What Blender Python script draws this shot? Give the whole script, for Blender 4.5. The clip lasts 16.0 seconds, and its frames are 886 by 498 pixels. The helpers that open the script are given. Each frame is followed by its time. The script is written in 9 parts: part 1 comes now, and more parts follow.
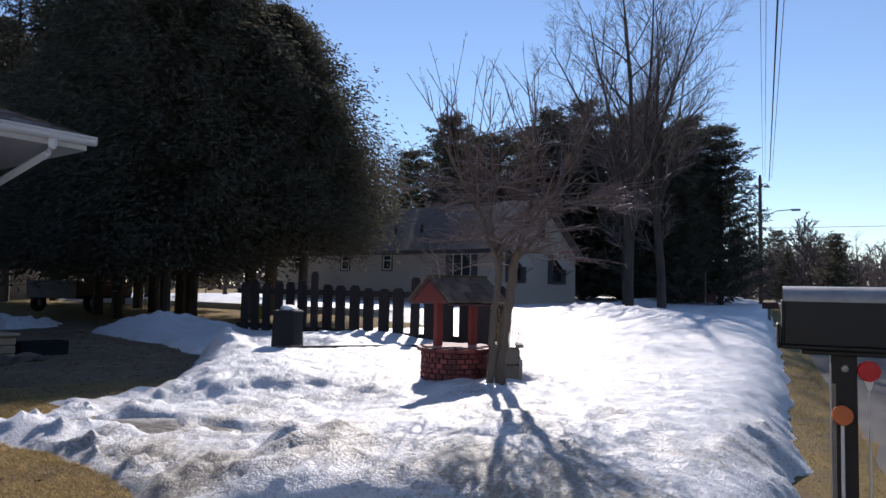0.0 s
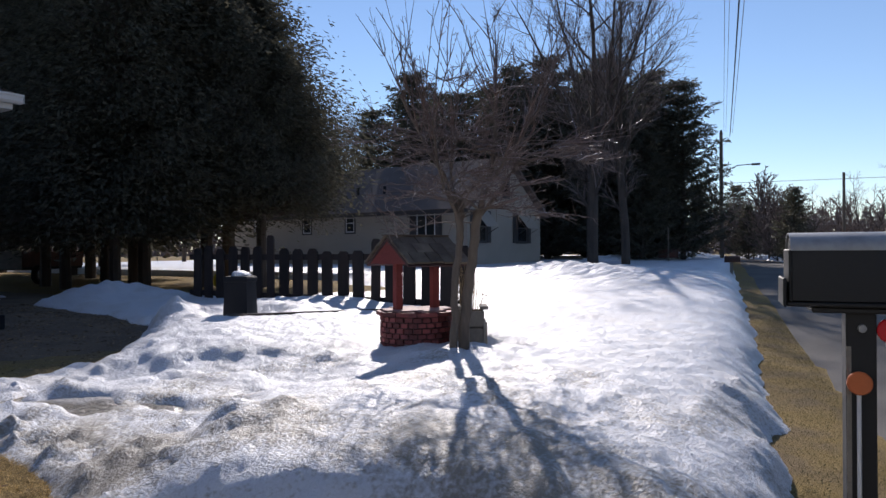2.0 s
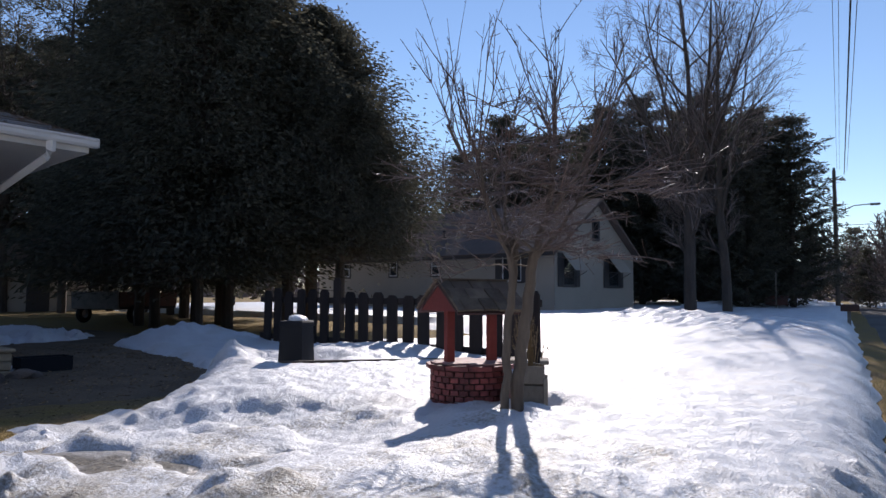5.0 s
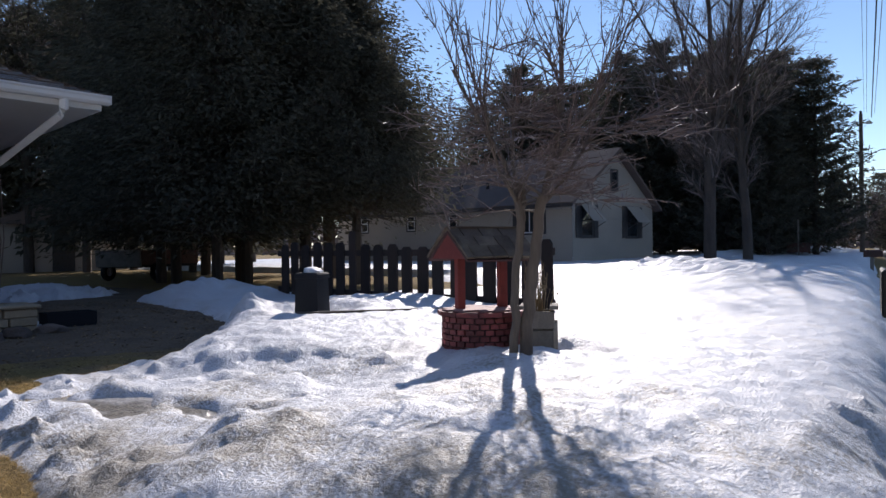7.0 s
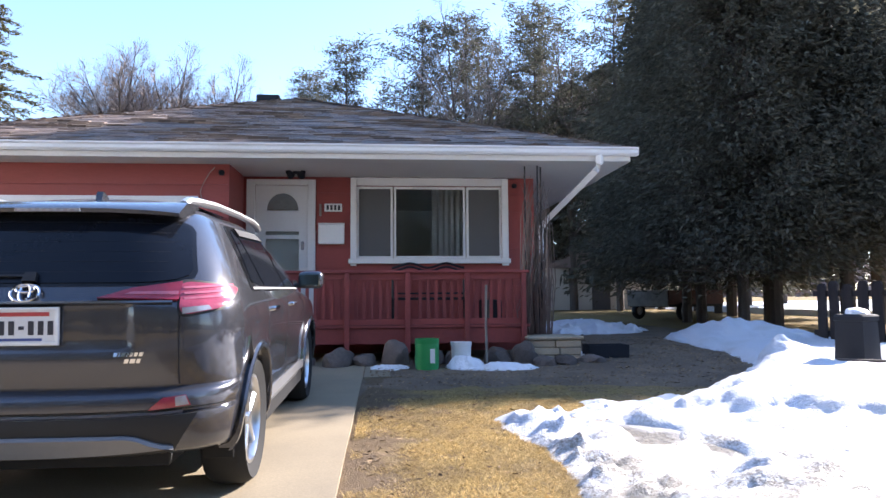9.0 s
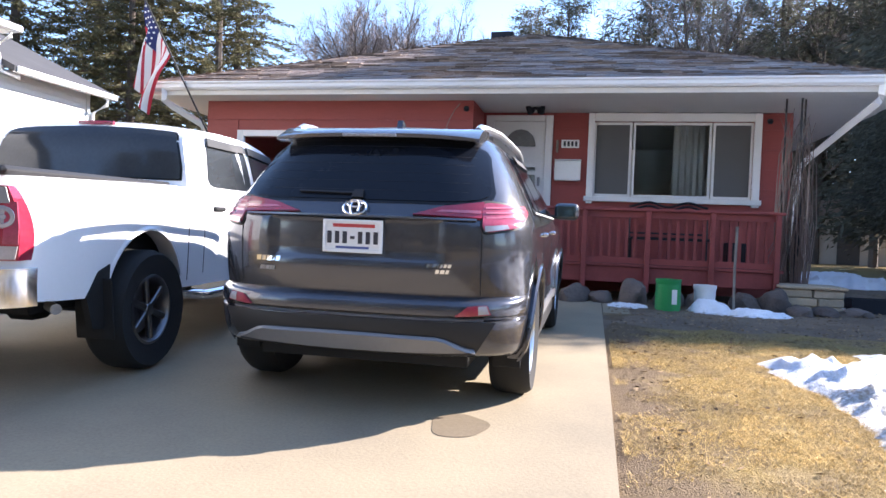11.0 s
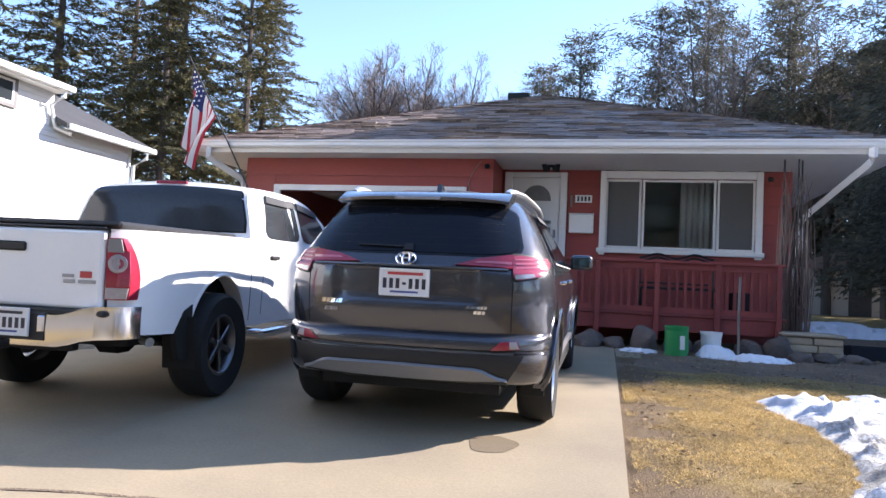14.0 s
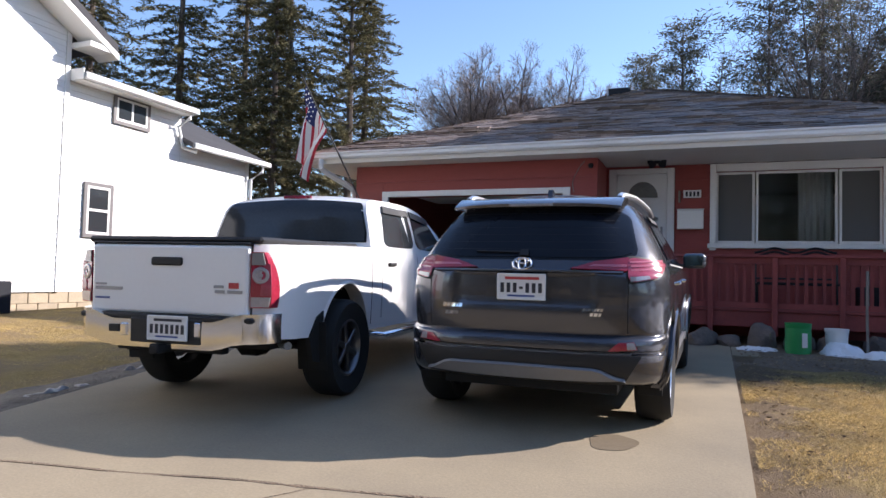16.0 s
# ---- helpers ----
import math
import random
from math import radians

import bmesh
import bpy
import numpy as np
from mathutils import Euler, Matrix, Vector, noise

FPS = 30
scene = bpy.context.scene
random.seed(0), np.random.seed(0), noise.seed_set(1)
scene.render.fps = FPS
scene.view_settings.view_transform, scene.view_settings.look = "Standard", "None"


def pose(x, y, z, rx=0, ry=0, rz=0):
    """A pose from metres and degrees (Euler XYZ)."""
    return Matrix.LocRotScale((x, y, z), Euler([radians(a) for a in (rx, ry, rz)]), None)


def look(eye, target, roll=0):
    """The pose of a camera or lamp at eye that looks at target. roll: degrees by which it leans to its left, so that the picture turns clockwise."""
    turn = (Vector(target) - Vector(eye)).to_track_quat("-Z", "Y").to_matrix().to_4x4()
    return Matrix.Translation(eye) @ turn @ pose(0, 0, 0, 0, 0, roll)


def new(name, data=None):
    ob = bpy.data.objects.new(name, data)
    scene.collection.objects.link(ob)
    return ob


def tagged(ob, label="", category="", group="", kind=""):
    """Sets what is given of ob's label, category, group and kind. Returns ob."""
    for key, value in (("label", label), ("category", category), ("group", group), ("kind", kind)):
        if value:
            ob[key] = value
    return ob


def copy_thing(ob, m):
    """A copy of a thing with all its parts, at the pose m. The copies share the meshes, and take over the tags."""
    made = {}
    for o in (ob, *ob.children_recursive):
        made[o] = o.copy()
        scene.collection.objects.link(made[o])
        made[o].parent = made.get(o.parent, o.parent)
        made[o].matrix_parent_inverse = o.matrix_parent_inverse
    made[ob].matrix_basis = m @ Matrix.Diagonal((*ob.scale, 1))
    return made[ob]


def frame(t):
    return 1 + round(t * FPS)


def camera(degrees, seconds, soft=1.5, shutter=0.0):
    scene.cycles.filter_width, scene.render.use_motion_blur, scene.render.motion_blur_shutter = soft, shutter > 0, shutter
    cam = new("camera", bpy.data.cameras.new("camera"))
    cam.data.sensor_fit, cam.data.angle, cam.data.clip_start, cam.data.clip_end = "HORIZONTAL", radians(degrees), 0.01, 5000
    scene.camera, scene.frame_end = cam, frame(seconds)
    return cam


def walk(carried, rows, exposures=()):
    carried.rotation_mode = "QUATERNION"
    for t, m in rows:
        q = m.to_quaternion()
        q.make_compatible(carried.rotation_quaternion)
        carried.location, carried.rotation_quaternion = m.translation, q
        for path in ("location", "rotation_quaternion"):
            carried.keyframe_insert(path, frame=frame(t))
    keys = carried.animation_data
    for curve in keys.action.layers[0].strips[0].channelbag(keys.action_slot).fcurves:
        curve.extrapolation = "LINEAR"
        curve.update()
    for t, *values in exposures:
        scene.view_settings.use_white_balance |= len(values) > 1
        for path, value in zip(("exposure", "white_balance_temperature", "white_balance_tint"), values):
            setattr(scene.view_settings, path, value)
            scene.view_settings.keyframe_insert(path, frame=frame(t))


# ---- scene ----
cam = camera(66.2, 16.0)
PATH = [
    (0, (0.821, -0.072, 1.158), (2.43, 1.111, 1.278), 1.1),
    (0.5, (0.956, -0.063, 1.15), (2.61, 1.062, 1.165), 0.5),
    (1, (1.037, 0.02, 1.15), (2.74, 1.069, 1.184), 1.2),
    (1.5, (1.083, 0.096, 1.162), (2.798, 1.124, 1.21), 2.2),
    (2, (1.179, 0.11, 1.145), (2.849, 1.211, 1.153), -0.3),
    (2.5, (1.421, 0.117, 1.146), (3.036, 1.297, 1.189), 0.7),
    (3, (1.521, 0.138, 1.145), (3.124, 1.332, 1.212), -1.6),
    (3.5, (1.606, 0.219, 1.154), (3.204, 1.414, 1.283), -0.4),
    (4, (1.689, 0.271, 1.153), (3.33, 1.413, 1.238), -0.4),
    (4.5, (1.815, 0.254, 1.165), (3.363, 1.514, 1.297), 0.1),
    (4.7, (1.84, 0.219, 1.167), (3.348, 1.524, 1.316), 0.6),
    (6.8, (1.941, 0.149, 1.119), (3.44, 1.471, 1.198), -0.8),
    (7, (1.911, 0.124, 1.112), (3.376, 1.487, 1.114), -0.7),
    (7.5, (1.886, 0.117, 1.112), (3.097, 1.709, 1.101), -1.0),
    (8, (1.946, 0.101, 1.111), (2.841, 1.889, 1.145), -0.2),
    (8.5, (1.924, 0.088, 1.099), (2.42, 2.025, 1.148), -0.4),
    (9, (1.89, 0.06, 1.078), (2.059, 2.048, 1.216), -0.4),
    (9.5, (1.801, 0.105, 1.046), (1.743, 2.102, 1.138), 0.7),
    (10, (1.643, 0.139, 1.023), (1.418, 2.126, 1.027), 0.9),
    (10.2, (1.587, 0.11, 1.019), (1.317, 2.092, 1.007), 1.4),
    (12.3, (1.408, -0.409, 0.926), (0.854, 1.511, 0.867), 1.7),
    (12.5, (1.393, -0.474, 0.936), (0.881, 1.46, 0.91), 1.9),
    (13, (1.375, -0.58, 0.961), (0.822, 1.341, 1.034), 2.1),
    (13.5, (1.435, -0.672, 0.951), (0.936, 1.264, 1.012), 2.6),
    (14, (1.465, -0.787, 0.964), (0.998, 1.156, 1.062), 2.8),
    (14.5, (1.398, -0.87, 0.982), (0.999, 1.09, 1.028), 0.5),
    (15, (1.344, -0.929, 0.977), (0.805, 0.995, 1.057), 0.7),
    (15.5, (1.324, -0.977, 0.981), (0.653, 0.904, 1.092), 0.3),
    (16, (1.418, -1.025, 0.996), (0.675, 0.83, 1.081), 1.5),
]
# the phone's exposure opens up once it has turned away from the sun
EXPOSURES = [(0.0, 0.36), (2.0, 0.24), (3.5, 0.32), (7.0, 0.36), (7.5, 0.6), (8.0, 1.2), (8.5, 1.68), (9.0, 2.15), (10.0, 2.5), (12.5, 2.05), (14.5, 2.0), (15.0, 1.95), (15.5, 1.55), (16.0, 1.36)]
walk(cam, [(t, look(eye, target, roll)) for t, eye, target, roll in PATH], [(t, stops, 6500, 17) for t, stops in EXPOSURES])

# ---- sky and sun ----
SUN_AZ, SUN_EL = 33.9, 29.3
world = bpy.data.worlds.new("sky")
scene.world = world
world.use_nodes = True
wn = world.node_tree.nodes
sky = wn.new("ShaderNodeTexSky")
sky.sky_type = "NISHITA"
sky.sun_disc = False
sky.sun_elevation = radians(SUN_EL)
sky.sun_rotation = radians(90 - SUN_AZ)
sky.air_density, sky.dust_density, sky.ozone_density = 1.0, 0.0, 3.3
wn["Background"].inputs["Strength"].default_value = 0.105
world.node_tree.links.new(sky.outputs["Color"], wn["Background"].inputs["Color"])
sun_data = bpy.data.lights.new("sun", "SUN")
sun_data.energy, sun_data.angle, sun_data.color = 3.9, radians(0.55), (1.0, 0.95, 0.88)
sun = new("sun", sun_data)
sun_dir = Vector((math.cos(radians(SUN_AZ)) * math.cos(radians(SUN_EL)), math.sin(radians(SUN_AZ)) * math.cos(radians(SUN_EL)), math.sin(radians(SUN_EL))))
sun.matrix_world = look(sun_dir * 60, (0, 0, 0))

# ---- tools ----
def link_in(nt, a, b):
    nt.links.new(a, b)


def mat(name, col, col2=None, rough=0.6, metal=0.0, var=0.25, scale=1.5, fine=40.0, bump=0.15, depth=0.01, spec=0.5,
        coat=0.0, island=0.0, each=0.0, lo=0.42, hi=0.6, stretch=(1, 1, 1), rough2=None, trans=0.0, ior=1.45, thin=0.0):
    """A surface: colour with broad patches (scale) and grain (fine), and a relief of the grain. island, each: how much pieces differ."""
    m = bpy.data.materials.new(name)
    m.use_nodes = True
    nt = m.node_tree
    b = nt.nodes["Principled BSDF"]
    co = nt.nodes.new("ShaderNodeTexCoord")
    mp = nt.nodes.new("ShaderNodeMapping")
    mp.inputs["Scale"].default_value = stretch
    link_in(nt, co.outputs["Object"], mp.inputs["Vector"])
    n1, n2 = nt.nodes.new("ShaderNodeTexNoise"), nt.nodes.new("ShaderNodeTexNoise")
    for n, sc, dt in ((n1, scale, 4), (n2, fine, 5)):
        n.inputs["Scale"].default_value, n.inputs["Detail"].default_value = sc, dt
        link_in(nt, mp.outputs["Vector"], n.inputs["Vector"])

    def maths(op, a, c):
        k = nt.nodes.new("ShaderNodeMath")
        k.operation = op
        for i, v in enumerate((a, c)):
            if isinstance(v, (int, float)):
                k.inputs[i].default_value = v
            else:
                link_in(nt, v, k.inputs[i])
        return k.outputs[0]

    f = maths("ADD", maths("MULTIPLY", maths("SUBTRACT", n1.outputs["Fac"], 0.5), 1.8 * var), maths("MULTIPLY", maths("SUBTRACT", n2.outputs["Fac"], 0.5), 1.6 * var))
    if island:
        g = nt.nodes.new("ShaderNodeNewGeometry")
        f = maths("ADD", f, maths("MULTIPLY", maths("SUBTRACT", g.outputs["Random Per Island"], 0.5), 2 * island))
    if each:
        g = nt.nodes.new("ShaderNodeObjectInfo")
        f = maths("ADD", f, maths("MULTIPLY", maths("SUBTRACT", g.outputs["Random"], 0.5), 2 * each))
    f = maths("MAXIMUM", maths("ADD", f, 1.0), 0.05)
    if col2:
        r = nt.nodes.new("ShaderNodeMapRange")
        r.inputs["From Min"].default_value, r.inputs["From Max"].default_value = lo, hi
        link_in(nt, n1.outputs["Fac"], r.inputs["Value"])
        mx = nt.nodes.new("ShaderNodeMixRGB")
        mx.inputs["Color1"].default_value, mx.inputs["Color2"].default_value = (*col, 1), (*col2, 1)
        link_in(nt, r.outputs["Result"], mx.inputs["Fac"])
        base = mx.outputs["Color"]
        if rough2 is not None:
            rr = nt.nodes.new("ShaderNodeMapRange")
            rr.inputs["To Min"].default_value, rr.inputs["To Max"].default_value = rough, rough2
            link_in(nt, r.outputs["Result"], rr.inputs["Value"])
            link_in(nt, rr.outputs["Result"], b.inputs["Roughness"])
    else:
        rgb = nt.nodes.new("ShaderNodeRGB")
        rgb.outputs[0].default_value = (*col, 1)
        base = rgb.outputs[0]
    sc = nt.nodes.new("ShaderNodeVectorMath")
    sc.operation = "SCALE"
    link_in(nt, base, sc.inputs[0])
    link_in(nt, f, sc.inputs["Scale"])
    link_in(nt, sc.outputs[0], b.inputs["Base Color"])
    if rough2 is None or not col2:
        b.inputs["Roughness"].default_value = rough
    b.inputs["Metallic"].default_value = metal
    b.inputs["Specular IOR Level"].default_value = spec
    b.inputs["Coat Weight"].default_value = coat
    b.inputs["Coat Roughness"].default_value = 0.04
    b.inputs["Transmission Weight"].default_value = trans
    b.inputs["IOR"].default_value = ior
    if bump:
        bp = nt.nodes.new("ShaderNodeBump")
        bp.inputs["Strength"].default_value, bp.inputs["Distance"].default_value = bump, depth
        link_in(nt, n2.outputs["Fac"], bp.inputs["Height"])
        link_in(nt, bp.outputs["Normal"], b.inputs["Normal"])
    if thin:
        # leaves let part of the light through
        tl, ms = nt.nodes.new("ShaderNodeBsdfTranslucent"), nt.nodes.new("ShaderNodeMixShader")
        ms.inputs["Fac"].default_value = thin
        link_in(nt, sc.outputs[0], tl.inputs["Color"])
        link_in(nt, b.outputs[0], ms.inputs[1])
        link_in(nt, tl.outputs[0], ms.inputs[2])
        link_in(nt, ms.outputs[0], nt.nodes["Material Output"].inputs["Surface"])
    return m


def mesh_of(name, geo, smooth=False):
    me = bpy.data.meshes.new(name)
    if isinstance(geo, bmesh.types.BMesh):
        geo.to_mesh(me)
        geo.free()
    else:
        v, f = geo
        me.from_pydata(v, [], f)
    if smooth:
        me.polygons.foreach_set("use_smooth", [True] * len(me.polygons))
        me.set_sharp_from_angle(angle=radians(38))
    return me


def part(name, geo, material, parent=None, label="", smooth=False, kind=""):
    """Links a bmesh, or (verts, faces), as ONE mesh object under a thing or under a part."""
    me = mesh_of(name, geo, smooth)
    for k in (material if isinstance(material, (list, tuple)) else (material,)):
        me.materials.append(k)
    ob = new(name, me)
    if parent is not None:
        ob.parent = parent
    return tagged(ob, label, "", "", kind)


def thing(name, at, label, category, group="", turn=0.0, kind=""):
    e = new(name)
    e.empty_display_size = 0.1
    e.matrix_basis = pose(at[0], at[1], at[2], 0, 0, turn)
    return tagged(e, label, category, group, kind)


def box(x0, x1, y0, y1, z0, z1, bevel=0.0, bm=None, seg=1):
    own = bm is None
    b = bmesh.new()
    vs = [b.verts.new((x, y, z)) for z in (z0, z1) for y in (y0, y1) for x in (x0, x1)]
    for q in ((0, 2, 3, 1), (4, 5, 7, 6), (0, 1, 5, 4), (2, 6, 7, 3), (0, 4, 6, 2), (1, 3, 7, 5)):
        b.faces.new([vs[i] for i in q])
    if bevel:
        bmesh.ops.bevel(b, geom=b.edges[:], offset=bevel, segments=seg, affect="EDGES", profile=0.5)
    if own:
        return b
    me = bpy.data.meshes.new("t")
    b.to_mesh(me)
    b.free()
    bm.from_mesh(me)
    bpy.data.meshes.remove(me)
    return bm


def moved(b, m):
    b.transform(m)
    return b


def joined(*bms):
    out = bmesh.new()
    for b in bms:
        me = bpy.data.meshes.new("t")
        b.to_mesh(me)
        b.free()
        out.from_mesh(me)
        bpy.data.meshes.remove(me)
    return out


def lathe(profile, n=32, axis="z", close=False):
    """Turns (radius, height) pairs round an axis."""
    v, f = [], []
    k = len(profile)
    for i in range(n):
        a = 2 * math.pi * i / n
        c, s = math.cos(a), math.sin(a)
        for r, h in profile:
            v.append({"z": (r * c, r * s, h), "x": (h, r * c, r * s), "y": (r * c, h, r * s)}[axis])
    for i in range(n):
        for j in range(k if close else k - 1):
            a, b2 = i * k + j, i * k + (j + 1) % k
            c, d = ((i + 1) % n) * k + (j + 1) % k, ((i + 1) % n) * k + j
            f.append((a, d, c, b2))
    b = bmesh.new()
    vs = [b.verts.new(p) for p in v]
    for q in f:
        try:
            b.faces.new([vs[i] for i in q])
        except ValueError:
            pass
    bmesh.ops.remove_doubles(b, verts=b.verts[:], dist=1e-5)
    bmesh.ops.recalc_face_normals(b, faces=b.faces[:])
    return b


def tube_into(v, f, pts, radii, n=5):
    """Adds a tapered tube along pts to the lists v and f."""
    pts = [Vector(p) for p in pts]
    start = len(v)
    for i, p in enumerate(pts):
        t = (pts[min(i + 1, len(pts) - 1)] - pts[max(i - 1, 0)]).normalized()
        u = t.cross(Vector((0, 0, 1)) if abs(t.z) < 0.9 else Vector((1, 0, 0))).normalized()
        w = t.cross(u)
        for k in range(n):
            a = 2 * math.pi * k / n
            q = p + (u * math.cos(a) + w * math.sin(a)) * radii[i]
            v.append((q.x, q.y, q.z))
    for i in range(len(pts) - 1):
        for k in range(n):
            a, b2 = start + i * n + k, start + i * n + (k + 1) % n
            f.append((a, b2, b2 + n, a + n))
    f.append(tuple(start + k for k in reversed(range(n))))
    f.append(tuple(start + (len(pts) - 1) * n + k for k in range(n)))


def tube(pts, r, n=8):
    v, f = [], []
    tube_into(v, f, pts, [r] * len(pts) if isinstance(r, (int, float)) else r, n)
    return v, f


def prism(poly, y0, y1):
    """Extrudes an (x, z) outline from y0 to y1."""
    k = len(poly)
    v = [(x, y0, z) for x, z in poly] + [(x, y1, z) for x, z in poly]
    f = [tuple(range(k)), tuple(reversed(range(k, 2 * k)))]
    f += [(i, i + k, (i + 1) % k + k, (i + 1) % k) for i in range(k)]
    b = bmesh.new()
    vs = [b.verts.new(p) for p in v]
    for q in f:
        b.faces.new([vs[i] for i in q])
    bmesh.ops.recalc_face_normals(b, faces=b.faces[:])
    return b


def smooth01(a, b, x):
    t = min(1.0, max(0.0, (x - a) / (b - a)))
    return t * t * (3 - 2 * t)


def poly_at(pairs, x):
    """Linear interpolation in a list of (x, value)."""
    if x <= pairs[0][0]:
        return pairs[0][1]
    for (a, va), (b, vb) in zip(pairs, pairs[1:]):
        if x <= b:
            return va + (vb - va) * (x - a) / (b - a)
    return pairs[-1][1]


def ns(x, y, s, seed=0.0):
    return noise.noise(Vector((x * s, y * s, seed)))


def sheet(xs, ys, zfun):
    """A grid of ground over xs and ys."""
    v = [(x, y, zfun(x, y)) for y in ys for x in xs]
    n = len(xs)
    f = [(j * n + i, j * n + i + 1, (j + 1) * n + i + 1, (j + 1) * n + i) for j in range(len(ys) - 1) for i in range(n - 1)]
    return v, f


def steps(a, b, first, last=None):
    """Places from a to b with a spacing that grows from first to last."""
    out, d = [a], first
    g = 1.0 if last is None else (last / first) ** (1.0 / max(1, int(2 * abs(b - a) / (first + last))))
    while out[-1] + d < b:
        out.append(out[-1] + d)
        d *= g
    return out + [b]


# the street runs at an angle to the house front: s along it, d metres in from its edge
ROAD_TURN = 11.0
RC, RS = math.cos(radians(ROAD_TURN)), math.sin(radians(ROAD_TURN))


def road_d(x, y):
    return y * RC - x * RS + 1.0


def road_xy(s, d):
    return s * RC - (d - 1.0) * RS, s * RS + (d - 1.0) * RC


def ground_z(x, y):
    z = 0.025 * (min(12.0, max(-8.0, y)) - 3.6) + 0.009 * min(40.0, max(0.0, x - 6.0))
    # the apron dips towards the street, and the drive leans to its west side
    dip = 0.065 * smooth01(4.6, 1.8, y) * smooth01(2.7, 1.7, x) * (1 - 0.65 * smooth01(0.0, -2.2, x)) + 0.03 * smooth01(-0.8, -1.6, x)
    return z + 0.15 * smooth01(4.0, 7.0, -x) - dip


# ---- materials ----
def lawn_mat():
    """Flattened straw-coloured turf, worn to bare brown earth along the edge of the driveway."""
    m = mat("dry_lawn", (0.34, 0.245, 0.10), (0.19, 0.14, 0.08), rough=0.95, var=0.85, scale=2.3, fine=95, bump=0.9, depth=0.02, spec=0.1, lo=0.38, hi=0.62)
    nt = m.node_tree
    b = nt.nodes["Principled BSDF"]
    src = b.inputs["Base Color"].links[0].from_socket
    co = [n for n in nt.nodes if n.type == "TEX_COORD"][0]
    sep, off, far, wob, tot, mx = [nt.nodes.new("ShaderNode" + k) for k in ("SeparateXYZ", "Math", "Math", "TexNoise", "MapRange", "MixRGB")]
    link_in(nt, co.outputs["Object"], sep.inputs[0])
    off.operation, far.operation = "SUBTRACT", "MULTIPLY_ADD"
    link_in(nt, sep.outputs["X"], off.inputs[0])
    off.inputs[1].default_value = 1.70
    gap = nt.nodes.new("ShaderNodeMath")
    gap.operation = "ABSOLUTE"
    link_in(nt, off.outputs[0], gap.inputs[0])
    wob.inputs["Scale"].default_value, wob.inputs["Detail"].default_value = 3.0, 6
    link_in(nt, co.outputs["Object"], wob.inputs["Vector"])
    link_in(nt, wob.outputs["Fac"], far.inputs[0])
    far.inputs[1].default_value = 1.5
    link_in(nt, gap.outputs[0], far.inputs[2])
    tot.inputs["From Min"].default_value, tot.inputs["From Max"].default_value = 1.0, 1.4
    tot.inputs["To Min"].default_value, tot.inputs["To Max"].default_value = 0.85, 0.0
    link_in(nt, far.outputs[0], tot.inputs["Value"])
    link_in(nt, tot.outputs["Result"], mx.inputs["Fac"])
    link_in(nt, src, mx.inputs["Color1"])
    mx.inputs["Color2"].default_value = (0.15, 0.108, 0.075, 1)
    link_in(nt, mx.outputs["Color"], b.inputs["Base Color"])
    return m


M_GRASS = lawn_mat()
M_BLADE = mat("dry_grass_blades", (0.64, 0.455, 0.18), (0.36, 0.26, 0.12), rough=0.75, var=0.5, scale=1.8, fine=30, bump=0, island=0.6, spec=0.3, thin=0.25)
M_VERGE = mat("verge_grass_blades", (0.150, 0.130, 0.055), (0.105, 0.090, 0.045), rough=0.8, var=0.4, scale=1.3, fine=30, bump=0, island=0.45, spec=0.2, thin=0.2)
M_MUD = mat("wet_black_mud", (0.055, 0.046, 0.038), (0.10, 0.082, 0.062), rough=0.7, var=0.5, scale=3, fine=30, bump=0.9, depth=0.03, spec=0.3)
M_LITTER = mat("dead_leaf_litter", (0.30, 0.205, 0.115), (0.17, 0.115, 0.07), rough=0.85, var=0.4, scale=3, fine=30, bump=0, island=0.7, spec=0.2)
M_DIRT = mat("bare_dirt", (0.235, 0.178, 0.128), (0.15, 0.115, 0.085), rough=0.95, var=0.5, scale=1.4, fine=45, bump=0.8, depth=0.03, spec=0.15)


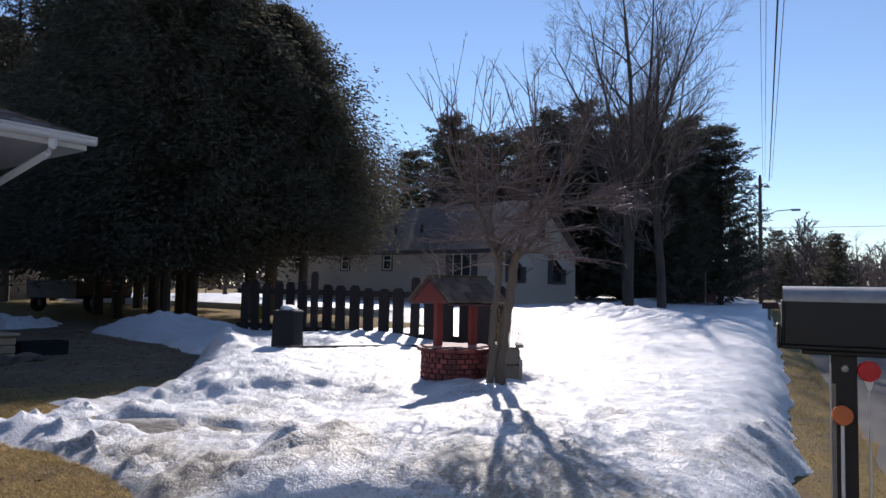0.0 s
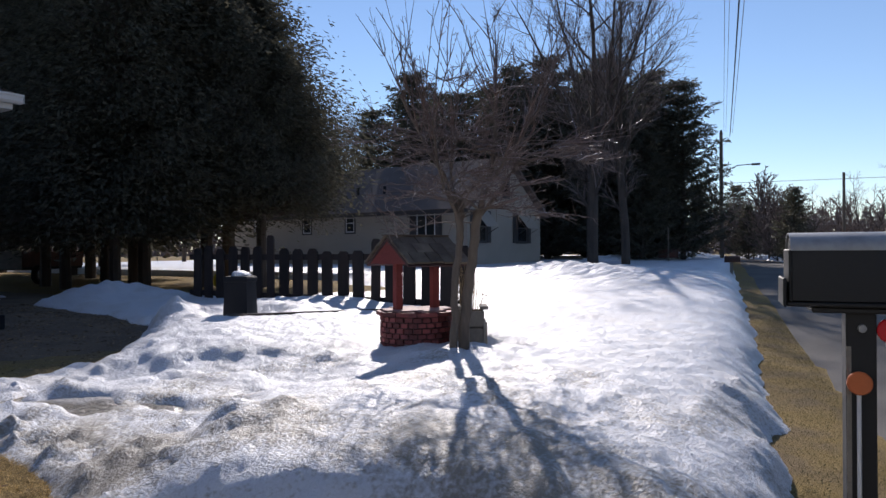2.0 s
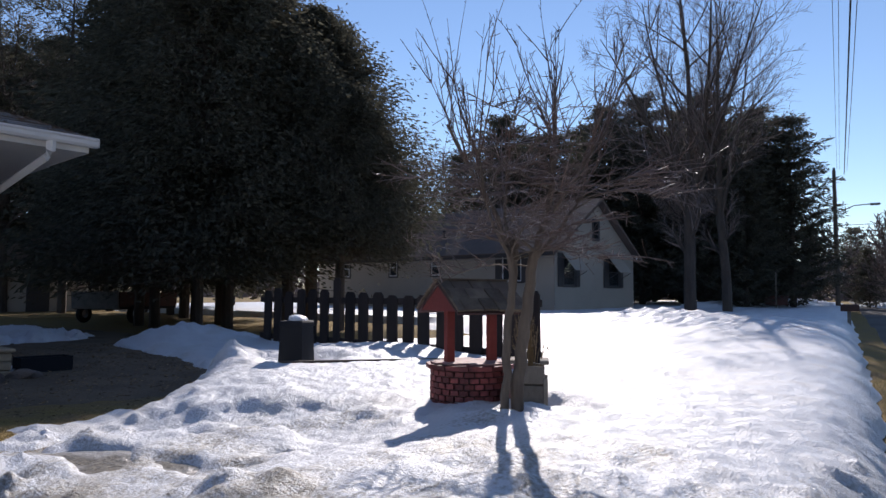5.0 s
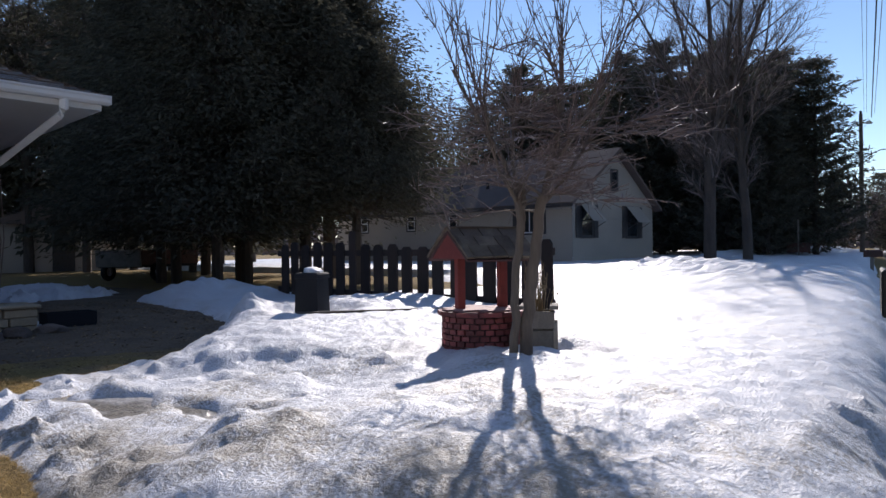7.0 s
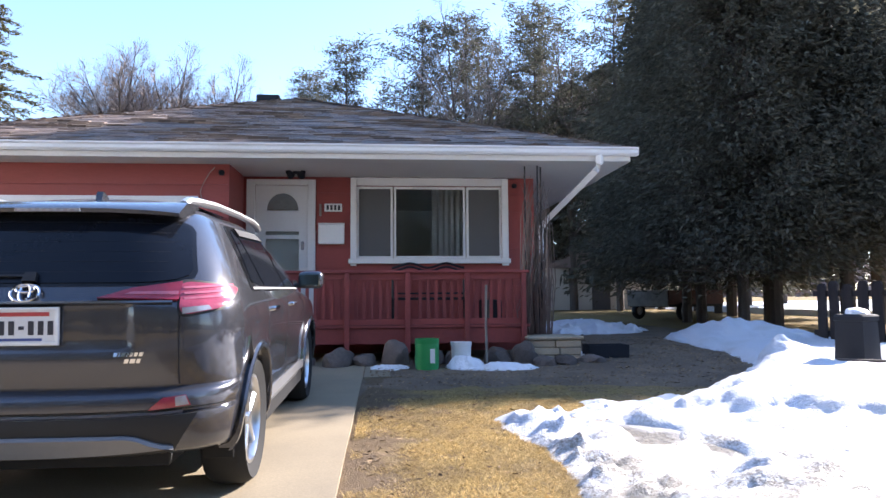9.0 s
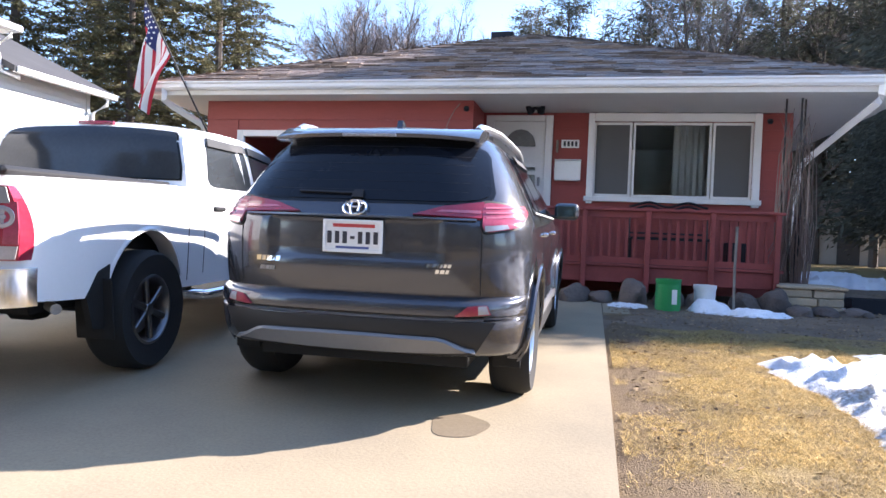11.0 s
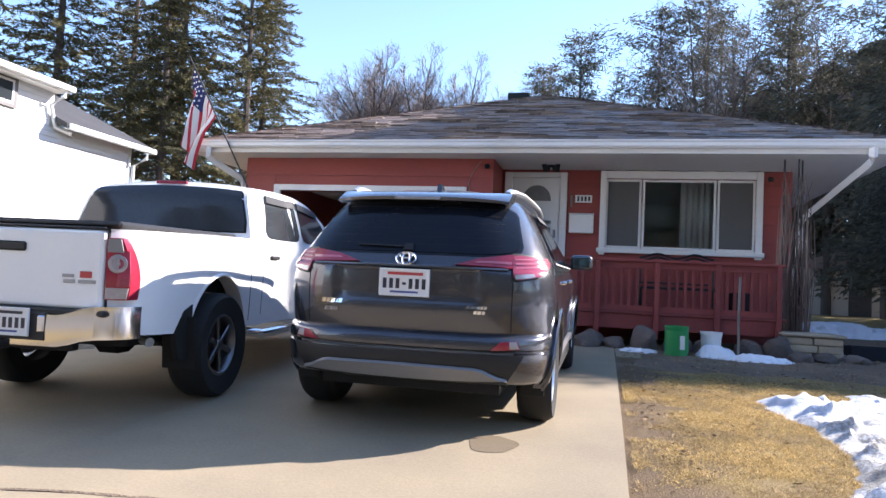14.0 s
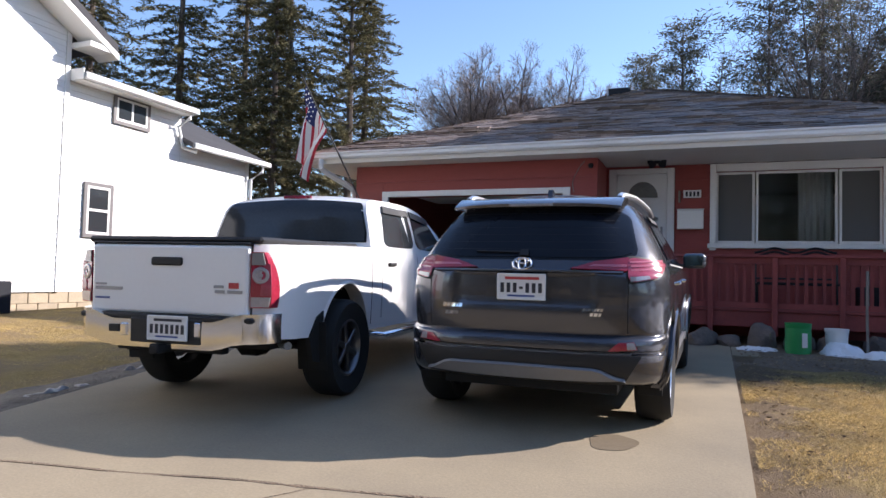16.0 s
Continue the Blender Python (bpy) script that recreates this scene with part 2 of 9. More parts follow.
def snow_mat():
    """Old snow: white crust, coarse melt grain, tan grit frozen into the trodden part near the driveway."""
    m = mat("old_snow", (0.735, 0.75, 0.785), (0.58, 0.57, 0.555), rough=0.5, var=0.16, scale=1.6, fine=70, bump=0.8, depth=0.016, spec=0.4, lo=0.5, hi=0.75)
    nt = m.node_tree
    b = nt.nodes["Principled BSDF"]
    src = b.inputs["Base Color"].links[0].from_socket
    co = [n for n in nt.nodes if n.type == "TEX_COORD"][0]
    sep = nt.nodes.new("ShaderNodeSeparateXYZ")
    link_in(nt, co.outputs["Object"], sep.inputs[0])
    reach = nt.nodes.new("ShaderNodeMapRange")
    reach.inputs["From Min"].default_value, reach.inputs["From Max"].default_value = 3.8, 7.4
    reach.inputs["To Min"].default_value, reach.inputs["To Max"].default_value = 0.20, -0.22
    link_in(nt, sep.outputs["X"], reach.inputs["Value"])
    clean = nt.nodes.new("ShaderNodeMapRange")
    clean.inputs["From Min"].default_value, clean.inputs["From Max"].default_value = 4.6, 5.7
    clean.inputs["To Min"].default_value, clean.inputs["To Max"].default_value = 0.0, -0.26
    link_in(nt, sep.outputs["Y"], clean.inputs["Value"])
    big, grit = nt.nodes.new("ShaderNodeTexNoise"), nt.nodes.new("ShaderNodeTexNoise")
    for n, s in ((big, 1.7), (grit, 38.0)):
        n.inputs["Scale"].default_value, n.inputs["Detail"].default_value = s, 5
        link_in(nt, co.outputs["Object"], n.inputs["Vector"])
    tot = None
    for out, gain in ((big.outputs["Fac"], 1.0), (grit.outputs["Fac"], 0.75), (reach.outputs["Result"], 1.0), (clean.outputs["Result"], 1.0)):
        k = nt.nodes.new("ShaderNodeMath")
        k.operation = "MULTIPLY_ADD"
        link_in(nt, out, k.inputs[0])
        k.inputs[1].default_value = gain
        if tot is None:
            k.inputs[2].default_value = 0.0
        else:
            link_in(nt, tot, k.inputs[2])
        tot = k.outputs[0]
    r = nt.nodes.new("ShaderNodeMapRange")
    r.inputs["From Min"].default_value, r.inputs["From Max"].default_value = 0.94, 1.20
    r.inputs["To Max"].default_value = 0.92
    link_in(nt, tot, r.inputs["Value"])
    mx = nt.nodes.new("ShaderNodeMixRGB")
    link_in(nt, r.outputs["Result"], mx.inputs["Fac"])
    link_in(nt, src, mx.inputs["Color1"])
    mx.inputs["Color2"].default_value = (0.31, 0.275, 0.22, 1)
    link_in(nt, mx.outputs["Color"], b.inputs["Base Color"])
    # sun cups: a coarser relief under the grain
    cups, bp = nt.nodes.new("ShaderNodeTexNoise"), nt.nodes.new("ShaderNodeBump")
    cups.inputs["Scale"].default_value, cups.inputs["Detail"].default_value = 9.0, 7
    cups.inputs["Roughness"].default_value = 0.62
    link_in(nt, co.outputs["Object"], cups.inputs["Vector"])
    bp.inputs["Strength"].default_value, bp.inputs["Distance"].default_value = 0.8, 0.05
    link_in(nt, cups.outputs["Fac"], bp.inputs["Height"])
    grain = b.inputs["Normal"].links[0].from_node
    link_in(nt, bp.outputs["Normal"], grain.inputs["Normal"])
    # light soaks into the snow and glows out of the shaded sides
    b.inputs["Subsurface Weight"].default_value = 0.75
    b.inputs["Subsurface Radius"].default_value = (1.0, 1.0, 1.0)
    b.inputs["Subsurface Scale"].default_value = 0.05
    return m


M_SNOW = snow_mat()
M_CLEANSNOW = mat("clean_snow", (0.83, 0.845, 0.88), (0.70, 0.70, 0.69), rough=0.5, var=0.1, scale=2.5, fine=40, bump=0.8, depth=0.02, spec=0.4, lo=0.5, hi=0.75)
M_ICE = mat("dirty_ice", (0.50, 0.48, 0.45), (0.25, 0.225, 0.185), rough=0.3, var=0.5, scale=2.6, fine=25, bump=0.7, depth=0.03, spec=0.5, rough2=0.2)
M_ASPHALT = mat("asphalt", (0.165, 0.152, 0.138), (0.115, 0.107, 0.098), rough=0.88, var=0.3, scale=0.5, fine=90, bump=0.4, depth=0.008, spec=0.15)
M_CONC = mat("driveway_concrete", (0.315, 0.260, 0.180), (0.225, 0.188, 0.136), rough=0.88, var=0.26, scale=0.9, fine=65, bump=0.16, depth=0.008, spec=0.2, lo=0.4, hi=0.66)
M_STAIN = mat("oil_stained_concrete", (0.175, 0.140, 0.098), rough=0.9, var=0.2, scale=2.5, fine=50, bump=0.25, depth=0.006, spec=0.08)
M_RED = mat("barn_red_siding", (0.275, 0.055, 0.046), (0.24, 0.050, 0.043), rough=0.6, var=0.16, scale=1.2, fine=30, bump=0.2, each=0.06, stretch=(0.4, 1, 2))
M_REDWOOD = mat("red_stained_wood", (0.245, 0.050, 0.044), (0.185, 0.038, 0.034), rough=0.7, var=0.22, scale=2.0, fine=35, bump=0.25, each=0.1)
M_WHITE = mat("white_paint", (0.72, 0.72, 0.70), rough=0.5, var=0.06, scale=2, fine=30, bump=0.05)
M_GUTTER = mat("white_gutter_metal", (0.74, 0.75, 0.75), (0.62, 0.62, 0.60), rough=0.35, var=0.06, scale=0.8, fine=20, bump=0.03, lo=0.55, hi=0.8)
M_SOFFIT = mat("white_soffit", (0.60, 0.60, 0.57), rough=0.6, var=0.06, scale=1, fine=20, bump=0.05)
M_SHINGLE = mat("asphalt_shingle", (0.255, 0.190, 0.148), (0.150, 0.112, 0.090), rough=0.46, var=0.5, scale=2.6, fine=40, bump=0.8, depth=0.016, island=0.5, spec=0.26, stretch=(0.5, 1.6, 1))
M_DKSHINGLE = mat("grey_shingle", (0.075, 0.075, 0.08), rough=0.9, var=0.25, scale=1, fine=50, bump=0.4, island=0.2, spec=0.2)
M_NBROOF = mat("old_brown_shingle", (0.19, 0.145, 0.125), rough=0.9, var=0.25, scale=1, fine=30, bump=0.3, island=0.2, spec=0.2)
M_CREAM = mat("cream_siding", (0.46, 0.405, 0.335), (0.41, 0.36, 0.30), rough=0.7, var=0.1, scale=0.5, fine=20, bump=0.1)
M_WSIDING = mat("white_vinyl_siding", (0.80, 0.80, 0.79), rough=0.45, var=0.04, scale=0.5, fine=15, bump=0.04)
M_BRICKF = mat("tan_foundation", (0.42, 0.34, 0.24), (0.34, 0.28, 0.2), rough=0.85, var=0.2, scale=3, fine=30, bump=0.4, each=0.12)
M_TRIMDK = mat("dark_window_trim", (0.06, 0.055, 0.055), rough=0.5, var=0.15, bump=0.05)
M_TRIMGREY = mat("taupe_window_trim", (0.145, 0.135, 0.135), rough=0.5, var=0.12, bump=0.05)
M_ROOM = mat("room_wall", (0.52, 0.48, 0.42), rough=0.9, var=0.1)
M_CURTAIN = mat("pale_curtain", (0.74, 0.72, 0.68), rough=0.9, var=0.12, scale=2, fine=60, bump=0.2)
# near-black for seams and dark metal, and for shade painted into hollows
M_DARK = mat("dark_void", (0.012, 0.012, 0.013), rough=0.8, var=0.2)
M_FENCE = mat("dark_stained_fence", (0.045, 0.036, 0.034), (0.03, 0.026, 0.026), rough=0.8, var=0.3, scale=3, fine=30, bump=0.3, each=0.2, stretch=(2, 2, 0.4), spec=0.2)
M_PALEBARK = mat("pale_grey_bark", (0.18, 0.145, 0.115), (0.115, 0.092, 0.075), rough=0.85, var=0.35, scale=5, fine=35, bump=0.8, depth=0.015, stretch=(1, 1, 0.3))
M_BARK = mat("grey_brown_bark", (0.105, 0.082, 0.066), (0.07, 0.055, 0.047), rough=0.9, var=0.35, scale=4, fine=30, bump=0.8, depth=0.02, stretch=(1, 1, 0.3))
M_TWIG = mat("twig_bark", (0.17, 0.115, 0.095), (0.12, 0.085, 0.07), rough=0.34, var=0.2, scale=2, fine=15, bump=0, spec=0.65)
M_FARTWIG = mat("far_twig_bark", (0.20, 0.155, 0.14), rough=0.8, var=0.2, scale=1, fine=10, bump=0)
M_CEDAR = mat("cedar_foliage", (0.115, 0.108, 0.078), (0.090, 0.087, 0.066), rough=0.85, var=0.35, scale=0.6, fine=8, bump=0, island=0.35, spec=0.12, thin=0.35)
M_PINE = mat("pine_needles", (0.110, 0.108, 0.080), (0.085, 0.085, 0.062), rough=0.65, var=0.3, scale=0.5, fine=6, bump=0, island=0.3, spec=0.35, thin=0.4)
M_SPRUCE = mat("spruce_needles", (0.135, 0.120, 0.062), (0.090, 0.085, 0.048), rough=0.85, var=0.3, scale=0.4, fine=6, bump=0, island=0.25, spec=0.1, thin=0.18)
M_WELLRED = mat("well_brick_paint", (0.28, 0.075, 0.070), (0.15, 0.045, 0.045), rough=0.7, var=0.4, scale=6, fine=50, bump=0.3, each=0.45)
M_MORTAR = mat("well_mortar", (0.09, 0.05, 0.05), rough=0.9, var=0.2, scale=8, bump=0.2)
M_SHAKE = mat("weathered_shake", (0.20, 0.165, 0.125), (0.12, 0.095, 0.075), rough=0.9, var=0.3, scale=5, fine=50, bump=0.4, each=0.25, spec=0.2)
M_GREYWOOD = mat("weathered_grey_wood", (0.26, 0.235, 0.20), (0.19, 0.17, 0.145), rough=0.85, var=0.25, scale=5, fine=50, bump=0.4, each=0.15)
M_DKPLASTIC = mat("dark_plastic", (0.018, 0.020, 0.025), rough=0.65, var=0.15, bump=0.05, spec=0.25)
M_TRIMBLK = mat("black_trim_plastic", (0.013, 0.013, 0.014), rough=0.55, var=0.15, fine=120, bump=0.1, depth=0.002)
M_GLOSSBLK = mat("gloss_black_trim", (0.008, 0.008, 0.009), rough=0.07, var=0.1, bump=0, spec=0.5)
M_TYRE = mat("tyre_rubber", (0.011, 0.011, 0.011), rough=0.8, var=0.25, fine=60, bump=0.2, depth=0.004)
M_ALLOY = mat("alloy_wheel", (0.62, 0.63, 0.65), rough=0.28, metal=1.0, var=0.06, bump=0)
M_DKALLOY = mat("dark_alloy_wheel", (0.20, 0.20, 0.21), rough=0.35, metal=1.0, var=0.1, bump=0)
M_CHROME = mat("chrome", (0.82, 0.82, 0.83), rough=0.07, metal=1.0, var=0.03, bump=0)
M_SILVER = mat("silver_trim", (0.33, 0.33, 0.34), rough=0.4, metal=0.7, var=0.06, bump=0)
M_GREYCAR = mat("magnetic_grey_paint", (0.066, 0.067, 0.078), rough=0.27, metal=0.6, var=0.05, scale=2, fine=400, bump=0, coat=1.0)
M_WHITECAR = mat("white_car_paint", (0.80, 0.80, 0.80), rough=0.35, var=0.03, scale=2, bump=0, coat=0.8)
M_LENSRED = mat("red_lamp_lens", (0.34, 0.05, 0.085), rough=0.2, var=0.35, scale=14, fine=60, bump=0.1, coat=0.8)
M_LENSDIM = mat("dark_red_lamp_lens", (0.30, 0.022, 0.045), rough=0.15, var=0.3, scale=12, bump=0.05, coat=1.0)
M_LENSCLEAR = mat("clear_lamp_lens", (0.42, 0.38, 0.39), rough=0.12, metal=0.3, var=0.2, scale=25, fine=80, bump=0.1, coat=1.0)
M_LENSORANGE = mat("orange_reflector", (0.62, 0.16, 0.05), rough=0.35, var=0.12, scale=20, fine=250, bump=0.3, depth=0.002)
M_REFRED = mat("red_reflector", (0.62, 0.01, 0.02), rough=0.25, var=0.12, scale=20, fine=250, bump=0.3, depth=0.002, coat=0.5)
M_PLATE = mat("plate_white", (0.72, 0.72, 0.72), rough=0.35, var=0.06, scale=10, bump=0)
M_INK = mat("dark_ink", (0.03, 0.03, 0.04), rough=0.5, var=0.1, bump=0)
M_INKRED = mat("red_ink", (0.45, 0.05, 0.05), rough=0.5, var=0.1, bump=0)
M_INKBLUE = mat("blue_ink", (0.06, 0.09, 0.25), rough=0.5, var=0.1, bump=0)
M_FLAGRED = mat("flag_red", (0.50, 0.03, 0.05), rough=0.8, var=0.08, fine=200, bump=0.1, depth=0.002)
M_FLAGWHITE = mat("flag_white", (0.75, 0.74, 0.72), rough=0.8, var=0.06, fine=200, bump=0.1, depth=0.002)
M_FLAGBLUE = mat("flag_blue", (0.02, 0.03, 0.12), rough=0.8, var=0.08, fine=200, bump=0.1, depth=0.002)
M_GREEN = mat("green_plastic", (0.012, 0.26, 0.075), rough=0.4, var=0.1, bump=0.03)
M_ROCK = mat("field_stone", (0.150, 0.118, 0.100), (0.10, 0.082, 0.072), rough=0.9, var=0.35, scale=3, fine=30, bump=0.7, depth=0.02, each=0.3)
M_STEEL = mat("galvanised_steel", (0.40, 0.405, 0.41), (0.30, 0.305, 0.31), rough=0.62, metal=0.55, var=0.18, scale=9, fine=60, bump=0.08)
M_MBOX = mat("faded_black_paint", (0.012, 0.013, 0.014), rough=0.55, var=0.2, scale=6, fine=40, bump=0.1)
M_POLE = mat("utility_pole_wood", (0.16, 0.13, 0.105), rough=0.9, var=0.25, scale=2, fine=30, bump=0.4, stretch=(1, 1, 0.1))
M_WIRE = mat("cable_black", (0.015, 0.015, 0.016), rough=0.6, var=0.1, bump=0)
M_PAPER = mat("white_paper", (0.75, 0.74, 0.72), rough=0.8, var=0.05, bump=0.02)
M_RUST = mat("rusty_red_board", (0.115, 0.050, 0.038), (0.075, 0.040, 0.033), rough=0.8, var=0.3, scale=3, bump=0.3)
M_LIDWOOD = mat("faded_pink_board", (0.42, 0.27, 0.25), (0.30, 0.17, 0.16), rough=0.75, var=0.3, scale=5, fine=40, bump=0.3, each=0.2)
M_BENCH = mat("black_iron", (0.015, 0.016, 0.02), rough=0.45, metal=0.3, var=0.15, bump=0.05)
M_ICEPATCH = mat("grey_slush", (0.42, 0.41, 0.39), (0.13, 0.12, 0.11), rough=0.4, var=0.3, scale=3, fine=25, bump=0.5, depth=0.02)
M_DRYPLANT = mat("dead_stalks", (0.27, 0.205, 0.12), rough=0.9, var=0.3, bump=0, island=0.3)
M_SCREEN = mat("insect_screen", (0.10, 0.10, 0.10), rough=0.8, var=0.1, fine=300, bump=0.1)
M_SEAT = mat("seat_fabric", (0.03, 0.03, 0.033), rough=0.9, var=0.2, bump=0.1)


def glass_mat(name, tint, rough=0.0):
    m = mat(name, tint, rough=rough, var=0.02, bump=0, trans=1.0, ior=1.45, spec=0.5)
    return m


M_PANE = glass_mat("window_glass", (0.80, 0.84, 0.84), 0.06)
M_CARPANE = mat("privacy_glass", (0.008, 0.010, 0.015), rough=0.06, var=0.15, scale=1.2, bump=0, spec=0.32)
M_TRUCKPANE = mat("grey_tinted_pane", (0.035, 0.040, 0.045), rough=0.07, var=0.25, scale=1.5, bump=0, spec=0.45)
M_FANPANE = mat("fan_light_glass", (0.19, 0.185, 0.175), rough=0.12, var=0.3, scale=8, bump=0.05)
M_LENSPINK = mat("pale_light_guide", (0.50, 0.13, 0.18), rough=0.15, var=0.2, scale=20, bump=0, coat=1.0)
M_BUMPER = mat("bumper_chrome", (0.78, 0.78, 0.79), rough=0.13, metal=1.0, var=0.05, bump=0)
M_RAIL = mat("bright_rail_metal", (0.66, 0.67, 0.68), rough=0.3, metal=0.85, var=0.05, bump=0)
M_SKID = mat("silver_bumper_strip", (0.19, 0.19, 0.195), rough=0.42, metal=0.35, var=0.08, bump=0)
M_MIRROR = mat("mirror_glass", (0.30, 0.40, 0.38), rough=0.05, metal=1.0, var=0.01, bump=0)

# ---- ground, street, driveway, snow ----
gx = [-900, -500, -250, -120, -70, -45] + steps(-30, -6, 2.0) + steps(-5.5, 9.5, 0.25) + steps(10.5, 50, 1.5) + [58, 70, 90, 120, 180, 300, 600, 900]
gy = [-900, -500, -250, -120, -60, -35, -22, -14] + steps(-9, -2.5, 1.2) + steps(-2, 12, 0.25) + steps(13, 45, 1.5) + [55, 70, 95, 130, 200, 400, 900]


def lawn_z(x, y):
    flat = smooth01(60, 20, abs(x)) if abs(x) > 20 else 1.0
    return ground_z(x, y) + 0.02 * ns(x, y, 0.9, 3) * flat - (0.03 if -4 < x < 1.7 and y < 10.5 else 0.0) - (0.03 if road_d(x, y) < 0 else 0.0)


ground = part("ground", sheet(gx, gy, lawn_z), M_GRASS, None, "dry winter lawn, yellow and flattened after the thaw", True, "structure")
ground["category"] = "lawn"

rv, rf = [], []
rs = [-300, -150, -80, -50] + steps(-35, 60, 1.0) + [75, 100, 150, 250, 400]
rd = [0.0 + 0.0, -0.25, -0.6, -1.2, -2.0, -3.0, -4.0, -5.0, -6.0, -7.0, -7.4]
for s_ in rs:
    for k, d_ in enumerate(rd):
        d2 = d_ + (0.07 * ns(s_, 0, 1.1, 9) if k in (0, len(rd) - 1) else 0.0)
        x_, y_ = road_xy(s_, d2)
        rv.append((x_, y_, ground_z(x_, y_) + (0.012 if 0 < k < len(rd) - 1 else -0.02) + 0.05 * math.sin(math.pi * min(1, -d_ / 7.4))))
for i in range(len(rs) - 1):
    for k in range(len(rd) - 1):
        a = i * len(rd) + k
        rf.append((a, a + len(rd), a + len(rd) + 1, a + 1))
road = part("road", (rv, [tuple(reversed(q)) for q in rf]), M_ASPHALT, None, "worn grey asphalt street along the lawn", True, "structure")
road["category"] = "road"


def slab(poly_s, poly_d, name, parent, lean=0.0):
    """A concrete slab between two places along the street and two distances from it, with a worn edge."""
    (xa, xb), (ya, yb) = poly_s, poly_d
    xs, ys = steps(xa, xb, 0.4), steps(0, 1, 0.08)
    v, f = [], []
    n = len(xs)
    for j, q in enumerate(ys):
        for x in xs:
            y0 = ya if not callable(ya) else ya(x)
            y1 = yb if not callable(yb) else yb(x)
            y = y0 + (y1 - y0) * q
            x = x + lean * (y - 2.0) * (xb - x) / (xb - xa)
            v.append((x, y, ground_z(x, y) + 0.018 + 0.004 * ns(x, y, 0.8, 5)))
    for j in range(len(ys) - 1):
        for i in range(n - 1):
            a = j * n + i
            f.append((a, a + 1, a + n + 1, a + n))
    ring = [i for i in range(n)] + [j * n + n - 1 for j in range(1, len(ys))] + [(len(ys) - 1) * n + i for i in range(n - 2, -1, -1)] + [j * n for j in range(len(ys) - 2, 0, -1)]
    base = len(v)
    for i in ring:
        v.append((v[i][0] + 0.012 * ns(v[i][0], v[i][1], 5, 1), v[i][1] + 0.012 * ns(v[i][0], v[i][1], 5, 2), v[i][2] - 0.12))
    m = len(ring)
    for i in range(m):
        f.append((ring[i], base + i, base + (i + 1) % m, ring[(i + 1) % m]))
    return part(name, (v, f), M_CONC, parent)


driveway = thing("driveway", (0, 0, 0), "sunlit tan concrete driveway with a straight joint across it", "driveway", kind="structure")
joint_y = lambda x: (2.0 + x * RS) / RC + 0.03
slab((-3.25, 1.66), (lambda x: (-1.02 + x * RS) / RC, lambda x: joint_y(x) - 0.012), "slab", driveway, -0.05)
slab((-3.3, 1.62), (lambda x: joint_y(x) + 0.012, 10.3), "slab", driveway, -0.22)
# grit and dead grass pressed into the joint, and a crack in the apron
jv, jf = [], []
for k in range(140):
    x_ = -3.2 + k * 0.035
    y_ = joint_y(x_)
    wd = 0.014 + 0.010 * abs(ns(x_, 0, 3.1, 61)) + 0.007 * ns(x_, 1, 14, 62)
    for sd in (-1, 1):
        jv.append((x_, y_ + sd * wd + 0.006 * ns(x_, sd, 9, 63), ground_z(x_, y_) + 0.0215 + 0.002 * ns(x_, sd, 20, 64)))
for k in range(139):
    jf.append((2 * k, 2 * k + 2, 2 * k + 3, 2 * k + 1))
part("joint_filling", (jv, jf), M_DIRT, driveway, "dark grit in the slab joint")
jv, jf = [], []
for k in range(24):
    q = k / 23.0
    x_, y_ = -0.45 - 0.5 * q + 0.03 * ns(q, 0, 6, 65), joint_y(-0.45) - 0.9 * q
    for sd in (-1, 1):
        jv.append((x_ + sd * 0.0045, y_, ground_z(x_, y_) + 0.0225))
for k in range(23):
    jf.append((2 * k, 2 * k + 2, 2 * k + 3, 2 * k + 1))
part("crack", (jv, jf), M_DIRT, driveway, "thin dark crack in the concrete")
# walk along the porch front
slab((1.632, 1.95), (8.2, 9.4), "slab", driveway)
# weathered oil stain, a thin skin on the slab
sv = []
for i in range(28):
    a = 2 * math.pi * i / 28
    r = 1 + 0.06 * math.sin(3 * a + 1) + 0.04 * math.sin(5 * a)
    x_, y_ = 0.83 + 0.15 * r * math.cos(a), 3.40 + 0.18 * r * math.sin(a)
    sv.append((x_, y_, ground_z(x_, y_) + 0.0225))
part("oil_stain", (sv, [tuple(range(28))]), M_STAIN, driveway, "dark round oil stain")


def signed_dirt(x, y):
    a = min(x - 1.75, y - 7.35 + 0.25 * ns(x, y, 1.2, 4), 9.0 - x, 22 - y)
    return a + 0.25 * ns(x, y, 2.2, 11)


dirt = part("dirt_bed", sheet(steps(1.6, 9.6, 0.16), steps(6.6, 23, 0.2), lambda x, y: ground_z(x, y) + min(0.02, 0.05 * signed_dirt(x, y)) + 0.012 * ns(x, y, 3, 2)),
            M_DIRT, None, "bare shaded dirt with brown needles beside the house", True, "structure")
dirt["category"] = "soil"


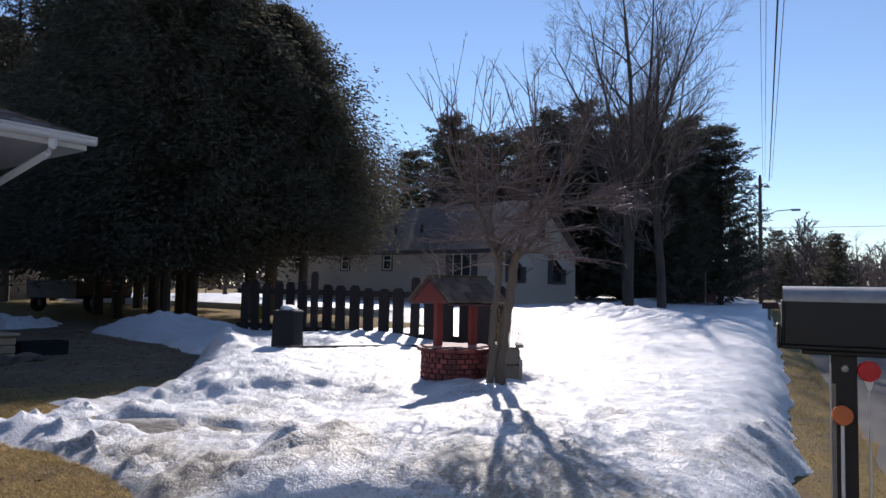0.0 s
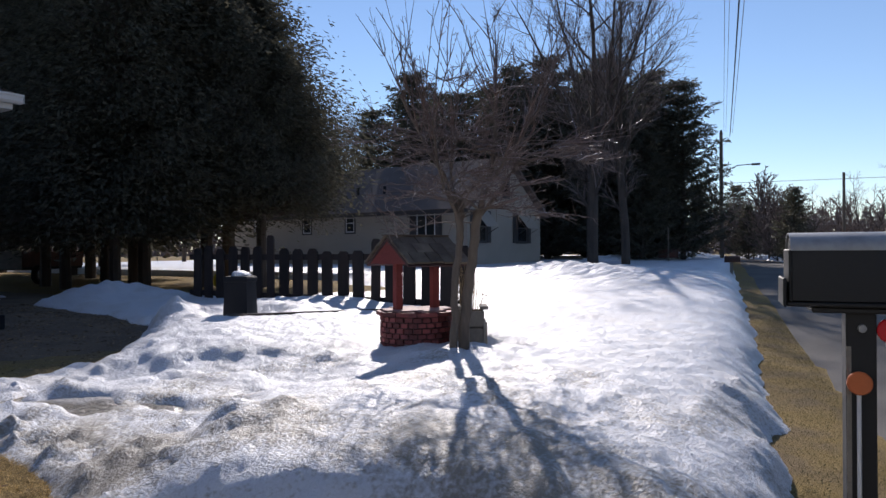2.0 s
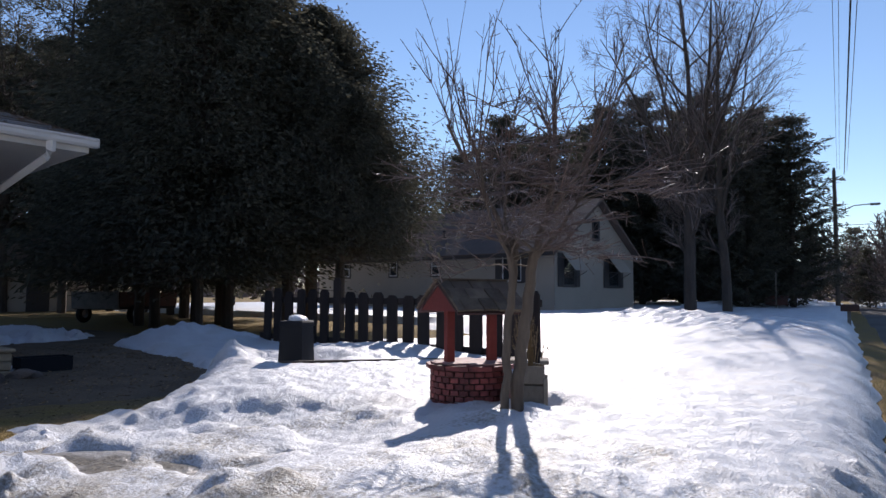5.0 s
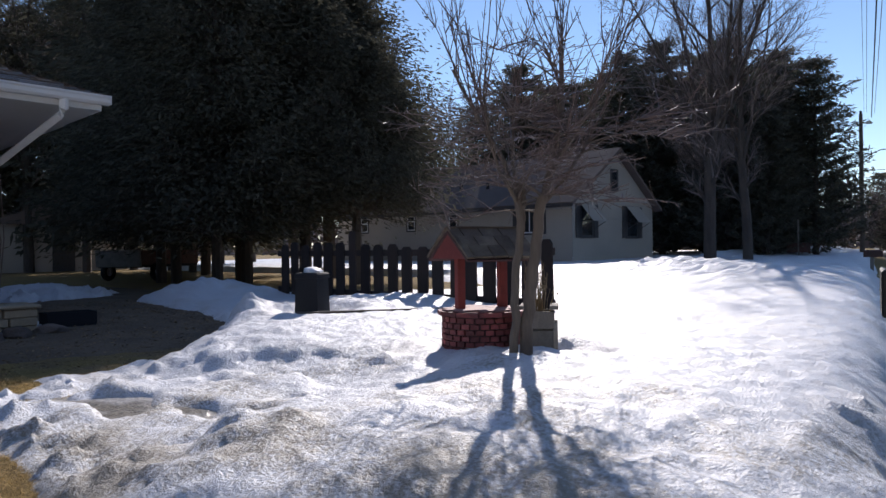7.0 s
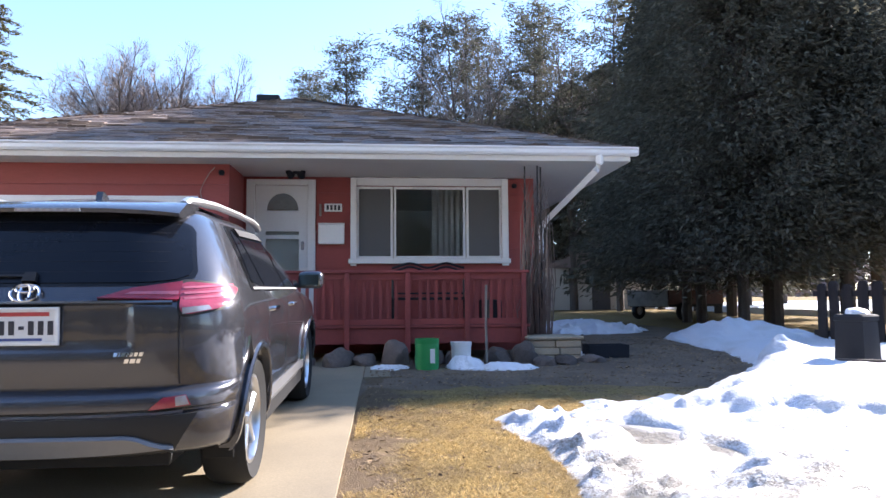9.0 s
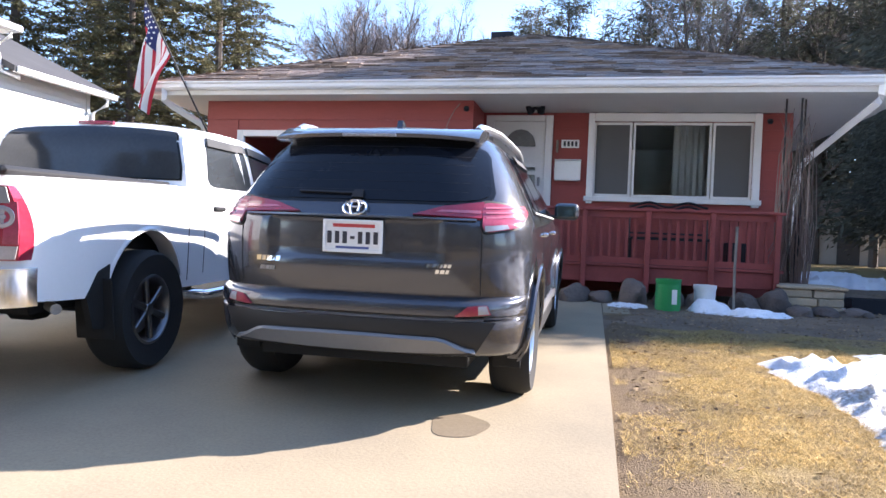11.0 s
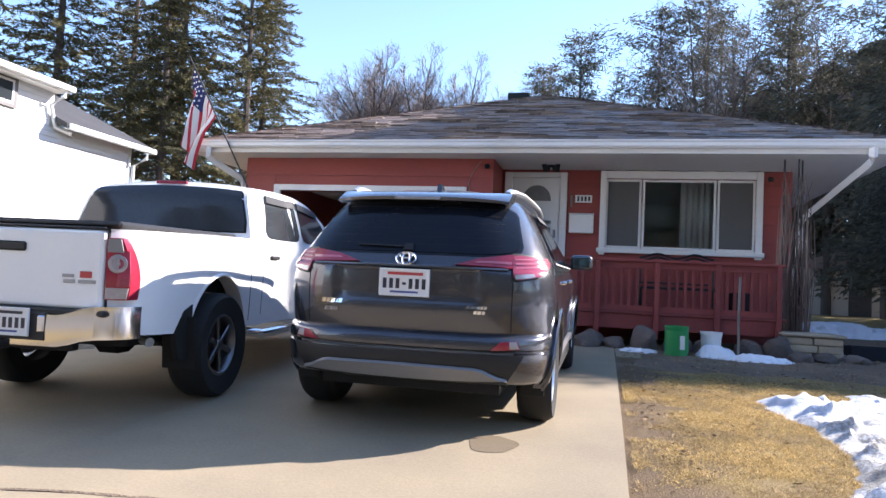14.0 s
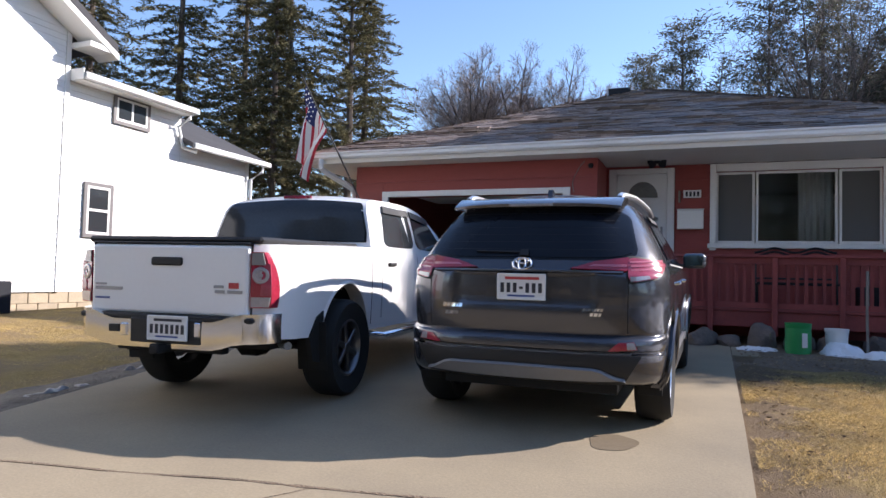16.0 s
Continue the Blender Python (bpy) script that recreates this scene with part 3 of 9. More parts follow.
def snow_depth(x, y):
    d = road_d(x, y)
    north = poly_at([(2.6, 5.6), (3.4, 5.9), (4.3, 6.1), (5.0, 6.5), (6.0, 7.3), (6.6, 8.6), (6.95, 10.6), (7.15, 12.6), (9.5, 13.2), (16, 12.5), (17, 60)], x)
    west = 2.85 + 0.12 * math.sin(1.7 * y) + 0.35 * smooth01(3.0, 1.0, y)
    e = min(x - west, (d - 0.52 - 0.12 * smooth01(9, 3, x) + 0.10 * ns(x, y, 1.1, 41) + 0.025 * ns(x, y, 3.3, 42) + 0.012 * ns(x, y, 8.5, 43)) * 1.0, (north - y) * 0.8)
    if y > 7.8:
        e = min(e, (x - 6.75 - 0.12 * (y - 7.8) + 0.25 * ns(x, y, 1.3, 51)) * 0.5 + 0.6 * smooth01(8.6, 7.8, y))
    hole = math.hypot((x - 12.0) / 3.0, (y - 12.4) / 3.9)
    e = min(e, (hole - 1) * 2.2)
    rim = smooth01(0.45, 0.1, e)
    e += (0.16 * ns(x, y, 1.5, 7) * (0.4 + 0.6 * rim) + (0.10 * ns(x, y, 4.1, 8) + 0.06 * ns(x, y, 9.5, 9)) * smooth01(0.2, 0.0, e)) * (0.35 + 0.65 * smooth01(0.6, 2.0, d))
    low = smooth01(4.8, 3.6, x) * smooth01(2.2, 3.6, y)
    deep = (0.34 * (1 - math.exp(-e / 0.22)) * (1 - low) + low * (0.075 * (1 - math.exp(-e / 0.045)) + 0.25 * (1 - math.exp(-e / 1.0)))) if e > 0 else 0.5 * e
    full = smooth01(0.0, 0.5, e)
    # thin over the old path to the porch, deep round the well and along the street
    thin = smooth01(6.2, 4.0, x - 0.35 * (5.5 - y)) * smooth01(2.6, 4.4, y)
    deep *= 1 - 0.72 * thin
    deep *= 1 - 0.35 * smooth01(7.5, 9.0, y)
    near = smooth01(9.5, 6.5, x)
    rough = 0.5 + 0.5 * near
    lump = 0.032 * (1 - 0.5 * thin) * ns(x, y, 0.9, 1) + 0.016 * ns(x, y, 2.3, 2) + rough * (0.016 * ns(x, y * 1.2, 4.6, 3) + 0.013 * ns(x, y, 10, 4) + 0.010 * ns(x, y, 19, 5))
    crest = 0.03 * max(0.0, 0.45 - abs(ns(x * 0.9, y * 1.2, 1.6, 20))) * near
    deep += full * (lump + crest)
    # crumbled chunks along the melting rim
    deep += (0.05 + 0.05 * low) * max(0.0, ns(x, y, 5.2, 61) + 0.6 * ns(x, y, 11, 62)) * smooth01(0.0, 0.10, e) * smooth01(0.75, 0.25, e) * smooth01(9.5, 6.5, x)
    icy = smooth01(-0.05, 0.4, ns(x, y, 1.25, 27) + 0.5 * ns(x, y, 3.3, 28) + 0.25 * thin - 0.06)
    deep -= full * thin * icy * 0.10
    # lumps thrown up by the shovel, a heap by the fence, the hollow round the tree and the well
    for cx, cy, r, h in ((3.15, 5.4, 0.22, 0.05), (3.0, 5.75, 0.16, 0.04), (3.2, 4.55, 0.2, 0.04), (3.5, 4.75, 0.16, 0.04), (3.05, 4.95, 0.13, 0.04), (3.66, 3.02, 0.36, 0.11), (3.95, 5.4, 0.2, 0.06), (3.9, 6.3, 0.3, 0.06), (6.1, 7.55, 0.45, 0.20), (4.55, 6.5, 0.4, 0.07),
                         (7.7, 12.0, 0.65, 0.22), (8.7, 11.4, 0.9, 0.12), (4.6, 2.0, 0.8, 0.07), (5.7, 3.0, 0.75, 0.06), (8.0, 6.6, 0.9, 0.08), (19, 8.0, 3.0, 0.25), (5.3, 7.0, 0.3, 0.07)):
        q = ((x - cx) ** 2 + (y - cy) ** 2) / (r * r)
        if q < 6:
            deep += h * math.exp(-q) * (1 + 0.7 * ns(x, y, 6, 6))
    for cx, cy, r, h in ((6.4, 3.84, 0.45, 0.03), (6.6, 3.1, 0.3, 0.10), (6.75, 6.75, 0.45, 0.1)):
        q = math.hypot(x - cx, y - cy) / r
        if q < 1.6:
            deep -= h * smooth01(1.5, 0.7, q)
    return deep


def ice_z(x, y):
    e = min(x - 3.2, 4.6 - x, y - 2.2, 5.5 + 0.3 * (x - 3) - y) + 0.3 * ns(x, y, 1.4, 12) + 0.12 * ns(x, y, 4, 12)
    return ground_z(x, y) + min(0.045, 0.1 * e) + 0.012 * ns(x, y, 3, 13) + 0.006 * ns(x, y, 9, 13)


ice = part("ice_crust", sheet(steps(2.8, 6.8, 0.06), steps(2.0, 8.2, 0.06), ice_z), M_ICE, None, "grey glazed ice crust showing through the snow", True, "structure")
ice["category"] = "ice"
snow = part("snow_cover", sheet(steps(2.4, 8.6, 0.042) + steps(8.7, 60, 0.12, 1.6), steps(-0.8, 9.0, 0.05) + steps(9.15, 40, 0.15, 1.5), lambda x, y: max(-0.6, ground_z(x, y) + snow_depth(x, y))),
            M_SNOW, None, "melting white snow with a lumpy crust and slushy rim", True, "structure")
snow["category"] = "snow"


def blob_snow(name, cx, cy, rx, ry, h, label, seed):
    """A left-over patch of snow that sinks into the ground at its rim."""
    def z(x, y):
        q = math.hypot((x - cx) / rx, (y - cy) / ry) + 0.3 * ns(x, y, 2.5, seed) + 0.28 * ns(x, y, 7, seed)
        return ground_z(x, y) + 0.02 + h * (1 - q ** 2) + 0.035 * ns(x, y, 9, seed) + 0.02 * ns(x, y, 19, seed)
    ob = part(name, sheet(steps(cx - rx * 1.3, cx + rx * 1.3, rx / 22), steps(cy - ry * 1.3, cy + ry * 1.3, ry / 16), lambda x, y: max(z(x, y), ground_z(x, y) - 0.1)), M_CLEANSNOW, None, label, True)
    return tagged(ob, "", "snow")


blob_snow("snow_patch", 2.92, 8.83, 0.3, 0.2, 0.16, "small white snow patch melting round a bucket", 31)
blob_snow("snow_patch", 3.38, 8.68, 0.42, 0.13, 0.09, "narrow tongue of white snow beside the porch", 32)
blob_snow("snow_patch", 6.3, 15.6, 1.5, 1.2, 0.28, "thin snow patch in tree shade near the house", 33)
blob_snow("snow_patch", 1.95, 8.95, 0.24, 0.16, 0.05, "thin remaining snow beside the porch stones", 37)
blob_snow("snow_patch", 4.6, 10.2, 0.0 + 0.5, 0.4, 0.04, "thin crust of old snow on dirt", 39)
for k, (sx, sy, rx, ry) in enumerate(((-3.72, 3.1, 0.05, 0.3), (-3.98, 4.3, 0.05, 0.25), (-3.46, 1.9, 0.05, 0.3))):
    blob_snow("slush_strip", sx, sy, rx, ry, 0.025, "grey slush strip along the driveway edge", 41 + k).data.materials[0] = M_ICEPATCH

# the dark gutter of mud beside the driveway
mud = part("mud_edge", sheet(steps(-5.6, -3.1, 0.08), steps(-0.5, 9.5, 0.12), lambda x, y: ground_z(x, y) + min(0.02, 0.12 * (0.3 - abs(x + 3.55 + 0.2 * (y - 2)) + 0.1 * ns(x, y, 2, 5))) + 0.012 * ns(x, y, 6, 8)), M_MUD, None, "dark wet muddy strip between the driveway and lawn", True, "structure")
mud["category"] = "soil"

# ---- the red house ----
FLOOR_Z, SOFFIT_Z = 0.80, 3.0
GX0, GX1, HX1, HY0, GY, HY1 = -4.75, -0.35, 4.32, 11.0, 10.0, 20.6


def wall(name, pieces, material, label):
    b = bmesh.new()
    for p in pieces:
        box(*p, bm=b)
    ob = part(name, b, material, None, label, False, "structure")
    ob["category"] = "wall"
    return ob


def siding(parent, x0, x1, y, z0, z1, holes, expo, material):
    """Lap boards, each an object, on a wall that faces -y."""
    z, n = z0, 0
    while z < z1 - 0.02:
        zt = min(z + expo, z1)
        cuts = [(x0, x1)]
        for hx0, hx1, hz0, hz1 in holes:
            if hz0 < zt - 0.01 and hz1 > z + 0.01:
                cuts = [c for a, b2 in cuts for c in ((a, min(b2, hx0)), (max(a, hx1), b2)) if c[1] - c[0] > 0.02]
        for a, b2 in cuts:
            v = [(a, y - 0.022, z), (b2, y - 0.022, z), (b2, y - 0.006, zt + 0.012), (a, y - 0.006, zt + 0.012), (a, y + 0.004, z), (b2, y + 0.004, z), (b2, y + 0.004, zt + 0.012), (a, y + 0.004, zt + 0.012)]
            part("siding_board", (v, [(0, 1, 2, 3), (5, 4, 7, 6), (4, 5, 1, 0), (3, 2, 6, 7), (4, 0, 3, 7), (1, 5, 6, 2)]), material, parent)
        z, n = zt, n + 1


WIN = (1.43, 3.785, 1.68, 2.86)
DOOR = (-0.17, 0.66, FLOOR_Z, 2.86)
wall_front = wall("wall_front", [(GX1, DOOR[0], HY0, HY0 + 0.16, 0.1, SOFFIT_Z), (DOOR[0], DOOR[1], HY0, HY0 + 0.16, DOOR[3], SOFFIT_Z), (DOOR[0], DOOR[1], HY0, HY0 + 0.16, 0.1, DOOR[2]),
                                 (DOOR[1], WIN[0], HY0, HY0 + 0.16, 0.1, SOFFIT_Z), (WIN[0], WIN[1], HY0, HY0 + 0.16, 0.1, WIN[2]), (WIN[0], WIN[1], HY0, HY0 + 0.16, WIN[3], SOFFIT_Z),
                                 (WIN[1], HX1, HY0, HY0 + 0.16, 0.1, SOFFIT_Z)], M_RED, "barn red lap-sided house front under the porch roof")
GAR = (-4.08, -0.9, 0.16, 2.43)
wall_garage = wall("wall_garage", [(GX0, GAR[0], GY, GY + 0.16, 0.1, SOFFIT_Z), (GAR[1], GX1, GY, GY + 0.16, 0.1, SOFFIT_Z), (GAR[0], GAR[1], GY, GY + 0.16, GAR[3], SOFFIT_Z),
                                   (GX1 - 0.16, GX1, GY + 0.16, HY0, 0.1, SOFFIT_Z)], M_RED, "barn red garage front with an open doorway")
wall_east = wall("wall_east", [(HX1 - 0.16, HX1, HY0 + 0.16, HY1, 0.1, SOFFIT_Z)], M_RED, "barn red side wall of the house")
wall_west = wall("wall_west", [(GX0, GX0 + 0.16, GY + 0.16, HY1, 0.1, SOFFIT_Z)], M_RED, "barn red side wall of the garage")
wall_north = wall("wall_north", [(GX0 + 0.16, HX1 - 0.16, HY1 - 0.16, HY1, 0.1, SOFFIT_Z)], M_RED, "barn red back wall of the house")
inner = wall("wall_inner", [(-0.5, -0.36, HY0 + 0.17, HY1 - 0.17, 0.1, SOFFIT_Z), (-0.35, HX1 - 0.17, 15.4, 15.5, FLOOR_Z, SOFFIT_Z), (GX0 + 0.17, -0.51, 16.4, 16.5, 0.1, SOFFIT_Z)], M_ROOM, "plain room walls behind the window")
wall_base = wall("floor", [(-0.35, HX1 - 0.17, HY0 + 0.17, 15.4, FLOOR_Z - 0.1, FLOOR_Z), (GX0 + 0.17, -0.51, GY + 0.17, 16.4, 0.02, 0.16)], M_ROOM, "house and garage floor slab")
siding(wall_front, GX1, HX1, HY0, 0.34, SOFFIT_Z - 0.03, [(-0.31, 0.79, 0, 2.97), (1.33, 3.895, 1.56, 3.0)], 0.30, M_RED)
siding(wall_garage, GX0, GX1, GY, 0.30, SOFFIT_Z - 0.03, [(-4.2, -0.78, 0, 2.53)], 0.30, M_RED)

# roof: four slopes over wide eaves, shingled on the sides that are seen
EX0, EX1, EY0, EY1, EZ = -5.6, 5.44, 9.5, 21.1, 3.19
APX, APY, RISE = -0.05, 15.05, 2.25
RIDGE_Y = EY1 - (APY - EY0)
roof = thing("roof", (0, 0, 0), "low hipped roof of worn brown-grey shingles with wide white eaves", "roof", kind="structure")
corners = [(EX0, EY0, EZ), (EX1, EY0, EZ), (EX1, EY1, EZ), (EX0, EY1, EZ)]
peak = [(APX, APY, EZ + RISE), (APX, RIDGE_Y, EZ + RISE)]
rv = corners + peak + [(x, y, z - 0.06) for x, y, z in corners + peak]
part("roof_deck", (rv, [(0, 1, 4), (1, 2, 5, 4), (2, 3, 5), (3, 0, 4, 5), (7, 6, 10), (8, 7, 10, 11), (9, 8, 11), (6, 9, 11, 10), (0, 6, 7, 1), (1, 7, 8, 2), (2, 8, 9, 3), (3, 9, 6, 0)]), M_SHINGLE, roof)


def shingles(o, u, up, width, height, inset_a, inset_b, parent, material, tab=0.27, expo=0.135, seed=1):
    """Courses of tabs on a slope: o is its eave corner, u along the eave, up the slope; the ends run in by inset_a and inset_b at the top."""
    rng = random.Random(seed)
    o, u, up = Vector(o), Vector(u).normalized(), Vector(up).normalized()
    nrm = u.cross(up).normalized()
    v, f = [], []
    h = -0.02
    row = 0
    while h < height - 0.04:
        a = inset_a * max(0, h) / height
        b2 = width - inset_b * max(0, h) / height
        x = a - (0.16 if row % 2 else 0.0) - rng.random() * 0.05
        while x < b2:
            w = tab * rng.uniform(0.8, 1.15)
            xa, xb = max(x, a), min(x + w - 0.006, b2)
            if xb - xa > 0.03:
                lift = 0.008 + rng.random() ** 2 * 0.012 + 0.042 * max(0.0, noise.noise(Vector((x * 0.8 + row * 0.35, row * 0.5, seed * 7.0))) + 0.10)
                e = rng.uniform(-0.006, 0.006)
                top = min(h + expo + 0.03, height)
                p = [o + u * xa + up * (h + e) + nrm * lift, o + u * xb + up * (h + e) + nrm * lift, o + u * xb + up * top + nrm * 0.004, o + u * xa + up * top + nrm * 0.004]
                q = [o + u * xa + up * (h + e) + nrm * 0.001, o + u * xb + up * (h + e) + nrm * 0.001]
                k = len(v)
                v.extend([tuple(c) for c in p + q])
                f.extend([(k, k + 1, k + 2, k + 3), (k + 4, k + 5, k + 1, k), (k + 4, k, k + 3), (k + 1, k + 5, k + 2)])
            x += w
        h += expo
        row += 1
    return part("shingles", (v, f), material, parent, "", False, "stuff")


SL = math.hypot(RISE, APY - EY0)
shingles((EX0, EY0, EZ), (1, 0, 0), (0, APY - EY0, RISE), EX1 - EX0, SL, APX - EX0, EX1 - APX, roof, M_SHINGLE, seed=1)
shingles((EX1, EY0, EZ), (0, 1, 0), (APX - EX1, 0, RISE), EY1 - EY0, SL, APY - EY0, EY1 - RIDGE_Y, roof, M_SHINGLE, seed=2)
shingles((EX0, EY1, EZ), (0, -1, 0), (APX - EX0, 0, RISE), EY1 - EY0, SL, EY1 - RIDGE_Y, APY - EY0, roof, M_SHINGLE, seed=3)
# hip caps
for c, tag in (((EX0, EY0, EZ), 0), ((EX1, EY0, EZ), 1)):
    a, b2 = Vector(c), Vector(peak[0])
    n = 26
    v, f = [], []
    for i in range(n):
        p0, p1 = a.lerp(b2, i / n), a.lerp(b2, (i + 1.15) / n)
        side = (b2 - a).cross(Vector((0, 0, 1))).normalized() * 0.13
        k = len(v)
        up_ = Vector((0, 0, 0.03))
        for p, li in ((p0, 0.006), (p1, 0.001)):
            for q in (-side - Vector((0, 0, 0.03)), Vector((0, 0, 0.02)), side - Vector((0, 0, 0.03))):
                v.append(tuple(p + q + Vector((0, 0, li * 0.5 + 0.006))))
        f += [(k, k + 1, k + 4, k + 3), (k + 1, k + 2, k + 5, k + 4)]
    part("hip_cap", (v, f), M_SHINGLE, roof)
vent = part("roof_vent", box(-0.95, -0.45, 15.1, 15.45, EZ + RISE - 0.12, EZ + RISE + 0.12, 0.02), M_DKPLASTIC, roof, "dark square roof vent")
part("fascia", joined(box(EX0 + 0.02, EX1 - 0.02, EY0 + 0.01, EY0 + 0.035, 3.0, EZ - 0.002), box(EX1 - 0.035, EX1 - 0.01, EY0 + 0.04, EY1 - 0.01, 3.0, EZ - 0.002), box(EX0 + 0.01, EX0 + 0.035, EY0 + 0.04, EY1 - 0.01, 3.0, EZ - 0.002)), M_WHITE, roof, "white painted fascia board")
# slatted soffit
b = bmesh.new()
for i in range(11):
    y0 = EY0 + 0.04 + i * 0.135
    box(EX0 + 0.04, EX1 - 0.04, y0, y0 + 0.131, SOFFIT_Z, SOFFIT_Z + 0.02, bm=b)
for i in range(8):
    x0 = HX1 + 0.01 + i * 0.142
    box(x0, x0 + 0.138, EY0 + 1.53, EY1 - 0.05, SOFFIT_Z, SOFFIT_Z + 0.02, bm=b)
box(EX0 + 0.04, GX0 - 0.002, EY0 + 1.53, EY1 - 0.05, SOFFIT_Z, SOFFIT_Z + 0.02, bm=b)
ceiling = part("ceiling", b, M_SOFFIT, None, "white slatted soffit over the porch", False, "structure")
ceiling["category"] = "soffit"
box_c = part("ceiling", joined(box(GX0 + 0.17, HX1 - 0.17, 11.17, HY1 - 0.17, SOFFIT_Z, SOFFIT_Z + 0.03), box(GX0 + 0.17, GX1 - 0.17, GY + 0.17, 11.16, SOFFIT_Z - 0.04, SOFFIT_Z - 0.01)), M_ROOM, None, "plain room ceiling", False, "structure")
box_c["category"] = "ceiling"


def gutter(name, x0, x1, y, z, label):
    poly = [(0, 0), (-0.075, 0), (-0.10, 0.03), (-0.10, 0.075), (-0.122, 0.095), (-0.122, 0.115), (-0.112, 0.115), (-0.094, 0.09), (-0.09, 0.04), (-0.07, 0.012), (-0.008, 0.012), (-0.008, 0.115), (0, 0.115)]
    k = len(poly)
    v = [(x0, y + p, z + q) for p, q in poly] + [(x1, y + p, z + q) for p, q in poly]
    f = [(i, i + k, (i + 1) % k + k, (i + 1) % k) for i in range(k)] + [tuple(range(k)), tuple(reversed(range(k, 2 * k)))]
    g = thing(name, (0, 0, 0), label, "gutter")
    part("trough", (v, f), M_GUTTER, g)
    for e, d_ in ((x0, -0.004), (x1, 0.004)):
        part("end_cap", box(min(e, e + d_), max(e, e + d_), y - 0.122, y, z, z + 0.115), M_GUTTER, g)
    return g


gut = gutter("gutter", EX0 - 0.02, EX1 + 0.06, EY0 + 0.005, 3.07, "white metal gutter along the front eave")
dv = [(4.95, 9.46, 3.08), (4.95, 9.47, 2.96), (4.93, 9.55, 2.88), (4.47, 10.75, 2.28), (4.42, 10.92, 2.16), (4.42, 10.95, 2.0), (4.42, 10.95, 0.35)]


def spout(pts, label):
    v, f = [], []
    tube_into(v, f, pts, [0.058] * len(pts), 4)
    ob = part("downspout", (v, f), M_GUTTER, None, label)
    return tagged(ob, "", "downspout")


spout(dv, "white downspout bent back under the eave to the corner")
spout([(-5.2, 9.46, 3.08), (-5.2, 9.47, 2.92), (-5.15, 9.6, 2.85), (-4.86, 10.0, 2.62), (-4.84, 10.08, 2.5), (-4.84, 10.08, 0.3)], "white downspout at the garage corner")

# window, door and garage door trim
window_1 = thing("window_1", (0, 0, 0), "three-part white picture window reflecting trees, curtain half drawn", "window", kind="structure")
part("window_frame", joined(box(1.335, 1.43, HY0 - 0.05, HY0 + 0.02, 1.565, 2.99, 0.006), box(3.785, 3.89, HY0 - 0.05, HY0 + 0.02, 1.565, 2.99, 0.006), box(1.432, 3.783, HY0 - 0.05, HY0 + 0.02, 2.862, 2.99, 0.006)), M_WHITE, window_1)
part("window_sill", box(1.30, 3.92, HY0 - 0.075, HY0 + 0.02, 1.60, 1.678, 0.008), M_WHITE, window_1)
for xa, xb in ((1.43, 2.01), (2.03, 3.19), (3.21, 3.785)):
    part("sash", joined(box(xa, xa + 0.035, HY0 + 0.03, HY0 + 0.07, 1.685, 2.855), box(xb - 0.035, xb, HY0 + 0.03, HY0 + 0.07, 1.685, 2.855), box(xa + 0.035, xb - 0.035, HY0 + 0.03, HY0 + 0.07, 1.685, 1.725), box(xa + 0.035, xb - 0.035, HY0 + 0.03, HY0 + 0.07, 2.815, 2.855)), M_WHITE, window_1)
    pane = part("pane", box(xa + 0.03, xb - 0.03, HY0 + 0.045, HY0 + 0.051, 1.72, 2.82), M_PANE, window_1)
    pane.visible_shadow = False
door_1 = thing("door_1", (0, 0, 0), "closed white storm door with a fan light and lower pane", "door", kind="structure")
part("door_frame", joined(box(-0.30, -0.17, HY0 - 0.05, HY0 + 0.02, FLOOR_Z, 2.95, 0.006), box(0.66, 0.78, HY0 - 0.05, HY0 + 0.02, FLOOR_Z, 2.95, 0.006), box(-0.168, 0.658, HY0 - 0.05, HY0 + 0.02, 2.86, 2.95, 0.006)), M_WHITE, door_1)
part("door_leaf", joined(box(-0.165, 0.0, HY0 - 0.01, HY0 + 0.03, FLOOR_Z + 0.01, 2.855), box(0.52, 0.655, HY0 - 0.01, HY0 + 0.03, FLOOR_Z + 0.01, 2.855), box(0.0, 0.52, HY0 - 0.01, HY0 + 0.03, 2.745, 2.855), box(0.0, 0.52, HY0 - 0.01, HY0 + 0.03, 2.12, 2.45), box(0.0, 0.52, HY0 - 0.01, HY0 + 0.03, FLOOR_Z + 0.01, 1.0), box(0.0, 0.52, HY0 - 0.012, HY0 + 0.03, 2.0, 2.06)), M_WHITE, door_1, "white aluminium storm door")
# fan light: a half-round pane over a white panel
fan = [(0.02, 2.46)] + [(0.26 + 0.245 * math.cos(a), 2.47 + 0.26 * math.sin(a)) for a in [math.pi * (1 - i / 14) for i in range(15)]] + [(0.5, 2.46)]
part("fan_light", prism(fan, HY0 + 0.0, HY0 + 0.012), M_FANPANE, door_1, "grey half-round fan light")
top = [(0.0, 2.45), (0.0, 2.746)] + [(0.52 * i / 14, 2.746) for i in range(1, 14)] + [(0.52, 2.746), (0.52, 2.45)] + [(0.26 + 0.245 * math.cos(a), 2.47 + 0.26 * math.sin(a)) for a in [math.pi * i / 14 for i in range(15)]]
part("fan_panel", prism(top, HY0 - 0.006, HY0 + 0.025), M_WHITE, door_1)
gp = part("pane", box(0.0, 0.52, HY0 + 0.005, HY0 + 0.011, 1.0, 2.12), M_PANE, door_1)
gp.visible_shadow = False
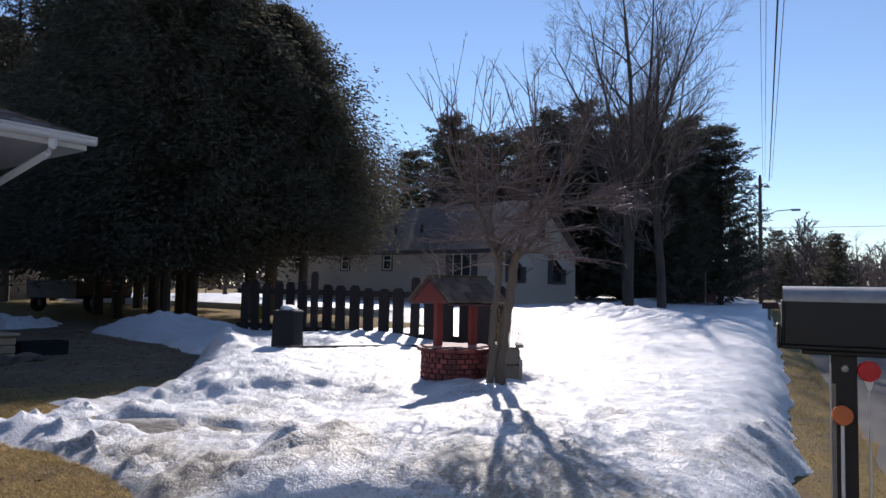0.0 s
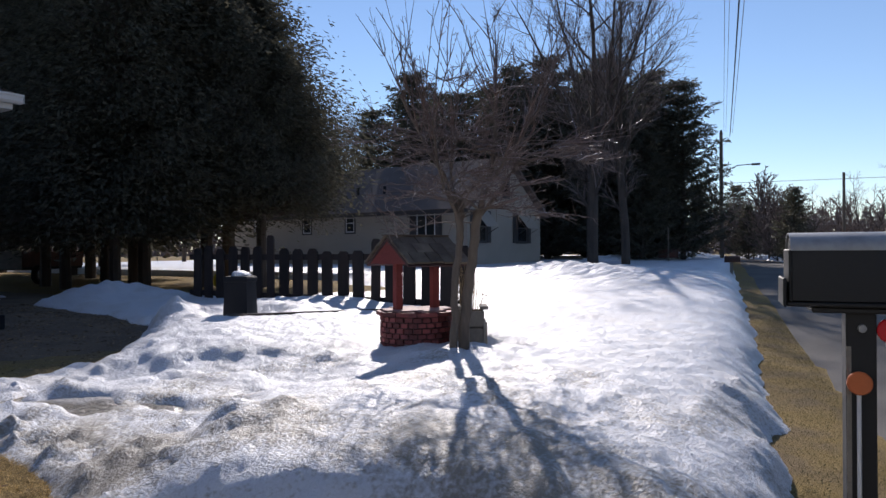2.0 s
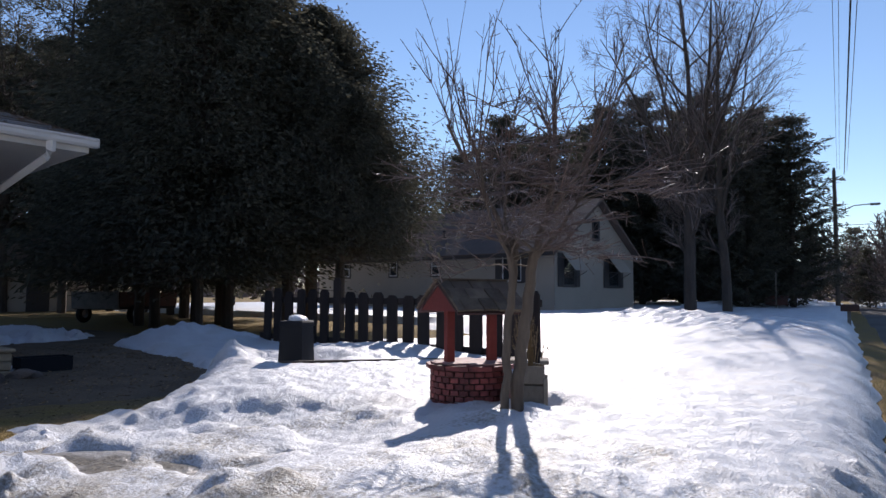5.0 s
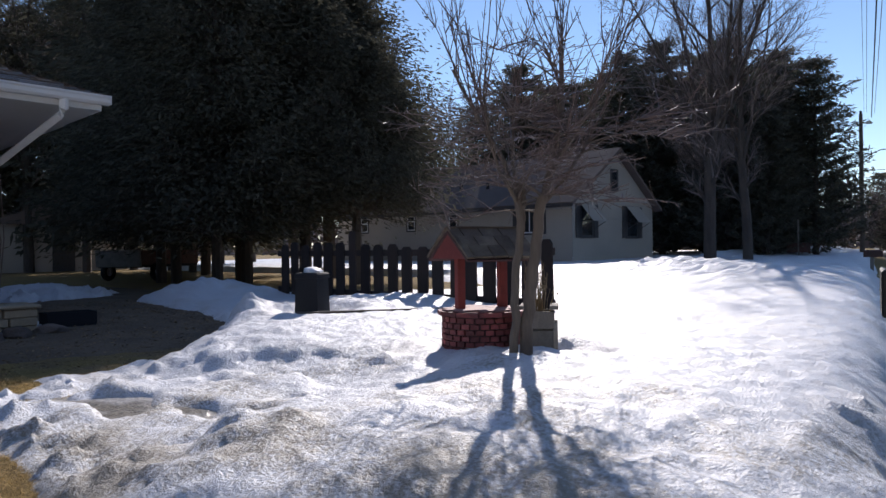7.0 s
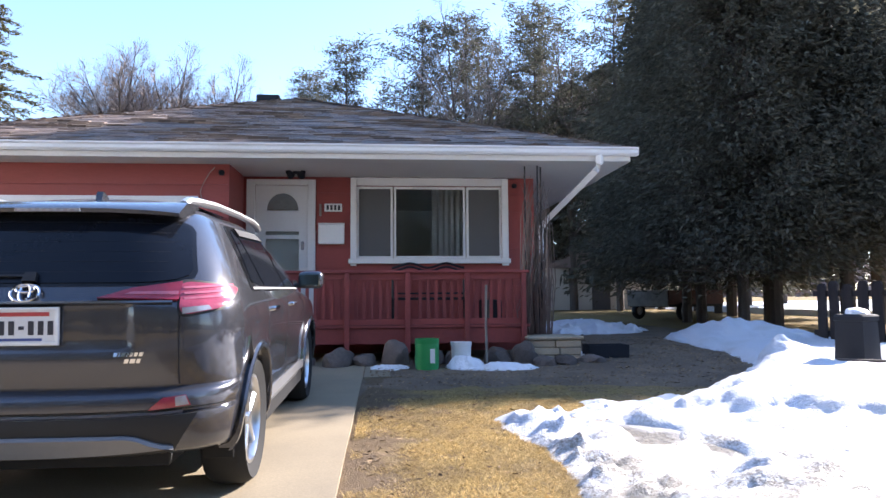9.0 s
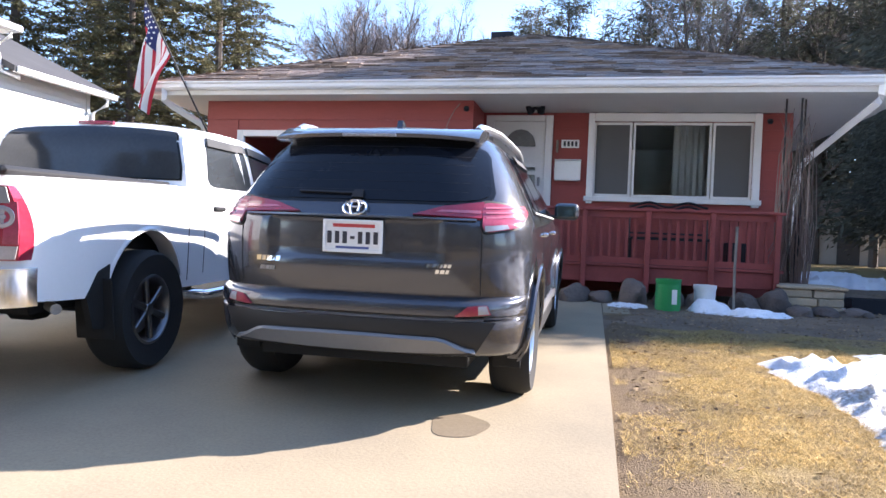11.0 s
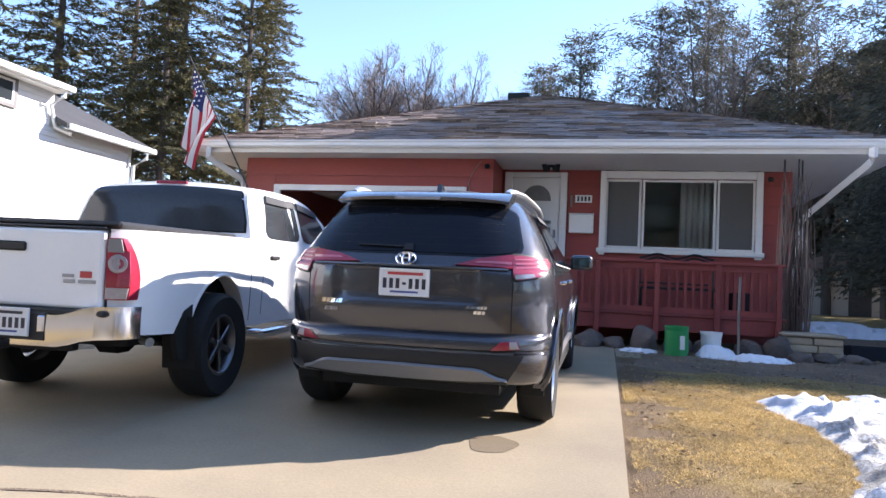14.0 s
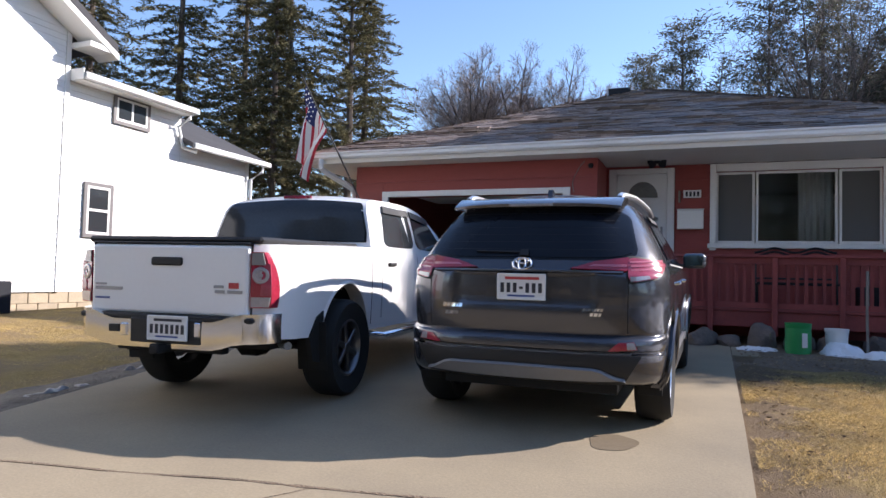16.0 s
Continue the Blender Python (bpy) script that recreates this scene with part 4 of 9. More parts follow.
part("inner_door", box(-0.165, 0.655, HY0 + 0.10, HY0 + 0.14, FLOOR_Z + 0.01, 2.855), M_SOFFIT, door_1)
part("paper", box(0.10, 0.34, HY0 + 0.07, HY0 + 0.072, 2.48, 2.60), M_PAPER, door_1)
part("handle", box(0.56, 0.60, HY0 - 0.05, HY0 - 0.01, 1.82, 1.96, 0.01), M_SILVER, door_1)
door_2 = thing("door_2", (0, 0, 0), "open garage doorway with a white painted surround", "garage door", kind="structure")
part("door_frame", joined(box(-4.2, -4.08, GY - 0.045, GY + 0.02, 0.16, 2.53, 0.006), box(-0.9, -0.78, GY - 0.045, GY + 0.02, 0.16, 2.53, 0.006), box(-4.078, -0.902, GY - 0.045, GY + 0.02, 2.43, 2.53, 0.006)), M_WHITE, door_2)
part("raised_panel", joined(*[box(-4.05, -0.93, GY + 0.3 + i * 0.5, GY + 0.77 + i * 0.5, 2.56, 2.60, 0.01) for i in range(4)]), M_SOFFIT, door_2, "white overhead door panels, rolled up")
for xa, xb in ((1.47, 1.97), (3.25, 3.75)):
    part("insect_screen", box(xa, xb, HY0 + 0.032, HY0 + 0.036, 1.725, 2.815), M_SCREEN, window_1, "grey insect screen")
# curtains in the room
for x0, x1 in ((2.66, 3.16),):
    v, f = [], []
    n = int((x1 - x0) / 0.02)
    for i in range(n + 1):
        x = x0 + (x1 - x0) * i / n
        y = HY0 + 0.3 + 0.03 * math.sin(i * 1.3) + 0.01 * math.sin(i * 0.37)
        v += [(x, y, 1.5), (x, y - 0.01, 2.9)]
    f = [(2 * i, 2 * i + 2, 2 * i + 3, 2 * i + 1) for i in range(n)]
    cb = bmesh.new()
    vs = [cb.verts.new(p) for p in v]
    for q in f:
        cb.faces.new([vs[i] for i in q])
    bmesh.ops.solidify(cb, geom=cb.faces[:], thickness=0.006)
    tagged(part("curtain", cb, M_CURTAIN, None, "pale gathered curtain hanging inside the window", True), "", "curtain", "window curtains")

# ---- neighbouring houses ----


def lap_profile(y0, y1, z0, z1, x, expo, t=0.018, way=-1):
    """A wall of lap siding that faces -x (way -1) or +x (way 1), one folded sheet."""
    v, f = [], []
    z = z0
    while z < z1 - 0.001:
        zt = min(z + expo, z1)
        v += [(x + way * t, y0, z), (x + way * t, y1, z), (x, y0, zt), (x, y1, zt)]
        z = zt
    for k in range(0, len(v) - 2, 2):
        f.append((k, k + 1, k + 3, k + 2))
    if way > 0:
        f = [tuple(reversed(q)) for q in f]
    return v, f


def house_window(parent, x, yc, z0, w, h, way, trim, awning=False, bar=True, sash=None):
    """A framed sash window in a wall that faces way along x."""
    win = part("window", joined(*[box(min(x, x + way * 0.028), max(x, x + way * 0.028), *q) for q in ((yc - w / 2 - 0.07, yc - w / 2, z0 - 0.07, z0 + h + 0.07), (yc + w / 2, yc + w / 2 + 0.07, z0 - 0.07, z0 + h + 0.07), (yc - w / 2, yc + w / 2, z0 + h, z0 + h + 0.07), (yc - w / 2, yc + w / 2, z0 - 0.07, z0))]), trim, parent)
    part("sash", joined(*[box(min(x, x + way * 0.022), max(x, x + way * 0.022), *q) for q in ((yc - w / 2, yc - w / 2 + 0.05, z0, z0 + h), (yc + w / 2 - 0.05, yc + w / 2, z0, z0 + h), (yc - w / 2 + 0.05, yc + w / 2 - 0.05, z0, z0 + 0.05), (yc - w / 2 + 0.05, yc + w / 2 - 0.05, z0 + h - 0.05, z0 + h), (yc - w / 2 + 0.05, yc + w / 2 - 0.05, z0 + h / 2 - 0.025, z0 + h / 2 + 0.025) if bar else (yc - 0.025, yc + 0.025, z0 + 0.05, z0 + h - 0.05))]), sash or M_WHITE, win)
    part("pane", box(min(x + way * 0.012, x + way * 0.02), max(x + way * 0.012, x + way * 0.02), yc - w / 2 + 0.04, yc + w / 2 - 0.04, z0 + 0.04, z0 + h - 0.04), M_DKGLASS, win)
    if awning:
        v = [(x + way * 0.06, yc - w / 2 - 0.1, z0 + h + 0.1), (x + way * 0.06, yc + w / 2 + 0.1, z0 + h + 0.1), (x + way * 0.65, yc + w / 2 + 0.1, z0 + h * 0.55), (x + way * 0.65, yc - w / 2 - 0.1, z0 + h * 0.55)]
        v += [(a, b3, c - 0.03) for a, b3, c in v]
        part("awning", (v, [(0, 1, 2, 3), (7, 6, 5, 4), (0, 4, 5, 1), (1, 5, 6, 2), (2, 6, 7, 3), (3, 7, 4, 0)]), M_CREAM, win, "small pale metal awning")
    return win


M_DKGLASS = mat("dark_window_glass", (0.03, 0.035, 0.04), rough=0.04, var=0.05, bump=0, coat=1.0)

# long eave wall faces the yard, gable end faces the street
nb = thing("neighbour_house", (24.7, 14.45, 0.42), "cream one-and-a-half storey neighbour house behind the fence", "house")
NL, NG, NE, NR = 14.5, 6.85, 2.55, 4.75
part("wall", lap_profile(0, NL, 0.1, NE, 0, 0.2), M_CREAM, nb)
gable_wall = lap_profile(-NG, 0, 0.1, NE, 0, 0.2)
part("gable_wall", ([(-b3, a, c) for a, b3, c in gable_wall[0]], gable_wall[1]), M_CREAM, nb)
part("gable", ([(0, 0, NE), (NG, 0, NE), (NG / 2, 0, NR), (0, 0.1, NE), (NG, 0.1, NE), (NG / 2, 0.1, NR)], [(0, 1, 2), (5, 4, 3), (0, 2, 5, 3), (2, 1, 4, 5), (1, 0, 3, 4)]), M_CREAM, nb)
part("back_wall", joined(box(NG - 0.15, NG, 0.02, NL, 0, NE), box(0.02, NG - 0.15, NL - 0.15, NL, 0, NE)), M_CREAM, nb)
part("foundation", box(0.02, NG - 0.02, 0.02, NL, -0.5, 0.1), M_ROCK, nb)
sl = (NR - NE) / (NG / 2)
for xa, nm in ((-0.4, "roof"), (NG + 0.4, "roof")):
    za = NE - 0.4 * sl
    v = [(xa, -0.3, za + 0.05), (NG / 2, -0.3, NR + 0.05), (NG / 2, NL + 0.3, NR + 0.05), (xa, NL + 0.3, za + 0.05)]
    v += [(a, b3, c + 0.12) for a, b3, c in v]
    bm = bmesh.new()
    vs = [bm.verts.new(p) for p in v]
    for q in [(3, 2, 1, 0), (4, 5, 6, 7), (0, 1, 5, 4), (1, 2, 6, 5), (2, 3, 7, 6), (3, 0, 4, 7)]:
        bm.faces.new([vs[i] for i in q])
    bmesh.ops.recalc_face_normals(bm, faces=bm.faces[:])
    rf_ = part(nm, bm, M_NBROOF, nb, "faded brown shingle roof")
    if xa < 0:
        course = math.hypot(NG / 2 + 0.4, NR + 0.05 - za - 0.05)
        for k in range(16):
            q = k / 16.0
            x0, z0 = xa + (NG / 2 - xa) * q, za + 0.17 + (NR - za) * q
            part("shingle_course", moved(box(-0.01, course / 16 + 0.02, -0.3, NL + 0.3, 0.0, 0.016), Matrix.Translation((x0, 0, z0)) @ pose(0, 0, 0, 0, -math.degrees(math.atan(sl)), 0)), M_NBROOF, rf_)
part("eave_board", box(-0.44, -0.405, -0.3, NL + 0.3, NE - 0.4 * sl + 0.01, NE - 0.4 * sl + 0.15), M_TRIMDK, nb)
part("eave_soffit", box(-0.40, -0.02, -0.2, NL, NE - 0.30, NE - 0.27), M_CREAM, nb)
house_window(nb, -0.02, 2.0, 1.32, 0.95, 1.1, -1, M_TRIMDK, False, False)
for yc in (1.36, 2.68):
    part("shutter", box(-0.06, -0.02, yc - 0.16, yc + 0.16, 1.27, 2.45, 0.008), M_TRIMDK, nb)
for yc in (6.2, 8.9, 12.3):
    house_window(nb, -0.02, yc, 1.62, 0.5, 0.85, -1, M_TRIMDK)


def street_window(xc, z0, w, h, shutters, awning):
    """A window in the gable end, with shutters and a small metal awning on struts."""
    o = house_window(nb, 0, 0, z0, w, h, -1, M_TRIMDK, False, True, M_TRIMDK)
    o.matrix_basis = pose(xc, -0.022, 0, 0, 0, 90)
    for sg in ((-1, 1) if shutters else ()):
        part("shutter", box(-0.04, 0.0, sg * (w / 2 + 0.26) - 0.16, sg * (w / 2 + 0.26) + 0.16, z0 - 0.05, z0 + h + 0.05, 0.008), M_TRIMDK, o)
    if awning:
        v = [(-0.05, -w / 2 - 0.1, z0 + h + 0.06), (-0.05, w / 2 + 0.1, z0 + h + 0.06), (-0.62, w / 2 + 0.1, z0 + h * 0.5), (-0.62, -w / 2 - 0.1, z0 + h * 0.5)]
        v += [(a, b3, c - 0.03) for a, b3, c in v]
        part("awning", (v, [(3, 2, 1, 0), (4, 5, 6, 7), (1, 5, 4, 0), (2, 6, 5, 1), (3, 7, 6, 2), (0, 4, 7, 3)]), M_CREAM, o, "small pale metal awning")
        for yy in (-w / 2 - 0.09, w / 2 + 0.09):
            part("awning_strut", tube([(-0.05, yy, z0 + h * 0.25), (-0.6, yy, z0 + h * 0.5)], 0.012, 6), M_TRIMDK, o)


street_window(1.05, 1.15, 0.85, 1.25, True, True)
street_window(4.85, 1.15, 0.95, 1.28, True, True)
street_window(3.3, 3.15, 0.5, 0.8, False, False)
for yy in (5.0, 6.6):
    part("vent_pipe", box(1.0, 1.1, yy, yy + 0.1, 3.0, 3.75), M_DKPLASTIC, nb)
for yy, ln in ((2.6, 0.8), (6.1, 1.2), (11.3, 1.0)):
    part("roof_snow", moved(box(-0.3, 0.25, 0, ln, 0, 0.09, 0.035), Matrix.Translation((-0.08, yy, NE + 0.02)) @ pose(0, 0, 0, 0, -math.degrees(math.atan(sl)), 0)), M_CLEANSNOW, nb, "scrap of snow at the eave")

wh = thing("white_house", (-10.0, 8.16, 0.3), "tall white-sided neighbour house with dark trimmed windows", "house")
part("wall", lap_profile(-12, 0, 0.25, 5.3, 0, 0.11, 0.014, 1), M_WSIDING, wh)
gv = [(0, -12, 5.3), (0, 0, 5.3), (0, -6, 8.6), (-0.12, -12, 5.3), (-0.12, 0, 5.3), (-0.12, -6, 8.6)]
part("gable", (gv, [(0, 1, 2), (5, 4, 3), (0, 2, 5, 3), (2, 1, 4, 5), (1, 0, 3, 4)]), M_WSIDING, wh)
part("wing_wall", lap_profile(0.001, 2.95, 0.25, 4.33, -0.03, 0.11, 0.014, 1), M_WSIDING, wh)
part("wing_wall", lap_profile(2.951, 5.4, 0.25, 3.6, -0.03, 0.11, 0.014, 1), M_WSIDING, wh)
part("corner_board", box(-0.08, 0.03, -0.1, 0.0, 0.25, 5.3), M_WHITE, wh)
part("corner_board", box(-0.08, 0.0, 5.32, 5.42, 0.25, 3.6), M_WHITE, wh)
part("shell", joined(box(-9, -0.1, -0.1, 0.0, 0.2, 5.3), box(-7, -0.1, 2.86, 2.95, 0.25, 4.3), box(-7, -0.1, 5.3, 5.4, 0.2, 3.6), box(-9.1, -9, -12, 5.4, 0.2, 5.0), box(-9, -0.1, -12, -11.9, 0.2, 5.3)), M_WSIDING, wh)
b = bmesh.new()
fv = part("foundation", box(-8.9, -0.06, -11.9, 5.36, -0.6, 0.25), M_BRICKF, wh, "tan block foundation")
for r_ in range(3):
    for c_ in range(26):
        y0 = -5.5 + c_ * 0.41 + (0.2 if r_ % 2 else 0)
        if y0 + 0.4 < 5.36:
            part("block", box(-0.065, -0.025, y0, y0 + 0.395, -0.38 + r_ * 0.21, -0.175 + r_ * 0.21, 0.006), M_BRICKF, fv)


def roof_slab(parent, pts, t, material, label=""):
    v = list(pts) + [(a, b3, c - t) for a, b3, c in pts]
    k = len(pts)
    f = [tuple(range(k)), tuple(reversed(range(k, 2 * k)))] + [(i, i + k, (i + 1) % k + k, (i + 1) % k) for i in range(k)]
    bm = bmesh.new()
    vs = [bm.verts.new(p) for p in v]
    for q in f:
        bm.faces.new([vs[i] for i in q])
    bmesh.ops.recalc_face_normals(bm, faces=bm.faces[:])
    return part("roof", bm, material, parent, label)


part("eave_return", box(0.02, 0.54, -0.02, 0.60, 4.87, 4.97), M_WHITE, wh, "white boxed eave return")
part("eave_soffit", box(-0.02, 0.32, 0.04, 3.0, 4.26, 4.32), M_WHITE, wh)
part("roof_end", box(0.0, 0.38, -0.004, 0.018, 4.26, 4.47), M_WHITE, wh)
roof_slab(wh, [(0.55, 0.6, 5.08), (0.55, -6, 8.73), (-9.4, -6, 8.73), (-9.4, 0.6, 5.08)], 0.14, M_DKSHINGLE, "grey shingle roof")
roof_slab(wh, [(0.55, -6, 8.73), (0.55, -12.6, 5.08), (-9.4, -12.6, 5.08), (-9.4, -6, 8.73)], 0.14, M_DKSHINGLE, "grey shingle roof")
part("rake_board", (lambda v: (v, [(0, 1, 2, 3), (7, 6, 5, 4), (0, 4, 5, 1), (1, 5, 6, 2), (2, 6, 7, 3), (3, 7, 4, 0)]))([(0.02, 0.62, 4.90), (0.56, 0.62, 4.90), (0.56, -6, 8.56), (0.02, -6, 8.56), (0.02, 0.62, 4.78), (0.56, 0.62, 4.78), (0.56, -6, 8.44), (0.02, -6, 8.44)]), M_WHITE, wh, "white rake soffit")
roof_slab(wh, [(0.4, 0.02, 4.42), (0.4, 3.0, 4.42), (-5.0, 3.0, 5.3), (-5.0, 0.02, 5.3)], 0.12, M_DKSHINGLE, "grey shingle roof")
roof_slab(wh, [(0.4, 2.9, 3.62), (0.4, 5.75, 3.62), (-4.5, 5.75, 5.9), (-4.5, 2.9, 5.9)], 0.12, M_DKSHINGLE, "grey shingle roof")
for y0, y1, z in ((0.02, 3.05, 4.28), (2.95, 5.8, 3.50)):
    part("gutter", box(0.3, 0.44, y0, y1, z, z + 0.12, 0.012), M_GUTTER, wh)
    v, f = [], []
    tube_into(v, f, [(0.36, y1 - 0.25, z), (0.34, y1 - 0.25, z - 0.15), (0.05, y1 - 0.35, z - 0.35), (0.05, y1 - 0.36, z - 0.55 if z > 4 else 0.0)] if z < 4 else [(0.36, y1 - 0.2, z), (0.34, y1 - 0.2, z - 0.12), (0.06, y1 - 0.25, z - 0.3), (0.06, y1 - 0.1, z - 0.75), (0.3, y1 + 0.1, z - 0.85)], [0.045] * (4 if z < 4 else 5), 6)
    part("downspout", (v, f), M_GUTTER, wh)
house_window(wh, 0.0, 0.78, 1.38, 0.55, 0.95, 1, M_TRIMGREY)
house_window(wh, 0.0, 1.52, 3.75, 0.82, 0.48, 1, M_TRIMGREY, False, False)
part("cellar_box", box(0.02, 0.4, -1.6, -1.2, -0.1, 0.45, 0.02), M_DKPLASTIC, wh, "dark utility box")

# ---- trees ----


def bare_tree(seed, height, r0, limbs=9, spread=0.75, fork=0.35, levels=3, kids=(7, 6, 5), twig=0.006, droop=0.0, wob=0.12):
    """Returns (trunk and limbs), (twigs) of a leafless tree as vertex and face lists."""
    rng = random.Random(seed)
    tv, tf, wv, wf = [], [], [], []

    def grow(p, d, length, r, level):
        n = 6 if level == 0 else (5 if level == 1 else 3 if level == 2 else 2)
        pts, rad = [Vector(p)], [r]
        q, e = Vector(p), Vector(d).normalized()
        for i in range(n):
            e = (e + Vector((rng.uniform(-wob, wob), rng.uniform(-wob, wob), rng.uniform(-wob, wob) * 0.6 + (0.10 if level > 0 else 0.03) - droop * (level > 1)))).normalized()
            q = q + e * length / n
            pts.append(q.copy())
            rad.append(max(twig * 0.5, r * (1 - 0.86 * (i + 1) / n)))
        if level < 2:
            tube_into(tv, tf, pts, rad, 7 if level == 0 else 5)
        else:
            tube_into(wv, wf, pts, rad, 4 if level == 2 else 3)
        if level >= levels:
            return
        k = limbs if level == 0 else kids[level - 1]
        for j in range(k):
            u = fork + (0.97 - fork) * (j + rng.random() * 0.8) / k if level == 0 else 0.15 + 0.85 * (j + rng.random()) / k
            s = min(u, 0.999) * n
            i = int(s)
            base = pts[i].lerp(pts[i + 1], s - i)
            rr = rad[i] + (rad[i + 1] - rad[i]) * (s - i)
            tang = (pts[i + 1] - pts[i]).normalized()
            a = rng.random() * 2 * math.pi if level else j * 2.4 + rng.random()
            side = tang.cross(Vector((math.cos(a), math.sin(a), 0.3))).normalized()
            out = spread * rng.uniform(0.75, 1.25) * (1.0 if level else (1.15 - 0.5 * u))
            nd = tang * 1.0 + side * out
            ln = length * (0.62 - 0.33 * (u if level == 0 else 0.6 * u)) * rng.uniform(0.7, 1.15)
            grow(base, nd, ln, max(twig, rr * 0.55), level + 1)

    grow((0, 0, -0.2), (0.02, 0.01, 1), height, r0, 0)
    return (tv, tf), (wv, wf)


def spray_crown(seed, height, low, radius, count, size, cone=0.75, taper=0.55, gaps=0.25, droop=0.5, trunk_r=0.16):
    """A dense conifer crown of flat sprays hung on short limbs; returns trunk and crown lists."""
    rng = random.Random(seed)
    v, f, tv, tf = [], [], [], []
    tube_into(tv, tf, [(0, 0, -0.3), (0.03, 0.02, height * 0.35), (-0.02, 0.03, height * 0.7), (0, 0, height * 0.97)], [trunk_r, trunk_r * 0.8, trunk_r * 0.4, 0.02], 8)
    nl = count // 26
    for _ in range(nl):
        u = rng.random() ** 1.25
        z = low + (height - low) * u
        a = rng.random() * 2 * math.pi
        bulge = (1 - u ** (1 / cone)) ** taper
        r = radius * max(0.05, bulge) * (1 + 0.22 * math.sin(3 * a + seed + z) + 0.16 * math.sin(7 * a - 2.1 * z)) * rng.uniform(0.72, 1.08)
        if noise.noise(Vector((math.cos(a) * 2, math.sin(a) * 2, z * 0.8 + seed))) > 0.5 - gaps * 0.5:
            r *= 0.7
        d = Vector((math.cos(a), math.sin(a), 0))
        lift = rng.uniform(-0.1, 0.35)
        base = Vector((0, 0, z - r * 0.15))
        tip = base + d * r + Vector((0, 0, r * lift - droop * 0.25))
        if rng.random() < 0.5:
            tube_into(tv, tf, [base, base.lerp(tip, 0.85)], [0.022, 0.006], 3)
        for i in range(26):
            t = 0.3 + 0.7 * rng.random() ** 0.6
            p = base.lerp(tip, t) + Vector((rng.gauss(0, 0.16), rng.gauss(0, 0.16), rng.gauss(0, 0.14))) * (0.4 + 0.25 * r)
            w = (d + Vector((rng.uniform(-0.8, 0.8), rng.uniform(-0.8, 0.8), rng.uniform(-0.9, 0.35) - droop * 0.4))).normalized()
            s = w.cross(Vector((rng.uniform(-1, 1), rng.uniform(-1, 1), rng.uniform(-1, 1)))).normalized()
            ln, wd = size * rng.uniform(0.6, 1.4), size * rng.uniform(0.10, 0.22)
            k = len(v)
            n2 = w.cross(s) * wd * 0.25
            v.extend([tuple(p - w * ln * 0.4), tuple(p + s * wd + n2), tuple(p + w * ln * 0.6), tuple(p - s * wd + n2)])
            f.extend([(k, k + 1, k + 2), (k, k + 2, k + 3)])
    return (tv, tf), (v, f)


def whorl_conifer(seed, height, low, radius, levels, per, size, up=0.1, droop=0.25, dens=16, needle=0.35, shape=1.0, trunk_r=0.2, ragged=0.3, bare=0.18, spread=0.35):
    """A spruce or pine: whorls of limbs that carry needle sprays along them, with gaps between."""
    rng = random.Random(seed)
    v, f, tv, tf = [], [], [], []
    tube_into(tv, tf, [(0, 0, -0.3), (0.04, 0.03, height * 0.4), (0, 0.02, height * 0.75), (0, 0, height)], [trunk_r, trunk_r * 0.75, trunk_r * 0.4, 0.015], 7)
    for i in range(levels):
        u = (i + rng.uniform(-0.3, 0.3)) / levels
        u = min(0.99, max(0, u))
        z = low + (height - low) * u
        rr = radius * ((1 - u) ** shape) + 0.12
        for j in range(per):
            if rng.random() < 0.12:
                continue
            a = 2 * math.pi * (j + rng.random() * 0.7) / per + i * 1.1
            r = rr * rng.uniform(1 - ragged, 1 + ragged * 0.6)
            d = Vector((math.cos(a), math.sin(a), 0))
            base = Vector((0, 0, z))
            mid = base + d * r * 0.55 + Vector((0, 0, up * r * 0.5 - droop * r * 0.15))
            tip = base + d * r + Vector((0, 0, up * r - droop * r * 0.55))
            tube_into(tv, tf, [base, mid, tip], [0.028, 0.016, 0.005], 3)
            n = max(4, int(dens * (0.35 + r / radius)))
            for k2 in range(n):
                t = bare + (1 - bare) * (k2 + rng.random()) / n
                p = (base.lerp(mid, t / 0.55) if t < 0.55 else mid.lerp(tip, (t - 0.55) / 0.45))
                p = p + Vector((rng.gauss(0, 1), rng.gauss(0, 1), rng.gauss(0, 0.5) - 0.5 * droop)) * size * spread
                w = (d * 0.8 + Vector((rng.uniform(-1, 1), rng.uniform(-1, 1), rng.uniform(-0.8, 0.6)))).normalized()
                s = w.cross(Vector((rng.uniform(-1, 1), rng.uniform(-1, 1), rng.uniform(-1, 1)))).normalized()
                ln, wd = size * rng.uniform(0.6, 1.3), size * needle * rng.uniform(0.6, 1.2)
                k = len(v)
                v.extend([tuple(p - w * ln * 0.5), tuple(p + s * wd), tuple(p + w * ln * 0.5), tuple(p - s * wd)])
                f.append((k, k + 1, k + 2))
                f.append((k, k + 2, k + 3))
    return (tv, tf), (v, f)


def tree(name, at, geo, mats, label, category, group="", turn=0.0, size=1.0):
    e = thing(name, (at[0], at[1], ground_z(at[0], at[1]) if len(at) < 3 else at[2]), label, category, group, turn)
    e.scale = (size,) * 3
    part("trunk", geo[0], mats[0], e, "", True)
    part("crown", geo[1], mats[1], e)
    return e


def again(ob, at, turn, size, label=""):
    z = ground_z(at[0], at[1]) if len(at) < 3 else at[2]
    c = copy_thing(ob, pose(at[0], at[1], z, 0, 0, turn))
    c.scale = (size,) * 3
    return tagged(c, label)


